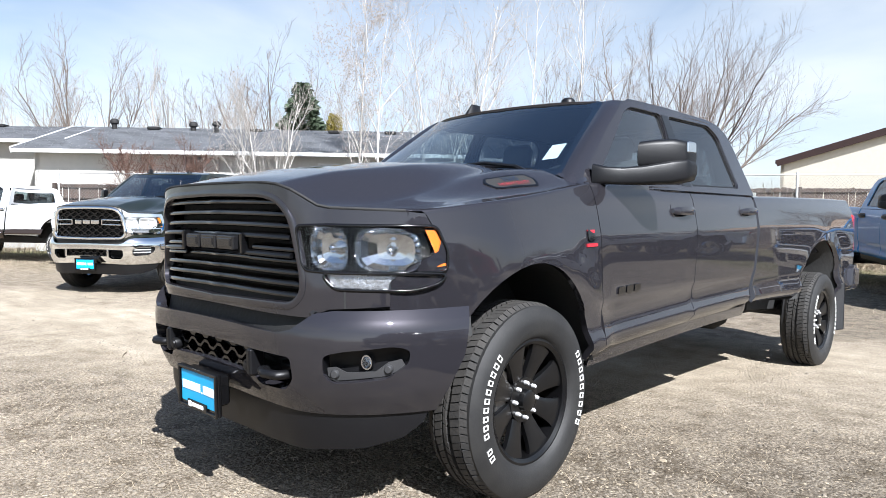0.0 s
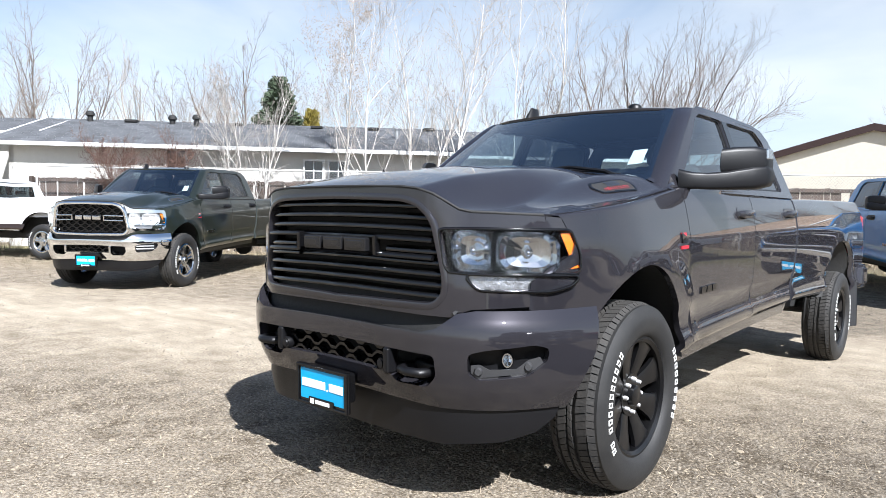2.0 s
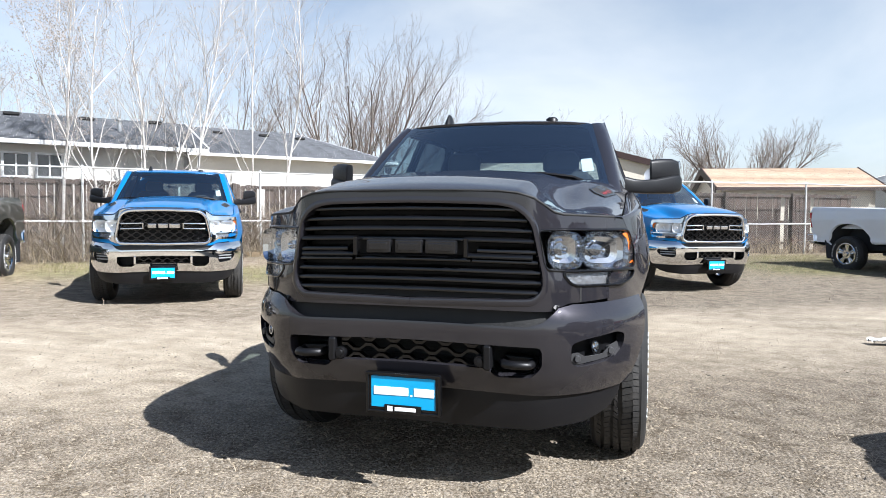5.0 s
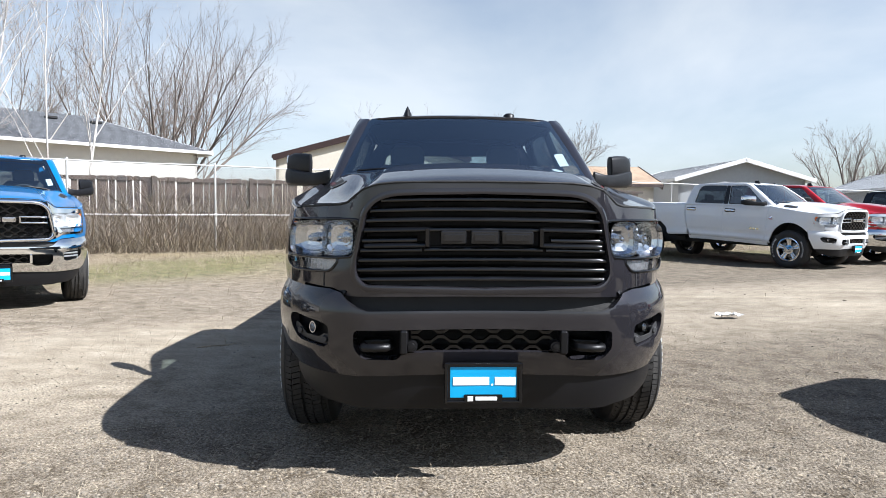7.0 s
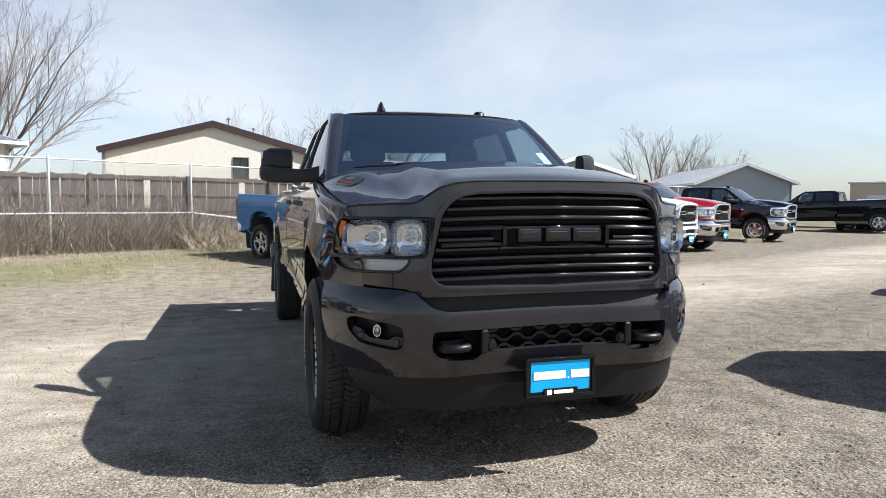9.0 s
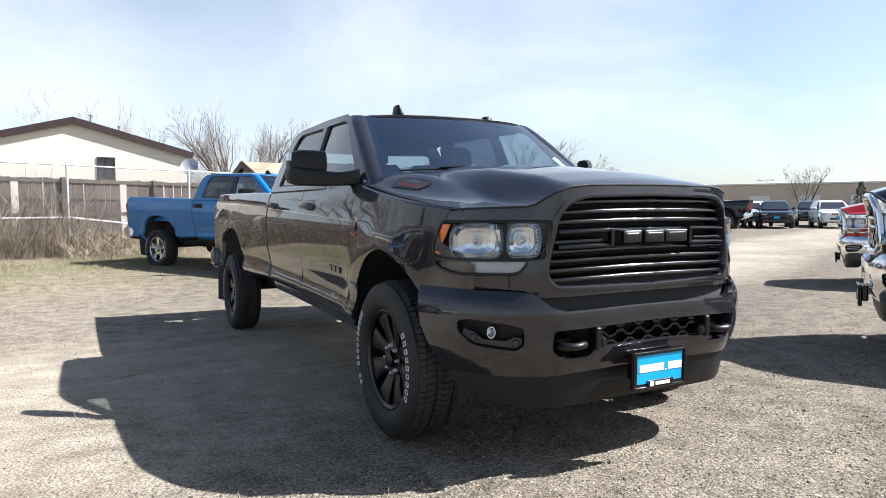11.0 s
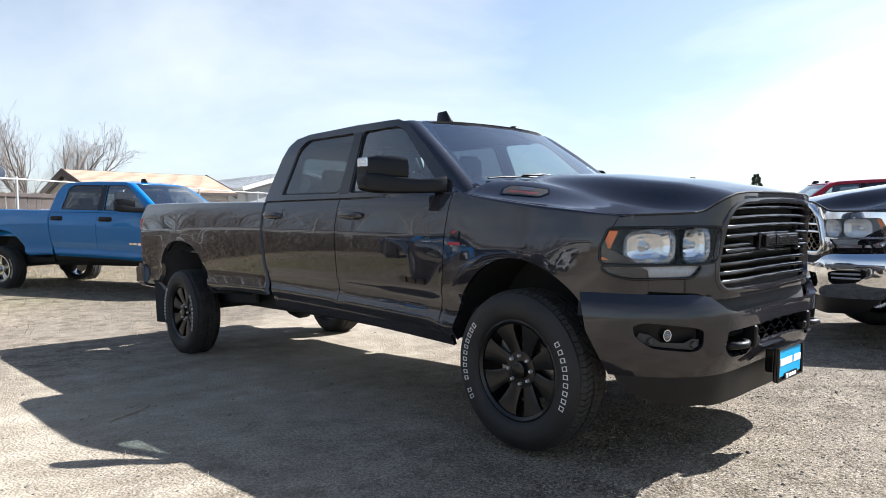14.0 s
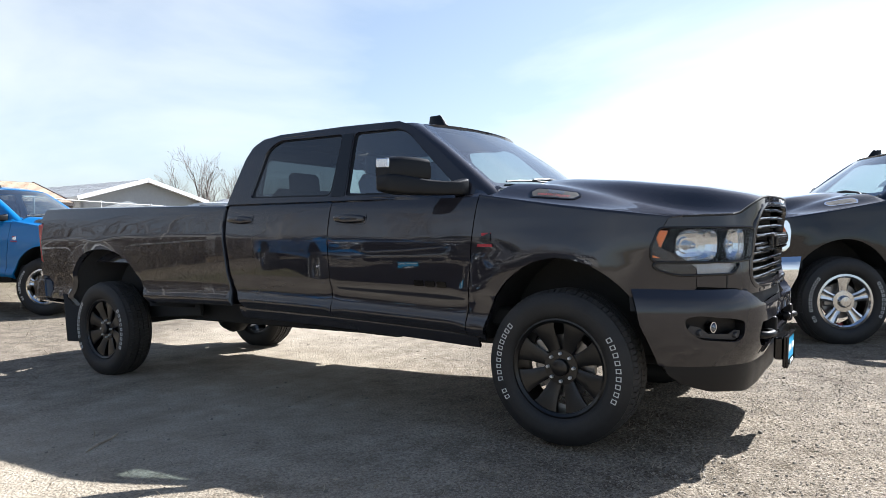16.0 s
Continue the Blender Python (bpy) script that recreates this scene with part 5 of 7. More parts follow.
def rounded_hood():
    def mk():
        half = [*[(x, fascia()(FP.u(x), z)[1] + 0.003) for x, z in ((0, 1.308), (0.2, 1.308), (0.33, 1.308), (0.40, 1.305), (0.45, 1.298), (0.49, 1.288), (0.53, 1.262), (0.562, 1.24), (0.60, 1.232), (0.65, 1.232), (0.70, 1.232), (0.75, 1.232), (0.795, 1.232))], (0.835, -0.4), (0.85, 0.0), (0.86, 0.43), (0.78, 0.36), (0.6, 0.28), (0.3, 0.225), (0, 0.21)]
        poly = half + [(-a, b) for a, b in half[-2:0:-1]]
        return sheet(hood, poly, step=0.028, lip=0.022, out=(0, 0, 1))
    return mk


def seal_mb(win):
    """The black rubber round a side window."""
    cx, cz = sum(p[0] for p in win) / len(win), sum(p[1] for p in win) / len(win)
    inner = [(cx + (a - cx) * 0.955, cz + (b - cz) * 0.95) for a, b in win]
    return sheet(lambda y, z: (glasshouse(y, z)[0] - 0.012, y, low(z)), [(cx + (a - cx) * 1.01, cz + (b - cz) * 1.01) for a, b in win], [inner], 0.08, 0.01)


def frit_mb():
    out = rounded(both([(0.0, 1.864), (0.605, 1.852), (0.65, 1.837), (0.775, 1.402), (0.0, 1.392)]), 0.03)
    inn = rounded(both([(0.0, 1.83), (0.57, 1.82), (0.615, 1.80), (0.735, 1.44), (0.0, 1.43)]), 0.03)
    return sheet(lambda x, z: (x, screen(x, z)[1] + 0.004, low(z)), out, [inn], 0.08, 0.0, out=(0, -1, 0))


def text_mb(words, size, place):
    """Raised lettering in the built-in font, each point put where place(a, b) says."""
    cu = bpy.data.curves.new("words", "FONT")
    cu.body, cu.size, cu.align_x = words, size, "CENTER"
    cu.resolution_u = 3
    ob = bpy.data.objects.new("words", cu)
    me = bpy.data.meshes.new_from_object(ob)
    vs = [place(v.co.x, v.co.y) for v in me.vertices]
    fs = [list(q.vertices) for q in me.polygons]
    bpy.data.objects.remove(ob)
    bpy.data.curves.remove(cu)
    bpy.data.meshes.remove(me)
    return MB().add(vs, fs)


def hood_badge_mb(k, s=1):
    """The framed badge on the hood's flank: frame, lower bar, upper blocks."""
    def f(y, v):
        y = 0.075 + (y - 0.0625) * 0.82
        xx = lerp([(-0.15, 0.655), (0.0, 0.715), (0.3, 0.79)], y) - 1.25 * v
        p = hood(xx, y)
        o = 0.003 + 0.003 * (k > 0)
        return (p[0] + o, p[1], p[2] + o)
    if k == 0:
        return sheet(f, rounded([(-0.10, 0.0), (-0.07, -0.034), (0.20, -0.034), (0.225, 0.0), (0.19, 0.032), (-0.065, 0.032)], 0.012), [rounded([(-0.084, 0.0), (-0.06, -0.026), (0.19, -0.026), (0.208, 0.0), (0.182, 0.025), (-0.057, 0.025)], 0.01)], step=0.02, lip=0.006, out=(1, 0, 1))
    if k == 3:
        return sheet(lambda y, v: tuple(Vector(f(y, v)) - Vector((0.003, 0, 0.003))), rounded([(-0.086, 0.0), (-0.06, -0.028), (0.19, -0.028), (0.21, 0.0), (0.182, 0.027), (-0.058, 0.027)], 0.01), step=0.02, lip=0.002, out=(1, 0, 1))
    if k == 1:
        return text_mb("HEAVY DUTY", 0.02, lambda a, b: f(0.062 + s * a * 1.6, -0.022 + b))
    return text_mb("3500", 0.032, lambda a, b: f(0.062 + s * a * 1.6, -0.002 + b))


def fog_mb(s):
    x = 0.725
    p = Vector(bumper()(BP.u(s * x), 0.725))
    m = Matrix.Translation(p + Vector((0, 0.05, 0))) @ Matrix.Diagonal((0.72, 0.9, 1.0, 1.0)) @ pose(0, 0, 0, 0, 0, -90 + s * 30)
    mb = MB().spin([(0.0, -0.03), (0.012, -0.026), (0.019, -0.005), (0.021, 0.004), (0.026, 0.004), (0.027, -0.02)][::-1], 20, m, 50)
    return mb


def fog_trim_mb(s):
    """The shelf under the fog lamp with its two round sensors."""
    shelf = [(0.646, 0.708), (0.672, 0.712), (0.70, 0.694), (0.772, 0.697), (0.80, 0.728), (0.828, 0.738), (0.836, 0.712), (0.80, 0.681), (0.668, 0.664), (0.646, 0.68)]
    mb = lamp_patch([(s * a, b) for a, b in shelf], bumper(), BP, 0.016)
    for x, z in ((0.668, 0.688), (0.80, 0.705)):
        p = Vector(bumper(0.014)(BP.u(s * x), z))
        mb.spin([(0.0, 0.008), (0.012, 0.008), (0.016, 0.003), (0.017, -0.02)][::-1], 12, Matrix.Translation(p) @ pose(0, 0, 0, 0, 0, -90 + s * 30), 50)
    return mb


def parked(x, y, turn, k=1.07):
    """The pose of a pickup by its front axle's place on the ground and its turn."""
    return Matrix.Translation((x, y, ground_z(x, y))) @ pose(0, 0, 0, 0, 0, turn) @ Matrix.Scale(k, 4)


# ---- the ground ----
def ground_z(x, y):
    near = math.exp(-((x / 5) ** 2 + ((y - 1.5) / 6) ** 2))
    z = near * (0.052 - 0.0204 * y)
    d = (y - 17.87 - 0.520 * x) / 1.12
    z += 0.09 * sstep(-9, -3.5, d) * (1 - sstep(4, 12, d)) + 0.05 * math.exp(-((d + 0.2) / 1.3) ** 2)
    z += 0.02 * noise.noise(Vector((x * 0.35, y * 0.35, 0))) + 0.007 * noise.noise(Vector((x * 2.1, y * 2.1, 3)))
    return z


def axis_steps(lo, hi):
    """Coordinates that stand close near the middle and far apart at the rim."""
    out, v = [0.0], 0.0
    while v < hi:
        v += 0.22 if v < 8 else 0.22 * (1 + (v - 8) * 0.12)
        out.append(v)
    neg_, v = [], 0.0
    while v > lo:
        v -= 0.22 if v > -8 else 0.22 * (1 + (-8 - v) * 0.12)
        neg_.append(v)
    return neg_[::-1] + out


def ground_material():
    m = bpy.data.materials.new("dry dirt and gravel")
    m.use_nodes = True
    n, l = m.node_tree.nodes, m.node_tree.links
    b = n["Principled BSDF"]
    b.inputs["Roughness"].default_value = 0.95
    b.inputs["Specular IOR Level"].default_value = 0.2
    tc = n.new("ShaderNodeTexCoord")

    def tex(scale, detail=5, rough=0.6):
        t = n.new("ShaderNodeTexNoise")
        t.inputs["Scale"].default_value, t.inputs["Detail"].default_value, t.inputs["Roughness"].default_value = scale, detail, rough
        l.new(tc.outputs["Object"], t.inputs["Vector"])
        return t.outputs["Fac"]

    def ramp(src, stops):
        r = n.new("ShaderNodeValToRGB")
        while len(r.color_ramp.elements) < len(stops):
            r.color_ramp.elements.new(0.5)
        for e, (p, c) in zip(r.color_ramp.elements, stops):
            e.position, e.color = p, (*c, 1)
        l.new(src, r.inputs[0])
        return r.outputs[0]

    def mix(f, a, c, mode="MIX"):
        x = n.new("ShaderNodeMix")
        x.data_type, x.blend_type = "RGBA", mode
        for i, v in ((0, f), (6, a), (7, c)):
            if isinstance(v, (int, float)):
                x.inputs[i].default_value = v
            elif isinstance(v, tuple):
                x.inputs[i].default_value = (*v, 1)
            else:
                l.new(v, x.inputs[i])
        return x.outputs[2]
    stones = n.new("ShaderNodeTexVoronoi")
    stones.inputs["Scale"].default_value = 62
    l.new(tc.outputs["Object"], stones.inputs["Vector"])
    stones2 = n.new("ShaderNodeTexVoronoi")
    stones2.inputs["Scale"].default_value = 70
    l.new(tc.outputs["Object"], stones2.inputs["Vector"])
    dirt = ramp(tex(0.6), [(0.3, (0.126, 0.106, 0.090)), (0.5, (0.194, 0.168, 0.145)), (0.7, (0.281, 0.250, 0.221))])
    grit = ramp(tex(38, 6, 0.75), [(0.3, (0.080, 0.066, 0.057)), (0.5, (0.202, 0.177, 0.153)), (0.72, (0.340, 0.316, 0.286))])
    base = mix(0.6, dirt, grit)
    peb = ramp(stones.outputs["Color"], [(0.0, (0.105, 0.092, 0.083)), (0.55, (0.223, 0.204, 0.186)), (1.0, (0.377, 0.368, 0.347))])
    pm = n.new("ShaderNodeMath")
    pm.operation = "LESS_THAN"
    pm.inputs[1].default_value = 0.33
    l.new(stones.outputs["Distance"], pm.inputs[0])
    pm2 = n.new("ShaderNodeMath")
    pm2.operation = "MULTIPLY"
    l.new(pm.outputs[0], pm2.inputs[0])
    l.new(ramp(tex(1.3, 4), [(0.42, (0, 0, 0)), (0.62, (1, 1, 1))]), pm2.inputs[1])
    base = mix(pm2.outputs[0], base, peb)
    fl = n.new("ShaderNodeTexVoronoi")
    fl.inputs["Scale"].default_value = 48
    fl.inputs["Randomness"].default_value = 1.0
    l.new(tc.outputs["Object"], fl.inputs["Vector"])
    sp = n.new("ShaderNodeSeparateColor")
    l.new(fl.outputs["Color"], sp.inputs[0])
    pick = n.new("ShaderNodeMath")
    pick.operation = "GREATER_THAN"
    pick.inputs[1].default_value = 0.78
    l.new(sp.outputs[0], pick.inputs[0])
    core = n.new("ShaderNodeMath")
    core.operation = "LESS_THAN"
    core.inputs[1].default_value = 0.3
    l.new(fl.outputs["Distance"], core.inputs[0])
    both_ = n.new("ShaderNodeMath")
    both_.operation = "MULTIPLY"
    l.new(pick.outputs[0], both_.inputs[0])
    l.new(core.outputs[0], both_.inputs[1])
    base = mix(both_.outputs[0], base, ramp(sp.outputs[1], [(0.0, (0.067, 0.055, 0.043)), (0.4, (0.250, 0.219, 0.176)), (1.0, (0.409, 0.378, 0.323))]))
    base = mix(0.5, base, ramp(tex(120, 3, 0.7), [(0.35, (0.057, 0.045, 0.033)), (0.5, (0.210, 0.179, 0.140)), (0.66, (0.447, 0.408, 0.345))]))
    straw = ramp(tex(9, 7, 0.8), [(0.35, (0.125, 0.104, 0.068)), (0.5, (0.238, 0.203, 0.140)), (0.7, (0.330, 0.294, 0.222))])
    green = ramp(tex(14, 6, 0.8), [(0.35, (0.06, 0.066, 0.028)), (0.55, (0.130, 0.137, 0.06)), (0.75, (0.25, 0.235, 0.14))])
    va = n.new("ShaderNodeAttribute")
    va.attribute_name = "cover"
    se = n.new("ShaderNodeSeparateColor")
    l.new(va.outputs["Color"], se.inputs[0])
    base = mix(se.outputs[0], base, straw)
    base = mix(se.outputs[1], base, green)
    base = mix(se.outputs[2], base, ramp(tex(2.2, 7, 0.7), [(0.3, (0.29, 0.255, 0.208)), (0.55, (0.38, 0.338, 0.28)), (0.75, (0.46, 0.417, 0.355))]))
    mp = n.new("ShaderNodeMapping")
    mp.inputs["Rotation"].default_value = (0, 0, -math.atan(0.450))
    mp.inputs["Scale"].default_value = (0.3, 3.2, 1.0)
    l.new(tc.outputs["Object"], mp.inputs["Vector"])
    tr = n.new("ShaderNodeTexNoise")
    tr.inputs["Scale"].default_value, tr.inputs["Detail"].default_value, tr.inputs["Roughness"].default_value = 1.1, 4, 0.6
    l.new(mp.outputs[0], tr.inputs["Vector"])
    base = mix(se.outputs[2], base, mix(1.0, base, ramp(tr.outputs["Fac"], [(0.38, (0.86, 0.855, 0.845)), (0.52, (1.0, 1.0, 1.0)), (0.64, (1.1, 1.1, 1.1))]), "MULTIPLY"))
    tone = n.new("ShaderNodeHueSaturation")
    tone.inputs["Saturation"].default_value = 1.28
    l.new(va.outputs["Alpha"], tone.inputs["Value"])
    fm = n.new("ShaderNodeMath")
    fm.operation = "MULTIPLY_ADD"
    fm.inputs[1].default_value, fm.inputs[2].default_value = -0.8, 1.0
    l.new(se.outputs[2], fm.inputs[0])
    base = mix(fm.outputs[0], base, ramp(tex(4.5, 7, 0.72), [(0.36, (0.62, 0.60, 0.57)), (0.5, (1.0, 1.0, 1.0)), (0.64, (1.3, 1.3, 1.28))]), "MULTIPLY")
    base = mix(fm.outputs[0], base, ramp(tex(55, 2, 0.6), [(0.38, (0.66, 0.64, 0.6)), (0.5, (1.0, 1.0, 1.0)), (0.62, (1.3, 1.3, 1.28))]), "MULTIPLY")
    l.new(base, tone.inputs["Color"])
    l.new(tone.outputs[0], b.inputs["Base Color"])
    bu = n.new("ShaderNodeBump")
    bu.inputs["Strength"].default_value, bu.inputs["Distance"].default_value = 0.9, 0.01
    hs = n.new("ShaderNodeMath")
    hs.operation = "ADD"
    l.new(tex(30, 8, 0.7), hs.inputs[0])
    iv = n.new("ShaderNodeMath")
    iv.operation = "MULTIPLY"
    iv.inputs[1].default_value = -0.8
    l.new(stones.outputs["Distance"], iv.inputs[0])
    l.new(iv.outputs[0], hs.inputs[1])
    l.new(hs.outputs[0], bu.inputs["Height"])
    l.new(bu.outputs[0], b.inputs["Normal"])
    return m


def lane(x, y):
    """How far a place lies within the bare wheel lane that runs behind the trucks' row."""
    c = 0.450 * x + 3.35 + 0.6 * noise.noise(Vector((x * 0.15, 0, 0)))
    d = (y - c) / 1.1
    return max(0, 1 - (abs(d) / 2.3) ** 3)


xs_, ys_ = axis_steps(-900, 900), axis_steps(-900, 900)
gv = [(x, y, ground_z(x, y)) for y in ys_ for x in xs_]
nx = len(xs_)
gf = [(j * nx + i, j * nx + i + 1, (j + 1) * nx + i + 1, (j + 1) * nx + i) for j in range(len(ys_) - 1) for i in range(nx - 1)]
gme = bpy.data.meshes.new("ground")
gme.from_pydata(gv, [], gf)
gme.polygons.foreach_set("use_smooth", [True] * len(gf))
cov = gme.color_attributes.new("cover", "FLOAT_COLOR", "POINT")
vals = []
for x, y, z in gv:
    d = (y - 17.87 - 0.520 * x) / 1.12
    ln = lane(x, y) * (0.75 + 0.5 * noise.noise(Vector((x * 0.5, y * 0.5, 9))))
    st = sstep(-9, -3, d) * 0.8 * (0.7 + noise.noise(Vector((x * 0.4, y * 0.4, 5))))
    gr = sstep(-7.5, -4.5, d) * max(0, 0.3 + 1.6 * noise.noise(Vector((x * 0.28, y * 0.28, 1)))) * (1 - sstep(-1.2, -0.5, d))
    if y < -1 - 0.2 * x:
        st = max(st, 0.0)
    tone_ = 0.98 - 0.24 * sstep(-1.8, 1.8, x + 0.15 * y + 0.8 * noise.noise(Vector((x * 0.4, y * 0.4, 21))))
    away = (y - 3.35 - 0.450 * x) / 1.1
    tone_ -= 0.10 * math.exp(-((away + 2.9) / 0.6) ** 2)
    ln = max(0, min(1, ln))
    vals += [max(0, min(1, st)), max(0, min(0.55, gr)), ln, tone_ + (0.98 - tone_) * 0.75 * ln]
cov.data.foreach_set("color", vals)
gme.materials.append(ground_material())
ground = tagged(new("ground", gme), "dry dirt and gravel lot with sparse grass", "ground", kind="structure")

# ---- the trucks ----
subject = pickup(pose(0, 0.001, 0.055, -1.167), label="dark grey crew-cab pickup with black wheels on dry gravel", colour=GREY, style="black", roof_lamps=(0.36,), group="pickups on the lot")
G2 = "pickups on the lot"
pickup(parked(-9.04, 2.30, 32.6), "dark olive pickup with chrome bumper by the fence", GREEN, "chrome", group=G2)
pickup(parked(-5.85, 5.22, 32.2), "bright blue pickup with chrome bumper facing the lane", BLUE, "chrome", group=G2)
pickup(parked(1.87, 9.78, 29.3), "bright blue pickup with cab roof lamps by the fence", BLUE, "chrome", short=True, roof_lamps=(-0.55, -0.28, 0.0, 0.28, 0.55), group=G2)
pickup(parked(4.30, -0.55, -147.5, 1.06), "black pickup with chrome bumper and polished wheels", BLACKP, "chrome", group=G2)
pickup(parked(9.3, 2.9, -147.0, 0.96), "red pickup with chrome bumper parked behind a black one", RED, "chrome", group=G2)
pickup(parked(9.07, 12.05, 32.1), "white pickup with polished wheels beside a red one", WHITE, "white", short=True, group=G2)
pickup(parked(11.18, 13.38, 32.0), "red pickup with chrome bumper between white and black ones", RED, "chrome", group=G2)
pickup(parked(17.22, 17.19, 31.7), "black pickup with chrome grille in a row", BLACKP, "chrome", group=G2)
pickup(parked(26.72, 26.40, -147.8), "black pickup with chrome rear bumper seen from behind", BLACKP, "chrome", group=G2)
pickup(parked(33.19, 27.75, 22.6), "dark grey pickup at the end of the far row", GREY, "chrome", group=G2)
pickup(parked(-19.07, 1.86, -62.3, 0.98), "white pickup with dark brown lower panels", WHITE, "white", lower=BROWN, group=G2)

# ---- materials of fence and houses ----
WOOD = mat("weathered fence board", (0.088, 0.058, 0.043), 0.85, var=0.4, vscale=3, color2=(0.040, 0.034, 0.031), bump=0.3, bscale=30, rand=0.5)
SHINGLE = mat("grey roof shingle", (0.11, 0.115, 0.125), 0.9, var=0.3, vscale=2, bump=0.3, bscale=40, rand=0.15)
WALLGREY = mat("grey painted siding", (0.40, 0.385, 0.36), 0.7, var=0.08)
WALLPALE = mat("off-white painted siding", (0.58, 0.56, 0.52), 0.7, var=0.07)
WALLWHITE = mat("white painted siding", (0.66, 0.65, 0.63), 0.7, var=0.05)
WALLTAN = mat("cream painted siding", (0.62, 0.57, 0.48), 0.75, var=0.08)
TRIMBROWN = mat("dark brown trim", (0.030, 0.013, 0.011), 0.6, var=0.15)
TRIMWHITE = mat("white trim", (0.72, 0.72, 0.72), 0.6)


def fence_pt(x, d=0.0):
    """A place on the fence line, d metres behind it."""
    if x < -9:
        return Vector((x - 0.70 * d, 13.19 + 0.979 * (x + 9) + 0.714 * d, 0))
    return Vector((x - 0.462 * d, 17.87 + 0.520 * x + 0.887 * d, 0))


def fence_turn(x):
    """The fence line's angle: it bends where it passes the houses."""
    return 44.4 if x < -9 else FENCE_ANGLE


# ---- the fences ----
LINK = mat("galvanised wire", (0.27, 0.265, 0.26), 0.5, 0.5)
PIPE = mat("galvanised pipe", (0.55, 0.55, 0.54), 0.5, 0.4, var=0.15)
STRAW = mat("dry stems", (0.36, 0.30, 0.21), 0.9, var=0.3, vscale=2, color2=(0.25, 0.2, 0.15), rand=0.35)
VINE = mat("bare vine stems", (0.29, 0.24, 0.19), 0.9, var=0.3, vscale=2, rand=0.3)
FENCE_ANGLE = math.degrees(math.atan2(0.520, 1))
FX0, FX1 = -18.36, 34.0


def on_ground(x, y):
    return Vector((x, y, ground_z(x, y)))


def chain_fence():
    t = thing("chain_link_fence", Matrix(), "tall galvanised chain-link fence with a white mid rail", "fence")
    h = 2.33
    k = 0
    x = FX0
    posts = []
    while x < FX1:
        p = fence_pt(x)
        p.z = ground_z(p.x, p.y)
        posts.append(p)
        x += 3.12
    for p in posts:
        part("post", lambda: MB().tube([(0, 0, -0.1), (0, 0, 2.36)], 0.03, 10).spin([(0.0, 0.05), (0.025, 0.04), (0.036, 0.0)][::-1], 10, Matrix.Translation((0, 0, 2.35)) @ pose(0, 0, 0, 0, -90, 0)), PIPE, t, key="fpost").matrix_basis = Matrix.Translation(p)
        part("clamp", lambda: MB().box(0, -0.035, 1.0, 0.13, 0.05, 0.06, 0.01), PIPE, t, key="fclamp").matrix_basis = Matrix.Translation(p) @ pose(0, 0, 0, 0, 0, fence_turn(p.x))
    for a, b in zip(posts, posts[1:]):
        up = Vector((0, 0, 1))
        part("top_rail", MB().tube([a + up * h, (a + b) / 2 + up * (h - 0.012), b + up * h], 0.02, 8), PIPE, t, key="rail%d" % k)
        sag = random.uniform(-0.03, 0.02) - (0.2 if -5 < a.x < -1.5 else 0)
        part("mid_rail", MB().tube([a + up + Vector((0.02, -0.05, 0)), (a + b) / 2 + up * (1 + sag) + Vector((0.02, -0.05, 0)), b + up + Vector((0.02, -0.05, 0))], 0.017, 8), TRIMWHITE, t, key="mrail%d" % k)
        k += 1
    vs, fs = [], []
    wires = []
    for xa, xb in ((FX0, -9.001), (-9, FX1)):
        base, end = fence_pt(xa), fence_pt(xb)
        length = (end - base).length
        wires += [(base, (end - base).normalized(), length, sg, -h + 0.085 * i) for i in range(int((length + h) / 0.085)) for sg in (1, -1)]
    for base, d, length, sg, s in wires:
        nn = Vector((-d.y, d.x, 0))
        a, b = max(0, s), min(length, s + h)
        za, zb = [0.06 + (h - 0.06) * ((v - s) / h if sg > 0 else 1 - (v - s) / h) for v in (a, b)]
        p, q = base + d * a, base + d * b
        p, q = Vector((p.x, p.y, za + ground_z(p.x, p.y) * 0.6)), Vector((q.x, q.y, zb + ground_z(q.x, q.y) * 0.6))
        o = len(vs)
        w = 0.0026
        for c in (p, q):
            vs += [c + nn * w * sg, c + Vector((0, 0, w * 1.3)) - nn * w * sg, c - Vector((0, 0, w * 1.3)) - nn * w * sg]
        fs += [[o, o + 1, o + 4, o + 3], [o + 1, o + 2, o + 5, o + 4], [o + 2, o, o + 3, o + 5]]
    me = bpy.data.meshes.new("wire_mesh")
    me.from_pydata(vs, [], fs)
    me.materials.append(LINK)
    ob = tagged(new("wire_mesh", me), "diamond wire mesh", kind="stuff")
    ob.parent = t


def board_mb(w, h, k):
    """A dog-eared fence board with a worn top."""
    rnd = random.Random(k)
    e = 0.03
    c = [(-w / 2, 0), (w / 2, 0), (w / 2, h - e * rnd.uniform(0.4, 1.3)), (w / 2 - e, h), (-w / 2 + e, h - rnd.uniform(0, 0.02)), (-w / 2, h - e * rnd.uniform(0.4, 1.3))]
    vs = [Vector((a, y + 0.006 * rnd.uniform(-1, 1), b)) for y in (0, 0.018) for a, b in c]
    n = len(c)
    return MB().add(vs, [list(range(n)), list(range(n, 2 * n))[::-1]] + [[(i + 1) % n, i, i + n, (i + 1) % n + n] for i in range(n)], None, 20)


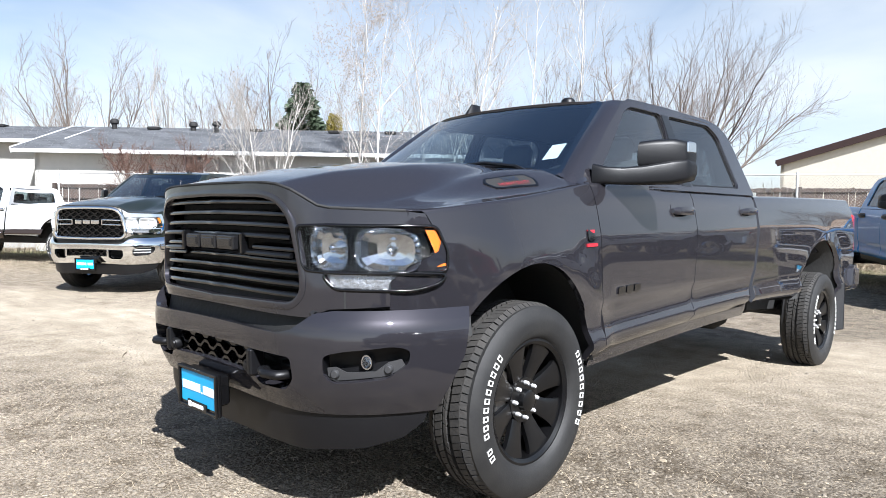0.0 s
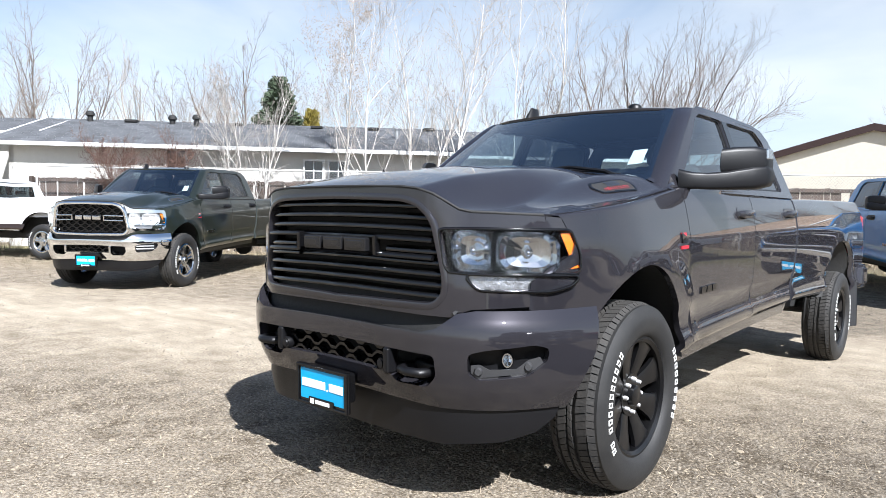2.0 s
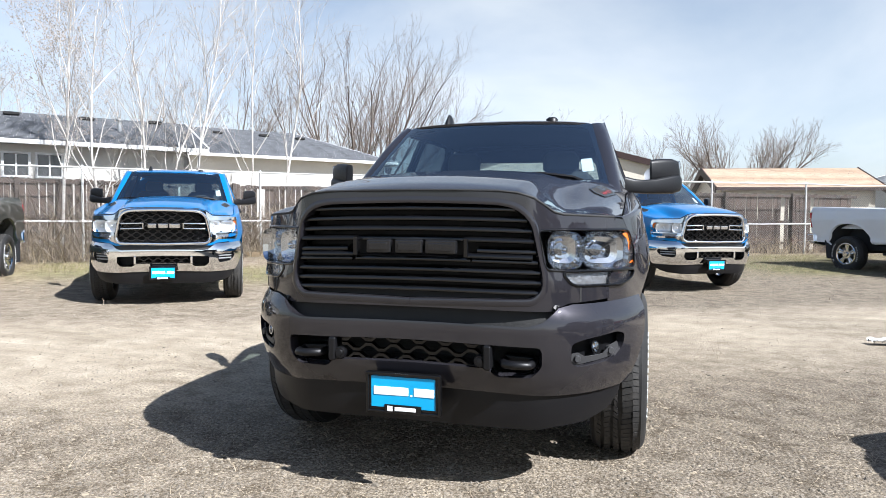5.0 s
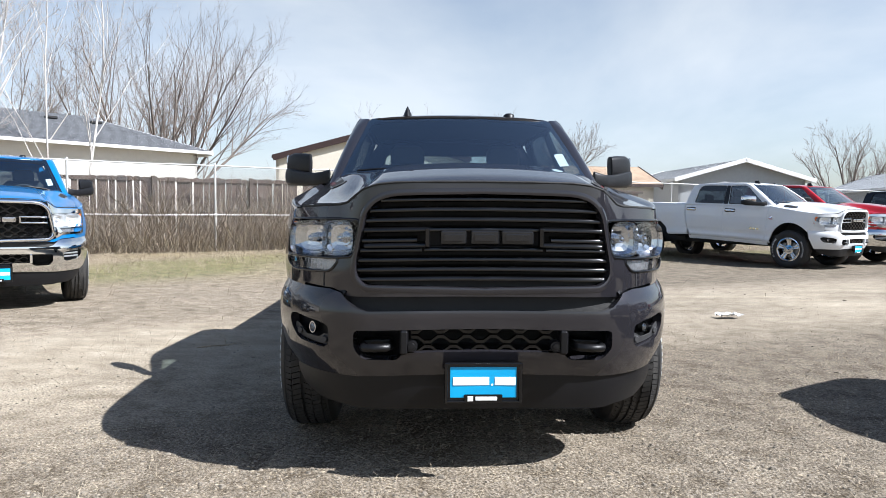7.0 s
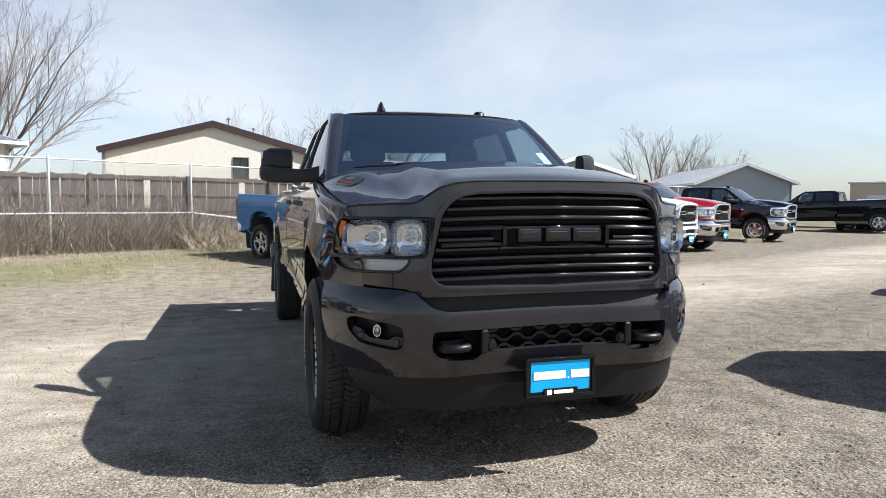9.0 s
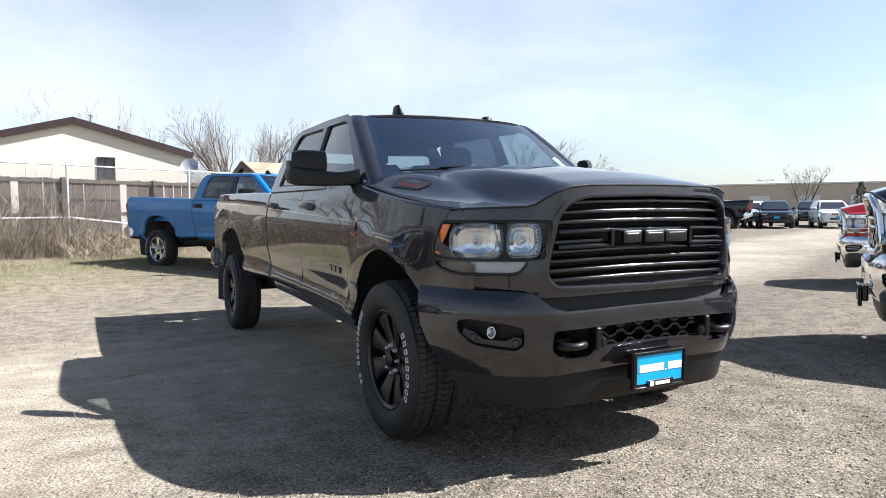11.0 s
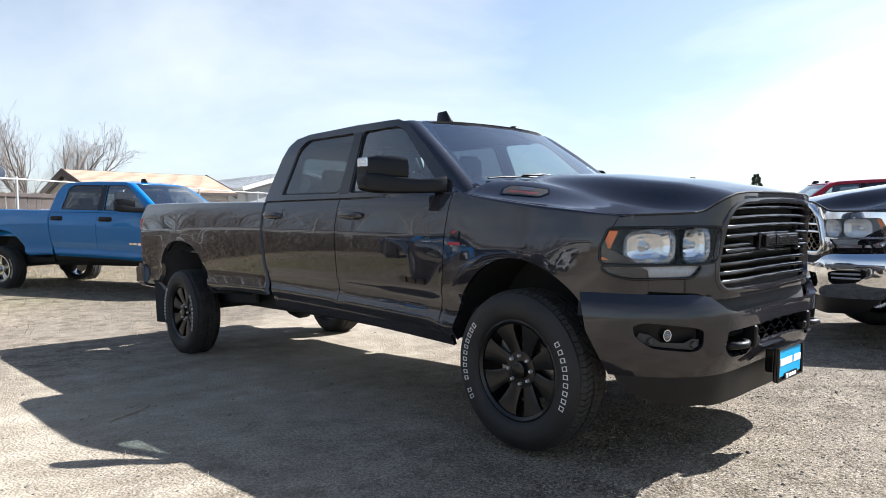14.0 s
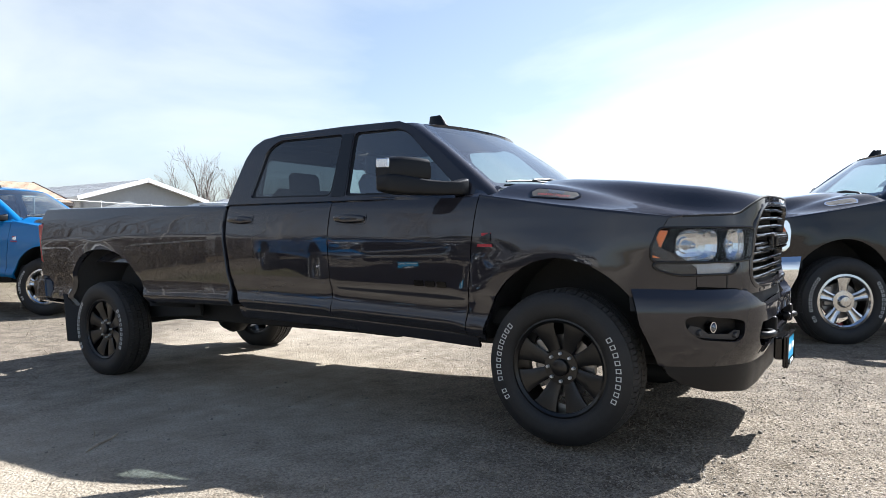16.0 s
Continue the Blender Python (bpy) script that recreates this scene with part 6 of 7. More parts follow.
def wood_fence():
    t = thing("wooden_fence", Matrix(), "weathered brown dog-eared board fence behind the chain-link", "fence")
    first, left = -18.7, 9.7 * 1.399

    def spot(s):
        x = first + s / 1.399 if s < left else -9 + (s - left) / 1.127
        p = fence_pt(x, 0.7)
        return p + Vector((0, 0, ground_z(p.x, p.y) * 0.7)), fence_turn(x)
    for j in range(13):
        p, a = spot(j * 2.6)
        part("post", lambda: MB().box(0, -0.06, 1.05, 0.1, 0.1, 2.1, 0.008), WOOD, t, key="wpost").matrix_basis = Matrix.Translation(p) @ pose(0, 0, 0, 0, 0, a)
        p, a = spot(j * 2.6 + 1.3)
        for z in (0.4, 1.12, 2.0):
            part("rail", lambda: MB().box(0, -0.025, 0, 2.58, 0.045, 0.1, 0.006), WOOD, t, key="wrail").matrix_basis = Matrix.Translation(p + Vector((0, 0, z))) @ pose(0, 0, 0, 0, random.uniform(-0.4, 0.4), a)
    for k in range(226):
        p, a = spot(k * 0.149)
        if random.random() > 0.03:
            part("board", lambda v=k % 7: board_mb(0.14, 2.08, v), WOOD, t, key="board%d" % (k % 7)).matrix_basis = Matrix.Translation(p + Vector((0, 0, random.uniform(-0.03, 0.02)))) @ pose(0, 0, 0, 0, random.gauss(0, 0.5), a + random.gauss(0, 1.2))


def stems(name, label, count, place, h, material, lean=0.35, thick=0.004, curl=0.5, seed=1):
    """Many thin bent stems in one mesh."""
    rnd = random.Random(seed)
    vs, fs = [], []
    for _ in range(count):
        p = place(rnd)
        a = rnd.uniform(0, 6.283)
        hh = h * rnd.uniform(0.35, 1.1)
        dx, dy = lean * rnd.gauss(0, 1), lean * rnd.gauss(0, 1)
        bx, by = curl * rnd.gauss(0, 0.5), curl * rnd.gauss(0, 0.5)
        w = thick * rnd.uniform(0.6, 1.5)
        o = len(vs)
        n = 5
        for i in range(n):
            t = i / (n - 1)
            c = p + Vector((dx * t * hh + bx * t * t * hh, dy * t * hh + by * t * t * hh, hh * (t - 0.25 * abs(bx) * t * t)))
            r = w * (1 - 0.75 * t)
            for q in range(3):
                vs.append(c + Vector((r * math.cos(a + q * 2.094), r * math.sin(a + q * 2.094), 0)))
        for i in range(n - 1):
            for q in range(3):
                fs.append([o + i * 3 + q, o + i * 3 + (q + 1) % 3, o + i * 3 + 3 + (q + 1) % 3, o + i * 3 + 3 + q])
    me = bpy.data.meshes.new(name)
    me.from_pydata(vs, [], fs)
    me.materials.append(material)
    return tagged(new(name, me), label, name.replace("_", " "), kind="stuff")


def along_fence(x0, x1, d0, d1):
    def f(rnd):
        p = fence_pt(rnd.uniform(x0, x1), rnd.uniform(d0, d1))
        return on_ground(p.x, p.y)
    return f


# ---- houses ----
def shingles(L, S, tab=0.32, course=0.17, seed=0, cut=0.0, cut0=0.0):
    """Overlapping shingle courses on a slope of length L and width S, in its own plane."""
    rnd = random.Random(seed)
    vs, fs = [], []
    n = int(S / course) + 1
    for r in range(n):
        y0 = r * course
        y1 = min(S, y0 + course * 1.15)
        x = -rnd.uniform(0, tab)
        while x < L:
            w = tab * rnd.uniform(0.75, 1.5)
            a, b = max(cut0 * y1, x), min(L - cut * y1, x + w - 0.008)
            if b > a:
                o = len(vs)
                z = 0.016 + rnd.uniform(0, 0.006)
                vs += [(a, y0, z), (b, y0, z), (b, y1, 0.004), (a, y1, 0.004), (a, y0, 0), (b, y0, 0)]
                fs += [(o, o + 1, o + 2, o + 3), (o + 4, o + 5, o + 1, o)]
            x += w
    return vs, fs


def house(name, m, L, D, eave, ridge, wall, roofm, trim, label, over=0.45, windows=(), vents=(), end_windows=(), hip=0.0, seed=0):
    """A house with its ridge along local x; its front wall stands at y = 0, its ends at x = 0 and L."""
    t = thing(name, m, label, "house")
    mid = D / 2
    slope = math.hypot(mid + over, ridge - eave)

    def wall_panel(nm, outline, frame, mtl, holes=()):
        mb = sheet(lambda u, v: tuple(frame @ Vector((u, 0, v))), outline, holes, 1.2, 0.15, out=tuple(frame.to_3x3() @ Vector((0, -1, 0))))
        return part(nm, mb, mtl, t, key="%s%d%s%d" % (name, seed, nm, len(CACHE)))
    rise = (ridge - eave) * over / (mid + over)
    wt = eave + rise
    holes = [[(x, z), (x + w, z), (x + w, z + hh), (x, z + hh)] for x, z, w, hh in windows]
    wall_panel("wall", [(0, -0.2), (L, -0.2), (L, wt), (0, wt)], Matrix(), wall, holes)
    gab = [(0, -0.2), (D, -0.2), (D, wt), (mid, ridge - 0.02), (0, wt)]
    wall_panel("end_wall", [(D - a, b) for a, b in gab], Matrix.Translation((0, D, 0)) @ pose(0, 0, 0, 0, 0, -90), wall, [[(D - x - w, z), (D - x, z), (D - x, z + hh), (D - x - w, z + hh)] for x, z, w, hh in end_windows])
    wall_panel("end_wall", gab if not hip else [(0, -0.2), (D, -0.2), (D, wt), (0, wt)], Matrix.Translation((L, 0, 0)) @ pose(0, 0, 0, 0, 0, 90), wall)
    wall_panel("back_wall", [(0, -0.2), (L, -0.2), (L, wt), (0, wt)], Matrix.Translation((L, D, 0)) @ pose(0, 0, 0, 0, 0, 180), wall)
    ang = math.degrees(math.atan2(ridge - eave, mid + over))
    for k in range(2):
        fr = Matrix.Translation((-over, -over, eave)) @ pose(0, 0, 0, ang) if k == 0 else Matrix.Translation((L + over, D + over, eave)) @ pose(0, 0, 0, 0, 0, 180) @ pose(0, 0, 0, ang)
        W = L + 2 * over
        c0, c1 = (0, hip) if k == 0 else (hip, 0)
        flat = [(0, 0), (W, 0), (W - c1 * slope, slope), (c0 * slope, slope)]
        slab = MB().add([(x, y, z) for z in (0.0, -0.1) for x, y in flat], [[0, 1, 2, 3], [7, 6, 5, 4], [0, 4, 5, 1], [1, 5, 6, 2], [2, 6, 7, 3], [3, 7, 4, 0]], None, 20)
        ro = part("roof", slab, TRIMWHITE if trim is not TRIMBROWN else trim, t, key="%s%droof%d" % (name, seed, k))
        ro.matrix_basis = fr
        vs, fs = shingles(W, slope, seed=seed + k, cut=c1, cut0=c0)
        me = bpy.data.meshes.new("shingles")
        me.from_pydata(vs, [], fs)
        me.materials.append(roofm)
        sh = tagged(new("shingles", me), "overlapping shingles", kind="stuff")
        sh.parent = ro
        sh.matrix_basis = Matrix.Translation((0, -0.03, 0.004))
        fa = part("fascia_board", MB().box((L + 2 * over) / 2, -0.02, -0.07, L + 2 * over, 0.04, 0.12, 0.006), trim, t, key="%s%dfas%d" % (name, seed, k))
        fa.matrix_basis = fr @ pose(0, 0, 0, -ang)
        for x in () if hip else (-0.02, L + 2 * over + 0.02):
            deep = 0.3 if trim is TRIMBROWN else 0.2
            bb = part("barge_board", MB().box(x, slope / 2, 0.04 - deep / 2, 0.05, slope + 0.03, deep, 0.006), trim, t, key="%s%dbar%d%.1f" % (name, seed, k, x))
            bb.matrix_basis = fr
        if k == 0:
            for x, y, hh, kind in vents:
                if kind == "turbine":
                    v = part("roof_vent", MB().tube([(0, 0, -0.1), (0, 0, hh * 0.45)], 0.09, 12).spin([(0.0, 0.2), (0.10, 0.18), (0.15, 0.10), (0.15, 0.03), (0.10, 0.0)][::-1], 14, Matrix.Translation((0, 0, hh * 0.4)) @ pose(0, 0, 0, 0, -90, 0)), UNDER, t, "black turbine vent", key="vent%.2f" % hh)
                elif kind == "pipe":
                    v = part("roof_vent", MB().tube([(0, 0, -0.1), (0, 0, hh)], 0.06, 10).tube([(0, 0, hh), (0, 0, hh + 0.05)], 0.11, 10), STEEL, t, "metal flue pipe", key="pipe%.2f" % hh)
                else:
                    v = part("roof_vent", MB().box(0, 0, 0.03, 0.42, 0.35, 0.10, 0.03), UNDER, t, "black flat vent", key="flat")
                v.matrix_basis = Matrix.Translation(fr @ Vector((x, y, 0.02)))
    if hip:
        run = hip * slope
        s2 = math.hypot(run, ridge - eave)
        fr = Matrix.Translation((L + over, -over, eave)) @ pose(0, 0, 0, 0, 0, 90) @ pose(0, 0, 0, math.degrees(math.atan2(ridge - eave, run)))
        W2 = D + 2 * over
        ro = part("roof", MB().add([(0, 0, 0), (W2, 0, 0), (W2 / 2, s2, 0), (0, 0, -0.1), (W2, 0, -0.1), (W2 / 2, s2, -0.1)], [[0, 1, 2], [5, 4, 3], [0, 3, 4, 1], [1, 4, 5, 2], [2, 5, 3, 0]], None, 20), TRIMWHITE, t, key="%s%dhip" % (name, seed))
        ro.matrix_basis = fr
        vs, fs = shingles(W2, s2, seed=seed + 7, cut=W2 / 2 / s2, cut0=W2 / 2 / s2)
        me = bpy.data.meshes.new("shingles")
        me.from_pydata(vs, [], fs)
        me.materials.append(roofm)
        sh = tagged(new("shingles", me), "overlapping shingles", kind="stuff")
        sh.parent = ro
        sh.matrix_basis = Matrix.Translation((0, -0.03, 0.004))
        part("fascia_board", MB().box(W2 / 2, -0.02, -0.07, W2, 0.04, 0.22, 0.006), trim, t, key="%s%dfash" % (name, seed)).matrix_basis = Matrix.Translation((L + over, -over, eave)) @ pose(0, 0, 0, 0, 0, 90)
    for i, (x, z, w, hh) in enumerate(list(windows) + [(-1, 0, 0, 0)] * len(end_windows)):
        fr = Matrix()
        if x == -1:
            x, z, w, hh = end_windows[i - len(windows)]
            fr = Matrix.Translation((0, D, 0)) @ pose(0, 0, 0, 0, 0, -90)
            x = D - x - w
        wi = part("window", MB().box(x + w / 2, -0.02, z - 0.03, w + 0.14, 0.09, 0.06, 0.008).box(x + w / 2, -0.02, z + hh + 0.03, w + 0.14, 0.07, 0.06, 0.008).box(x - 0.03, -0.02, z + hh / 2, 0.06, 0.07, hh, 0.008).box(x + w + 0.03, -0.02, z + hh / 2, 0.06, 0.07, hh, 0.008).box(x + w / 2, 0.0, z + hh / 2, 0.04, 0.04, hh, 0.005), trim, t, "painted window frame", key="%s%dwin%d" % (name, seed, i))
        wi.matrix_basis = fr
        part("pane", MB().box(x + w / 2, 0.04, z + hh / 2, w, 0.01, hh, 0.002), HGLASS, wi, "dark pane", key="%s%dpane%d" % (name, seed, i))
        for q in range(7):
            part("blind_slat", MB().box(0, 0, 0, w * 0.96, 0.03, 0.012, 0.003), WALLWHITE, wi, key="%s%dsl%d" % (name, seed, i)).matrix_basis = Matrix.Translation((x + w / 2, 0.07, z + hh * (0.5 + 0.07 * q)))
    return t


HGLASS = mat("house window glass", (0.03, 0.035, 0.04), 0.05, coat=0.5)
TANROOF = mat("tan roof shingle", (0.42, 0.31, 0.22), 0.9, var=0.2, vscale=2, rand=0.12)
PALEROOF = mat("pale grey roof shingle", (0.42, 0.43, 0.44), 0.9, var=0.15, vscale=2, rand=0.1)
BLUEGREY = mat("blue-grey siding", (0.34, 0.36, 0.38), 0.75, var=0.08)

E_ANG = 45.9
RA = [(1.6, 3.6, 0.4, "turbine"), (3.0, 3.6, 0.1, "flat"), (4.4, 3.5, 0.28, "turbine"), (5.3, 3.2, 0.5, "turbine"), (6.6, 3.5, 0.1, "flat"), (9.4, 3.4, 0.1, "flat"), (11.4, 3.4, 0.1, "flat"), (12.2, 1.9, 0.3, "pipe"), (13.4, 3.6, 0.1, "flat")]
house("ranch_house", Matrix.Translation((-21.17, 3.56, 0)) @ pose(0, 0, 0, 0, 0, E_ANG) @ Matrix.Translation((0.45, 0.45, 0)), 13.5, 6.7, 3.25, 4.40, WALLPALE, SHINGLE, TRIMWHITE, "long pale ranch house with a grey shingle roof", windows=[(8.85, 2.31, 0.55, 0.57), (9.62, 2.31, 0.55, 0.57), (4.65, 2.45, 0.55, 0.65)], vents=RA, seed=1)
house("house_wing", Matrix.Translation((-16.15, 17.75, 0)) @ pose(0, 0, 0, 0, 0, 44.7) @ Matrix.Translation((0.0, 0.45, 0)), 9.6, 7.6, 3.72, 5.2, WALLPALE, SHINGLE, TRIMWHITE, "lower pale house with a hipped shingle roof", vents=[(3.4, 3.4, 0.1, "flat"), (5.4, 3.4, 0.1, "flat"), (7.0, 3.2, 0.1, "flat")], hip=0.75, seed=3)
house("cream_house", Matrix.Translation((2.15, 31.8, 0)) @ pose(0, 0, 0, 0, 0, 93.2), 13.0, 9.9, 4.1, 5.5, WALLTAN, SHINGLE, TRIMBROWN, "cream house with dark brown barge boards", over=0.16, end_windows=[(3.35, 2.75, 0.62, 0.98)], windows=[(2.1, 2.7, 1.0, 1.05)], vents=[(0.7, 4.5, 0.4, "pipe"), (1.6, 3.2, 0.4, "pipe"), (4.5, 3.7, 0.1, "flat"), (6.6, 3.6, 0.1, "flat")], seed=5)
house("house_annex", Matrix.Translation((-21.17, 3.56, 0)) @ pose(0, 0, 0, 0, 0, E_ANG) @ Matrix.Translation((-8.2, 1.95, 0)), 8.6, 3.7, 3.70, 4.37, WALLGREY, SHINGLE, TRIMWHITE, "set-back end of a long grey house with shingle roof", vents=[(6.2, 2.2, 0.1, "flat")], seed=13)
house("shed", Matrix.Translation((4.63, 26.44, 0)) @ pose(0, 0, 0, 0, 0, 7.3), 5.9, 4.6, 2.6, 3.55, WALLTAN, TANROOF, TRIMBROWN, "low outbuilding with a tan shingle roof", over=0.3, seed=7)
house("grey_house", Matrix.Translation((19.03, 29.66, 0)) @ pose(0, 0, 0, 0, 0, 91.3), 10.0, 6.5, 3.0, 4.0, BLUEGREY, PALEROOF, TRIMWHITE, "blue-grey house with a pale shingle roof", over=0.35, seed=9)
house("far_grey_house", Matrix.Translation((31.55, 30.94, 0)) @ pose(0, 0, 0, 0, 0, 74.9), 12.0, 6.0, 2.8, 4.05, BLUEGREY, PALEROOF, TRIMWHITE, "far blue-grey house with a pale roof", over=0.35, vents=[(3, 3, 0.1, "flat"), (5, 3, 0.1, "flat")], seed=11)
chain_fence()
wood_fence()
stems("dry_brush", "tangle of bare grey vines on the fence", 2600, along_fence(-13.5, -2.2, -0.2, 0.5), 2.1, VINE, 0.45, 0.008, 1.0, 3)
stems("dry_brush", "dry straw-coloured weeds along the fence foot", 4500, along_fence(-24, 12, -0.45, 0.5), 0.7, STRAW, 0.45, 0.005, 0.8, 4)
stems("dry_brush", "pale tangled runners over the chain-link", 900, along_fence(-14, -1.2, -0.25, 0.1), 1.7, STRAW, 1.0, 0.007, 2.2, 6)
stems("dry_brush", "heap of dry cut branches by the fence", 700, along_fence(-3.2, -0.2, -1.3, 0.3), 0.9, STRAW, 0.9, 0.008, 1.2, 5)


# ---- trees ----
BIRCH = mat("white birch bark", (0.58, 0.56, 0.53), 0.8, var=0.5, vscale=3, color2=(0.3, 0.27, 0.24), bump=0.2, bscale=25)
TWIG = mat("brown twig bark", (0.2, 0.16, 0.135), 0.9, var=0.2)
PALETWIG = mat("pale twig bark", (0.36, 0.33, 0.3), 0.9, var=0.2)
BARK = mat("grey tree bark", (0.16, 0.13, 0.11), 0.9, var=0.3, bump=0.3, bscale=20)
REDTWIG = mat("red-brown twigs", (0.12, 0.066, 0.048), 0.9)
CATKIN = mat("brown catkins", (0.36, 0.31, 0.27), 0.9, rand=0.3)
NEEDLE = mat("dark conifer needles", (0.045, 0.065, 0.035), 0.9, rand=0.4)
YELLOWLEAF = mat("yellow-green foliage", (0.2, 0.16, 0.025), 0.9, rand=0.4)


class Limbs:
    def __init__(self):
        self.v, self.f = [], []

    def run(self, pts, rad, n):
        o = len(self.v)
        for i, p in enumerate(pts):
            t = (pts[min(i + 1, len(pts) - 1)] - pts[max(i - 1, 0)])
            t = t.normalized() if t.length > 1e-6 else Vector((0, 0, 1))
            s = t.cross(Vector((0, 0, 1)) if abs(t.z) < 0.9 else Vector((1, 0, 0))).normalized()
            u = s.cross(t)
            for j in range(n):
                a = 6.28318 * j / n
                self.v.append(p + (s * math.cos(a) + u * math.sin(a)) * rad[i])
        for i in range(len(pts) - 1):
            for j in range(n):
                self.f.append([o + i * n + j, o + i * n + (j + 1) % n, o + (i + 1) * n + (j + 1) % n, o + (i + 1) * n + j])

    def mesh(self, name, material, parent, label=""):
        me = bpy.data.meshes.new(name)
        me.from_pydata(self.v, [], self.f)
        me.polygons.foreach_set("use_smooth", [True] * len(self.f))
        me.materials.append(material)
        ob = new(name, me)
        ob.parent = parent
        if label:
            tagged(ob, label)
        return ob


def bare_tree(x, y, h, label, seed, stems_=1, spread=0.35, bark=BARK, twig=TWIG, trunk_r=0.12, rise=0.75, first=0.25, kids=(9, 7, 5), catkins=0, sub=0.5, fine=1.0, group="bare trees", fan=0.0):
    """A leafless tree: stems, limbs, branches and twigs, each thinner than the last."""
    rnd = random.Random(seed)
    t = thing("tree", Matrix.Translation((x, y, ground_z(x, y) - 0.05)), label, "tree", group)
    thick, thin, leaf = Limbs(), Limbs(), []

    def grow(p, d, length, r, level):
        n = 7 if level == 0 else 4
        pts, rad = [p.copy()], [r]
        q, dd = p.copy(), d.copy()
        for i in range(n):
            dd = (dd + Vector((rnd.gauss(0, 1), rnd.gauss(0, 1), rnd.gauss(0, 1))) * (0.06 if level == 0 else 0.13) + Vector((0, 0, 0.05 if level else 0.02))).normalized()
            q = q + dd * length / n
            pts.append(q.copy())
            rad.append(r * (1 - (i + 1) / n * 0.8))
        (thick if level < 2 else thin).run(pts, rad, (7, 5, 3, 3)[min(level, 3)])
        if level >= len(kids):
            if catkins and rnd.random() < catkins:
                leaf.append(q)
                leaf.append(pts[-2])
            return
        m = kids[level]
        for i in range(m):
            f = first + (1 - first) * (i + rnd.random() * 0.8) / m if level == 0 else 0.2 + 0.8 * (i + rnd.random()) / m
            f = min(f, 0.98)
            k = min(int(f * n), n - 1)
            at = pts[k].lerp(pts[k + 1], f * n - k)
            dr = (pts[k + 1] - pts[k]).normalized()
            a = rnd.uniform(0, 6.283)
            sd = dr.cross(Vector((math.cos(a), math.sin(a), 0.3))).normalized()
            ang = spread * rnd.uniform(0.7, 1.5) + (0.25 if level else 0)
            nd = (dr * math.cos(ang) + sd * math.sin(ang) + Vector((0, 0, rise * 0.25))).normalized()
            ln = length * (sub * (1.15 - 0.75 * f) + 0.12) * rnd.uniform(0.7, 1.2)
            grow(at, nd, ln, max(0.006 * fine, rad[k] * rnd.uniform(0.42, 0.6)), level + 1)
    for s in range(stems_):
        a = 6.283 * s / stems_ + rnd.random()
        lean = 0.05 if stems_ == 1 else (0.1 if bark is BIRCH else (fan or spread) * rnd.uniform(0.35, 0.9))
        grow(Vector((0.12 * math.cos(a) * (stems_ > 1), 0.12 * math.sin(a) * (stems_ > 1), 0)), Vector((lean * math.cos(a), lean * math.sin(a), 1)).normalized(), h * rnd.uniform(0.85, 1.0), trunk_r * rnd.uniform(0.8, 1.1), 0)
    thick.mesh("trunk", bark, t)
    thin.mesh("crown", twig, t, "fine leafless twigs")
    if leaf:
        vs, fs = [], []
        for p in leaf:
            for _ in range(4 if catkins > 0.5 else 2):
                c = p + Vector((rnd.gauss(0, 0.07), rnd.gauss(0, 0.07), rnd.gauss(0, 0.07)))
                a = Vector((rnd.gauss(0, 1), rnd.gauss(0, 1), rnd.gauss(0, 1))).normalized() * 0.028
                b = a.orthogonal().normalized() * 0.011
                o = len(vs)
                vs += [c - a, c + b, c + a, c - b, c + a.cross(b) * 25]
                fs += [(o, o + 1, o + 4), (o + 1, o + 2, o + 4), (o + 2, o + 3, o + 4), (o + 3, o, o + 4)]
        me = bpy.data.meshes.new("foliage")
        me.from_pydata(vs, [], fs)
        me.materials.append(CATKIN)
        ob = tagged(new("foliage", me), "small brown catkins", kind="stuff")
        ob.parent = t
    return t


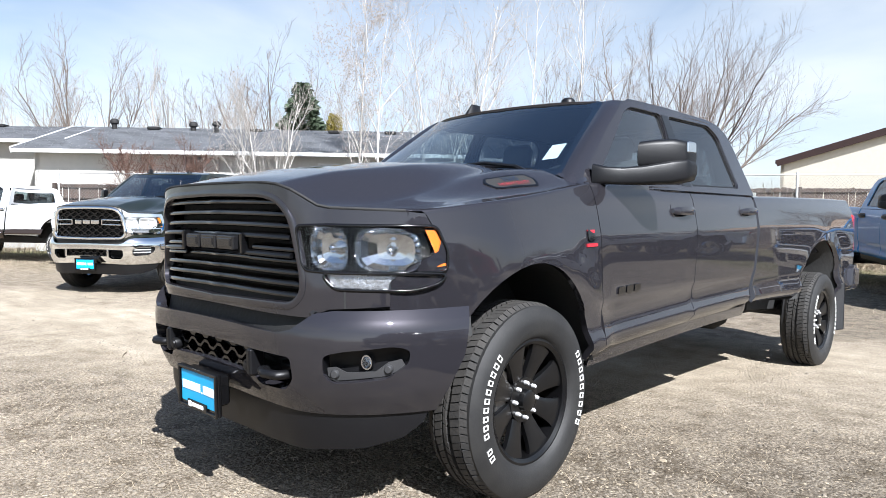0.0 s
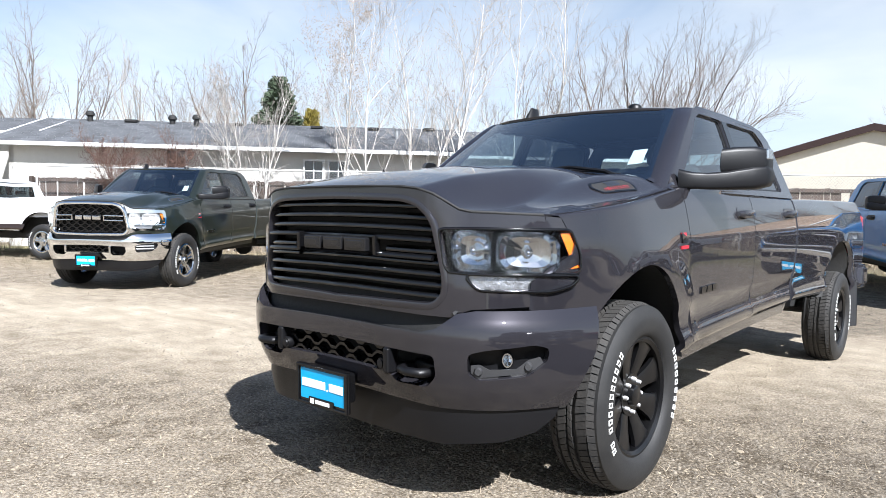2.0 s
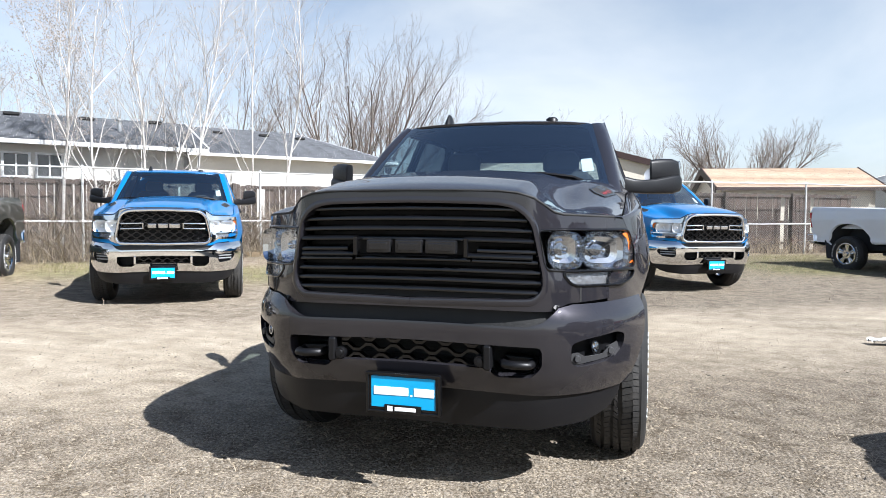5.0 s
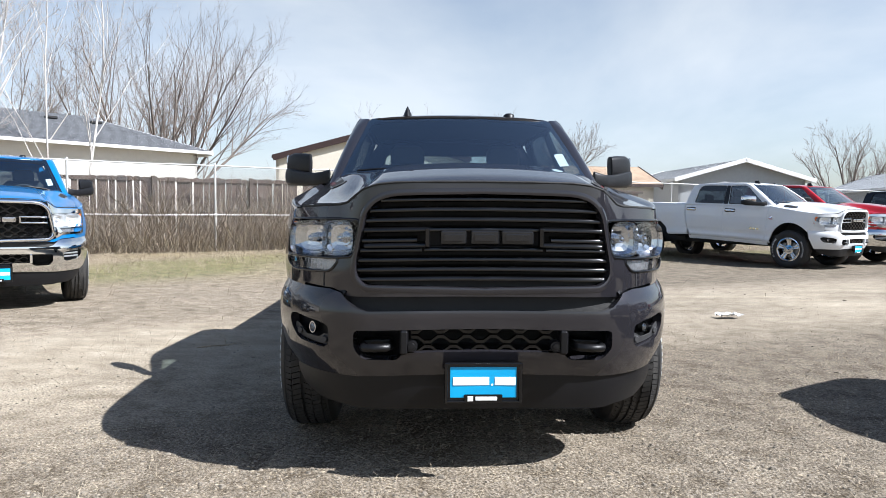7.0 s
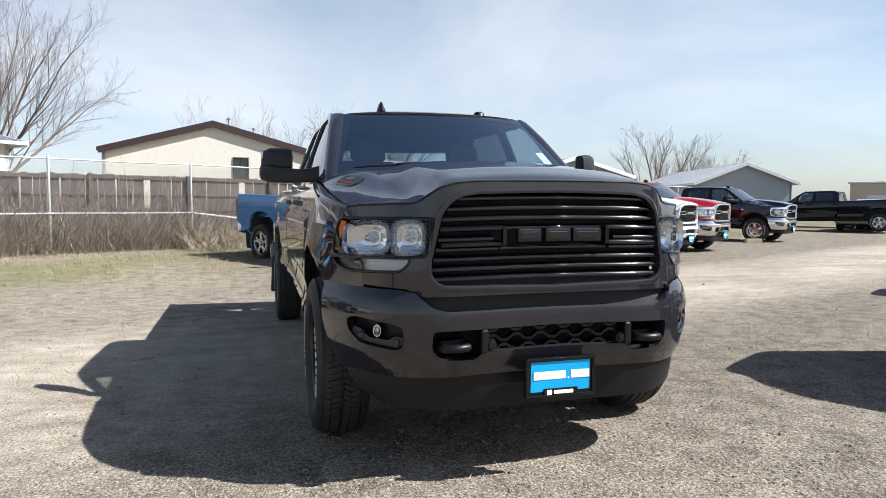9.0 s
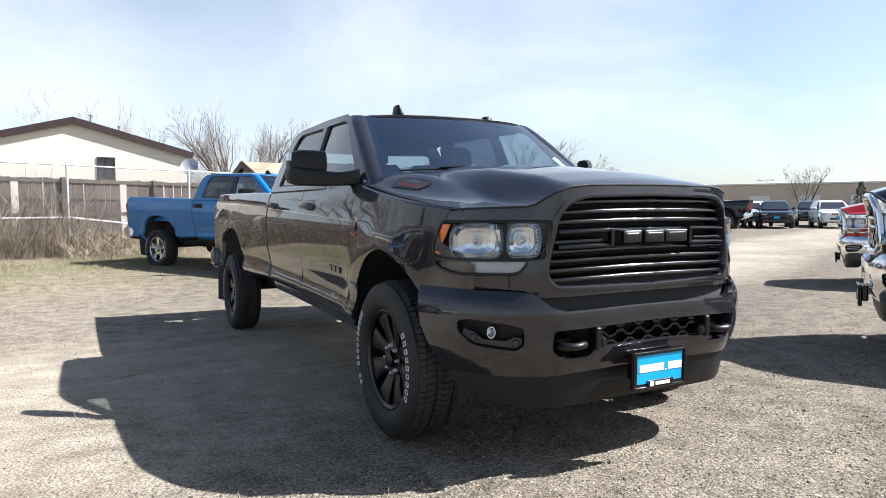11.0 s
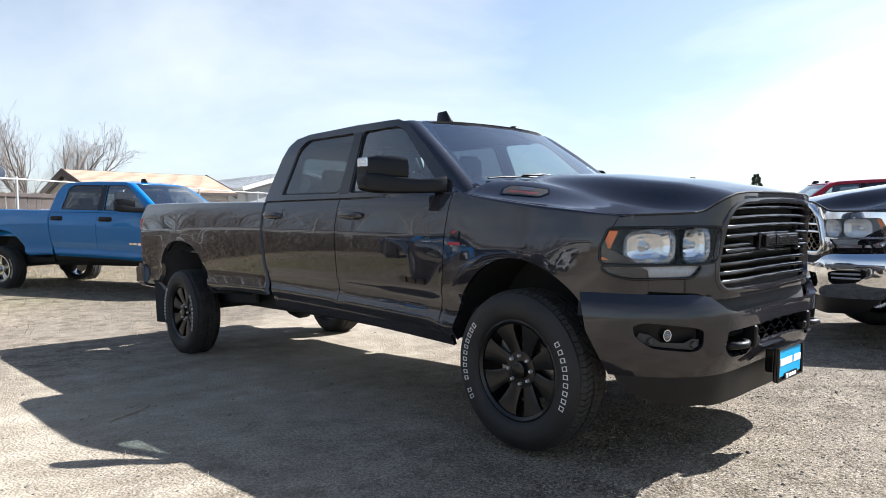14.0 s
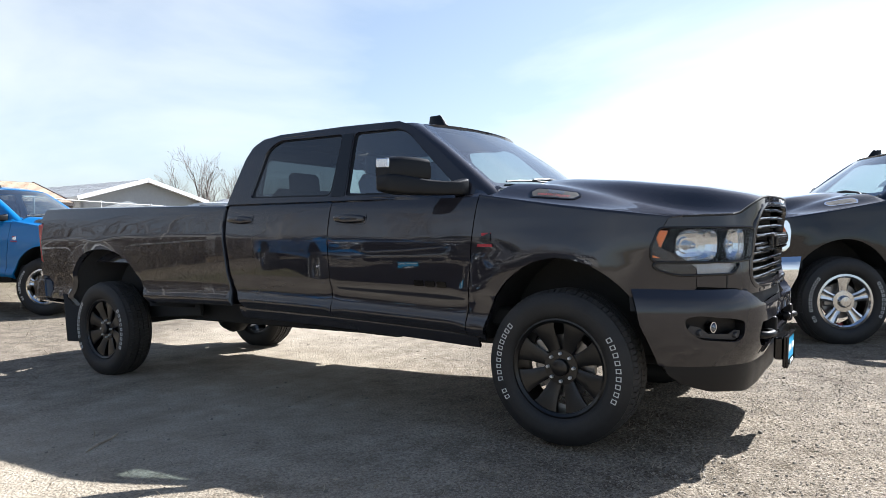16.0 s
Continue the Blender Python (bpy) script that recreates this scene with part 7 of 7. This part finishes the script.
def conifer(x, y, h, w, material, label, seed, n=2600, columnar=False):
    """An evergreen of many small sprays on drooping whorls."""
    rnd = random.Random(seed)
    t = thing("conifer", Matrix.Translation((x, y, ground_z(x, y) - 0.05)), label, "tree", "evergreens")
    lim = Limbs()
    lim.run([Vector((0, 0, 0)), Vector((0.03, 0, h * 0.5)), Vector((0, 0, h * 0.97))], [w * 0.06, w * 0.04, 0.01], 8)
    vs, fs = [], []
    for i in range(n):
        k = rnd.random() ** 0.8
        z = h * (0.06 + 0.94 * k)
        rr = w / 2 * ((1 - k) ** (0.6 if columnar else 0.85)) * (0.8 + 0.25 * math.sin(z * 7 + 3 * math.sin(seed)))
        a = rnd.uniform(0, 6.283)
        rr *= 0.85 + 0.3 * noise.noise(Vector((math.cos(a) * 2, math.sin(a) * 2, z * 1.3 + seed)))
        r = rr * math.sqrt(rnd.uniform(0.25, 1))
        c = Vector((r * math.cos(a), r * math.sin(a), z - (0 if columnar else 0.18 * r)))
        out = Vector((math.cos(a), math.sin(a), 0.9 if columnar else rnd.uniform(-0.2, 0.5))).normalized()
        ln = h * rnd.uniform(0.03, 0.06)
        sd = out.cross(Vector((rnd.gauss(0, 1), rnd.gauss(0, 1), rnd.gauss(0, 1)))).normalized() * ln * 0.3
        up = out.cross(sd).normalized() * ln * 0.14
        o = len(vs)
        vs += [c, c + out * ln * 0.5 + sd + up, c + out * ln, c + out * ln * 0.5 - sd + up, c + out * ln * 0.5 - up]
        fs += [(o, o + 1, o + 4), (o + 1, o + 2, o + 4), (o + 2, o + 3, o + 4), (o + 3, o, o + 4), (o, o + 3, o + 1), (o + 1, o + 3, o + 2)]
    lim.mesh("trunk", BARK, t)
    me = bpy.data.meshes.new("crown")
    me.from_pydata(vs, [], fs)
    me.materials.append(material)
    ob = new("crown", me)
    ob.parent = t


BL = "white-barked leafless birch between fence and house"
for i, (x, y, h, n, c) in enumerate([(-12.66, 9.98, 7.92, 1, 0.9), (-11.85, 10.43, 6.48, 1, 0.3), (-11.58, 12.23, 7.2, 2, 0.1), (-11.04, 12.59, 7.92, 1, 0.2), (-11.7, 16.9, 10.0, 1, 0.0), (-10.7, 17.2, 10.6, 1, 0.0), (-15.07, 8.02, 5.22, 2, 0.1), (-14.2, 8.45, 4.7, 1, 0.0)]):
    bare_tree(x, y, h, BL, 20 + i, n, 0.42, BIRCH, PALETWIG, 0.044, 0.9, 0.2, (14, 8, 6), c, 0.36, 0.7)
bare_tree(-16.9, 6.35, 3.0, "red-twigged bare shrub in front of the house", 40, 7, 0.5, REDTWIG, REDTWIG, 0.03, 0.8, 0.08, (11, 9, 5), 0, 0.5, 0.9)
bare_tree(-15.6, 36.4, 11.2, "wide-crowned leafless tree behind the houses", 50, 13, 0.38, BARK, TWIG, 0.14, 0.8, 0.3, (10, 8, 5), 0, 0.46, 1.0, fan=1.1)
bare_tree(10.2, 57.8, 9.0, "leafless tree far behind the fence", 51, 8, 0.38, BARK, TWIG, 0.18, 0.8, 0.3, (9, 8, 5), 0, 0.46, 1.5, fan=0.9)
bare_tree(32.5, 46.5, 6.9, "leafless tree behind the parked row", 52, 7, 0.36, BARK, TWIG, 0.14, 0.85, 0.3, (8, 7, 5), 0, 0.46, 1.4, fan=0.95)
bare_tree(38.0, 48.4, 6.0, "leafless tree behind the parked row", 53, 3, 0.36, BARK, TWIG, 0.12, 0.85, 0.3, (8, 6, 5), 0, 0.46, 1.4, fan=0.7)
for i, (x, y, h) in enumerate([(-38.4, 11.5, 9.5), (-34.5, 15.1, 8.5), (-30.6, 18.8, 9.0), (-27.7, 21.9, 8.0), (-40.7, 20.4, 9), (-23.8, 26.1, 8.0), (-20.8, 29.3, 8.5), (-45.3, 10.2, 9), (3.7, 65.9, 9), (-2.6, 59.8, 9)]):
    bare_tree(x, y, h, "leafless tree beyond the rooftops", 60 + i, 5, 0.36, PALETWIG if i % 2 else BARK, PALETWIG if i % 2 else TWIG, 0.11, 0.85, 0.25, (8, 7, 4), 0, 0.45, 1.4, fan=0.6)
conifer(-26.5, 17.8, 8.0, 7.5, NEEDLE, "dark green spruce behind the roof", 1, 3200)
conifer(-24.9, 18.6, 6.3, 2.6, YELLOWLEAF, "yellow-green columnar arborvitae behind the roof", 2, 1800, True)
conifer(78.7, 38.8, 6.2, 5.4, NEEDLE, "dark spruce beyond the parked cars", 3, 1700)
conifer(83.0, 32.6, 6.4, 5.0, NEEDLE, "dark spruce beyond the parked cars", 4, 1700)
conifer(74.2, 41.8, 4.1, 3.4, NEEDLE, "small dark spruce beyond the parked cars", 5, 1000)
bare_tree(92.8, 61.0, 6.6, "leafless tree before the far warehouse", 54, 3, 0.6, BARK, TWIG, 0.16, 0.6, 0.2, (8, 6, 4), 0, 0.5, 3.0)


# ---- far cars and buildings ----
def suv(m, colour, label):
    """A mid-size sport utility car, nose towards -y."""
    t = thing("suv", m, label, "car", "far parked cars")

    def body():
        rings = []
        for y, w, z0, z1 in ((-2.35, 0.74, 0.42, 0.84), (-2.25, 0.86, 0.36, 0.96), (-1.9, 0.93, 0.33, 1.04), (-1.0, 0.95, 0.3, 1.12), (0.2, 0.95, 0.3, 1.14), (1.6, 0.95, 0.3, 1.16), (2.2, 0.92, 0.36, 1.14), (2.38, 0.84, 0.45, 1.05)):
            rings.append([Vector((x * w, y, z)) for x, z in ((-0.9, z0), (-1, z0 + 0.15), (-1, (z0 + z1) / 2), (-0.96, z1 - 0.06), (-0.82, z1), (0.82, z1), (0.96, z1 - 0.06), (1, (z0 + z1) / 2), (1, z0 + 0.15), (0.9, z0))])
        return MB().loft(rings, True, True, 45)

    def top():
        rings = []
        for y, w, z1 in ((-0.95, 0.82, 1.13), (-0.25, 0.70, 1.60), (0.2, 0.68, 1.70), (1.5, 0.67, 1.70), (2.0, 0.66, 1.60), (2.32, 0.74, 1.15)):
            rings.append([Vector((x * w, y, z)) for x, z in ((-1.12, 1.1), (-1, z1 - 0.06), (-0.85, z1), (0.85, z1), (1, z1 - 0.06), (1.12, 1.1))])
        return MB().loft(rings, True, True, 45)
    part("body", body, colour, t, key="suvbody")
    part("cabin", top, colour, t, key="suvtop")
    part("windscreen", lambda: MB().add([(-0.72, -0.90, 1.18), (0.72, -0.90, 1.18), (0.60, -0.30, 1.575), (-0.60, -0.30, 1.575)], [[0, 1, 2, 3]]), HGLASS, t, key="suvws")
    for s in (-1, 1):
        part("side_window", lambda s=s: MB().add([(s * 0.885, -0.55, 1.2), (s * 0.885, 1.9, 1.2), (s * 0.71, 1.75, 1.6), (s * 0.71, 0.0, 1.6)], [[0, 1, 2, 3]]), HGLASS, t, key="suvsw%d" % s)
        part("headlight", lambda s=s: MB().box(s * 0.66, -2.27, 0.86, 0.36, 0.14, 0.1, 0.03), BULB, t, key="suvhl%d" % s)
        part("mirror", lambda s=s: MB().box(s * 1.0, -0.6, 1.2, 0.2, 0.12, 0.14, 0.04), colour, t, key="suvm%d" % s)
        for y in (-1.42, 1.42):
            w = part("wheel", lambda: MB().spin([(0.0, 0.1), (0.25, 0.11), (0.26, 0.12), (0.35, 0.11), (0.37, 0.0), (0.35, -0.11), (0.2, -0.12)][::-1], 24, angle=40), RUBBER, t, key="suvwheel")
            w.matrix_basis = Matrix.Translation((s * 0.84, y, 0.37)) @ (Matrix() if s > 0 else pose(0, 0, 0, 0, 0, 180))
            part("rim", lambda: MB().spin([(0.0, 0.13), (0.06, 0.13), (0.2, 0.118), (0.25, 0.125)][::-1], 20), ALLOY, w, key="suvrim")
    for i in range(7):
        part("grille_slot", lambda i=i: MB().box(-0.36 + 0.12 * i, -2.355, 0.86, 0.075, 0.05, 0.13, 0.02), UNDER, t, key="suvslot%d" % i)
    part("lower_grille", lambda: MB().box(0, -2.34, 0.58, 1.0, 0.06, 0.1, 0.02), UNDER, t, key="suvlg")
    part("license_plate", lambda: MB().box(0, -2.375, 0.67, 0.32, 0.02, 0.14, 0.005), PLATEBLUE, t, key="suvpl")
    return t


for x, y, a, c, lab in ((34.6, 26.6, -60, BLACKP, "black sport utility car parked far across the lot"), (35.8, 24.55, -50, BLACKP, "black sport utility car with bright grille slots"), (38.4, 27.7, -54, WHITE, "white sport utility car behind a black one"), (41.7, 26.1, -54, BLACKP, "dark sport utility car between two others"), (38.5, 22.6, -47, WHITE, "white sport utility car far across the lot"), (47.0, 36.0, -60, TEAL, "teal sport utility car behind the far row"), (30.9, 24.9, -66, SILVER, "silver sport utility car at the far row's end"), (42.5, 21.6, -50, GREY, "grey sport utility car far across the lot"), (46, 19, -45, BLACKP, "black sport utility car at the lot's rim")):
    suv(Matrix.Translation((x, y, ground_z(x, y))) @ pose(0, 0, 0, 0, 0, a), c, lab)
FARWALL = mat("tan block wall", (0.5, 0.42, 0.34), 0.9, var=0.1, vscale=0.3)
far = thing("warehouse", Matrix.Translation((113.19, 69.85, 0)) @ pose(0, 0, 0, 0, 0, -53.0), "long low tan warehouse on the horizon", "building")
part("wall", lambda: MB().box(0, 0, 2.6, 46, 14, 5.2, 0.05), FARWALL, far, key="ware_wall")
part("roof", lambda: MB().box(0, 0, 5.35, 46.6, 14.6, 0.3, 0.05), TRIMWHITE, far, key="ware_roof")
for i in range(6):
    part("loading_door", lambda i=i: MB().box(-19 + 7.6 * i, -7.06, 1.7, 3.2, 0.12, 3.2, 0.03), WALLWHITE, far, key="ware_door%d" % i)
for x, y, h in ((121.5, 100.4, 6.5), (130.8, 95.7, 7.4), (134.6, 93.8, 6.1)):
    lp = thing("street_lamp", Matrix.Translation((x, y, 0)), "tall grey twin-arm lot lamp", "street lamp", "lot lamps")
    part("pole", lambda: MB().tube([(0, 0, 0), (0, 0, h)], [0.12, 0.07], 8), STEEL, lp, key="lamp_pole%.1f" % h)
    for s in (-1, 1):
        part("lamp_head", lambda s=s: MB().box(s * 0.9, -s * 0.9, h, 1.0, 1.0, 0.18, 0.05).tube([(0, 0, h), (s * 0.6, -s * 0.6, h)], 0.05, 6), STEEL, lp, key="lamp_head%d%.1f" % (s, h))

# ---- loose things on the lot ----
TIMBER = mat("pale sawn timber", (0.42, 0.32, 0.2), 0.8, var=0.2, vscale=6, bump=0.2, bscale=40)
STONEM = mat("loose stone", (0.25, 0.215, 0.17), 0.9, var=0.25, rand=0.5, bump=0.3, bscale=80)
for x, y, a in ((-9.0, 13.0, 20), (16.0, 16.3, -10)):
    tb = part("timber_block", lambda: MB().box(0, 0, 0.075, 0.6, 0.18, 0.15, 0.012), TIMBER, None, key="timber")
    tb.matrix_basis = Matrix.Translation((x, y, ground_z(x, y) - 0.01)) @ pose(0, 0, 0, 0, 0, a)
    tagged(tb, "pale sawn timber block lying on the dirt", "timber block", "timber blocks")


def scatter(name, label, count, size, area, material, seed, flat=0.55):
    """Loose stones in one mesh."""
    rnd = random.Random(seed)
    vs, fs = [], []
    for _ in range(count):
        x, y = area(rnd)
        if lane(x, y) > 0.4 and rnd.random() < 0.8:
            continue
        s = size * math.exp(rnd.gauss(0, 0.45))
        p = on_ground(x, y)
        o = len(vs)
        a0 = rnd.uniform(0, 6.28)
        for i in range(5):
            a = a0 + 1.2566 * i + rnd.gauss(0, 0.15)
            vs.append(p + Vector((s * math.cos(a), s * 0.75 * math.sin(a), -0.1 * s)))
        for i in range(4):
            a = a0 + 0.6 + 1.5708 * i + rnd.gauss(0, 0.15)
            vs.append(p + Vector((s * 0.6 * math.cos(a), s * 0.5 * math.sin(a), s * flat * rnd.uniform(0.7, 1.1))))
        fs += [(o + 5, o + 6, o + 7, o + 8), (o, o + 1, o + 6, o + 5), (o + 1, o + 2, o + 6), (o + 2, o + 3, o + 7, o + 6), (o + 3, o + 4, o + 8, o + 7), (o + 4, o, o + 5, o + 8)]
    me = bpy.data.meshes.new(name)
    me.from_pydata(vs, [], fs)
    me.materials.append(material)
    return tagged(new(name, me), label, name.replace("_", " "), kind="stuff")


scatter("gravel", "loose brown and grey gravel", 34000, 0.005, lambda r: (r.gauss(-0.6, 2.6), r.gauss(-0.8, 1.8)), STONEM, 11)
scatter("gravel", "scattered small stones on the dirt", 9000, 0.007, lambda r: (r.uniform(-9, 7), r.uniform(-3, 10)), STONEM, 12)
CHIP = mat("pale straw chips", (0.3, 0.25, 0.18), 0.9, rand=0.5)
scatter("wood_chips", "pale straw and chip litter on the dirt", 30000, 0.0055, lambda r: (r.gauss(-0.6, 3.0), r.gauss(-0.8, 2.2)), CHIP, 15, 0.2)
stems("dry_grass", "sparse dry grass blades on the lot", 14000, lambda r: on_ground(r.gauss(-0.5, 3.2), r.gauss(0.0, 2.6)), 0.035, STRAW, 1.4, 0.0016, 1.5, 13)
stems("dry_grass", "dry and greenish grass towards the fence", 26000, lambda r: (lambda p: on_ground(p.x, p.y))(fence_pt(r.uniform(-20, 14), -abs(r.gauss(0, 3.2)) - 0.3)), 0.09, STRAW, 0.9, 0.0035, 1.0, 14)


# ---- small things ----
LITTER = mat("white plastic film", (0.42, 0.42, 0.41), 0.45, var=0.1)
rnd_ = random.Random(31)
bag_v, bag_f = [], []
for j in range(9):
    for i in range(15):
        u, v = i / 14 - 0.5, j / 8 - 0.5
        bag_v.append(Vector((u * 0.3, v * 0.15, max(0, 0.04 * noise.noise(Vector((u * 6, v * 9, 4))) + 0.045) + rnd_.uniform(0, 0.012))))
for j in range(8):
    for i in range(14):
        a = j * 15 + i
        bag_f.append([a, a + 1, a + 16, a + 15])
litter = part("plastic_sheet", MB().add(bag_v, bag_f, None, 25), LITTER, None, key="litter")
litter.matrix_basis = Matrix.Translation((3.44, 4.17, ground_z(3.44, 4.17) + 0.002)) @ pose(0, 0, 0, 0, 0, 12)
tagged(litter, "crumpled scrap of white plastic lying on the dirt lane", "litter")
for x, y, a, ln in ((-2.1, 2.3, 30, 0.35), (-1.6, -3.0, 70, 0.25), (1.4, -1.5, 110, 0.2), (-3.3, -0.0, 150, 0.3)):
    st = part("stick", lambda: MB().tube([(-0.5, 0, 0), (-0.15, 0.02, 0.01), (0.2, -0.01, 0.0), (0.5, 0.03, 0.01)], [0.012, 0.02, 0.018, 0.01], 6), STRAW, None, key="stick")
    st.matrix_basis = Matrix.Translation((x, y, ground_z(x, y) + 0.008)) @ pose(0, 0, 0, 0, 0, a) @ Matrix.Diagonal((ln, ln, ln, 1))
    tagged(st, "short pale dry stick lying on the dirt", "stick", "sticks")
dish = thing("satellite_dish", Matrix.Translation((2.05, 30.95, -0.55)), "pale round satellite dish on a pole beside the cream house", "satellite dish")
part("pole", lambda: MB().tube([(0, 0, 0), (0, 0, 3.8)], 0.04, 8), STEEL, dish, key="dish_pole")
part("reflector", lambda: MB().spin([(0.0, 0.0), (0.15, 0.015), (0.3, 0.06), (0.42, 0.13), (0.43, 0.12), (0.3, 0.03), (0.0, -0.03)][::-1], 24, Matrix.Translation((0, -0.1, 3.92)) @ pose(0, 0, 0, 0, 0, -110) @ pose(0, 0, 0, 0, -25, 0), 50), SILVER, dish, key="dish_bowl")
part("feed_arm", lambda: MB().tube([(0, -0.1, 3.6), (-0.12, -0.5, 3.8)], 0.02, 6).box(-0.13, -0.52, 3.83, 0.08, 0.12, 0.08, 0.02), STEEL, dish, key="dish_arm")
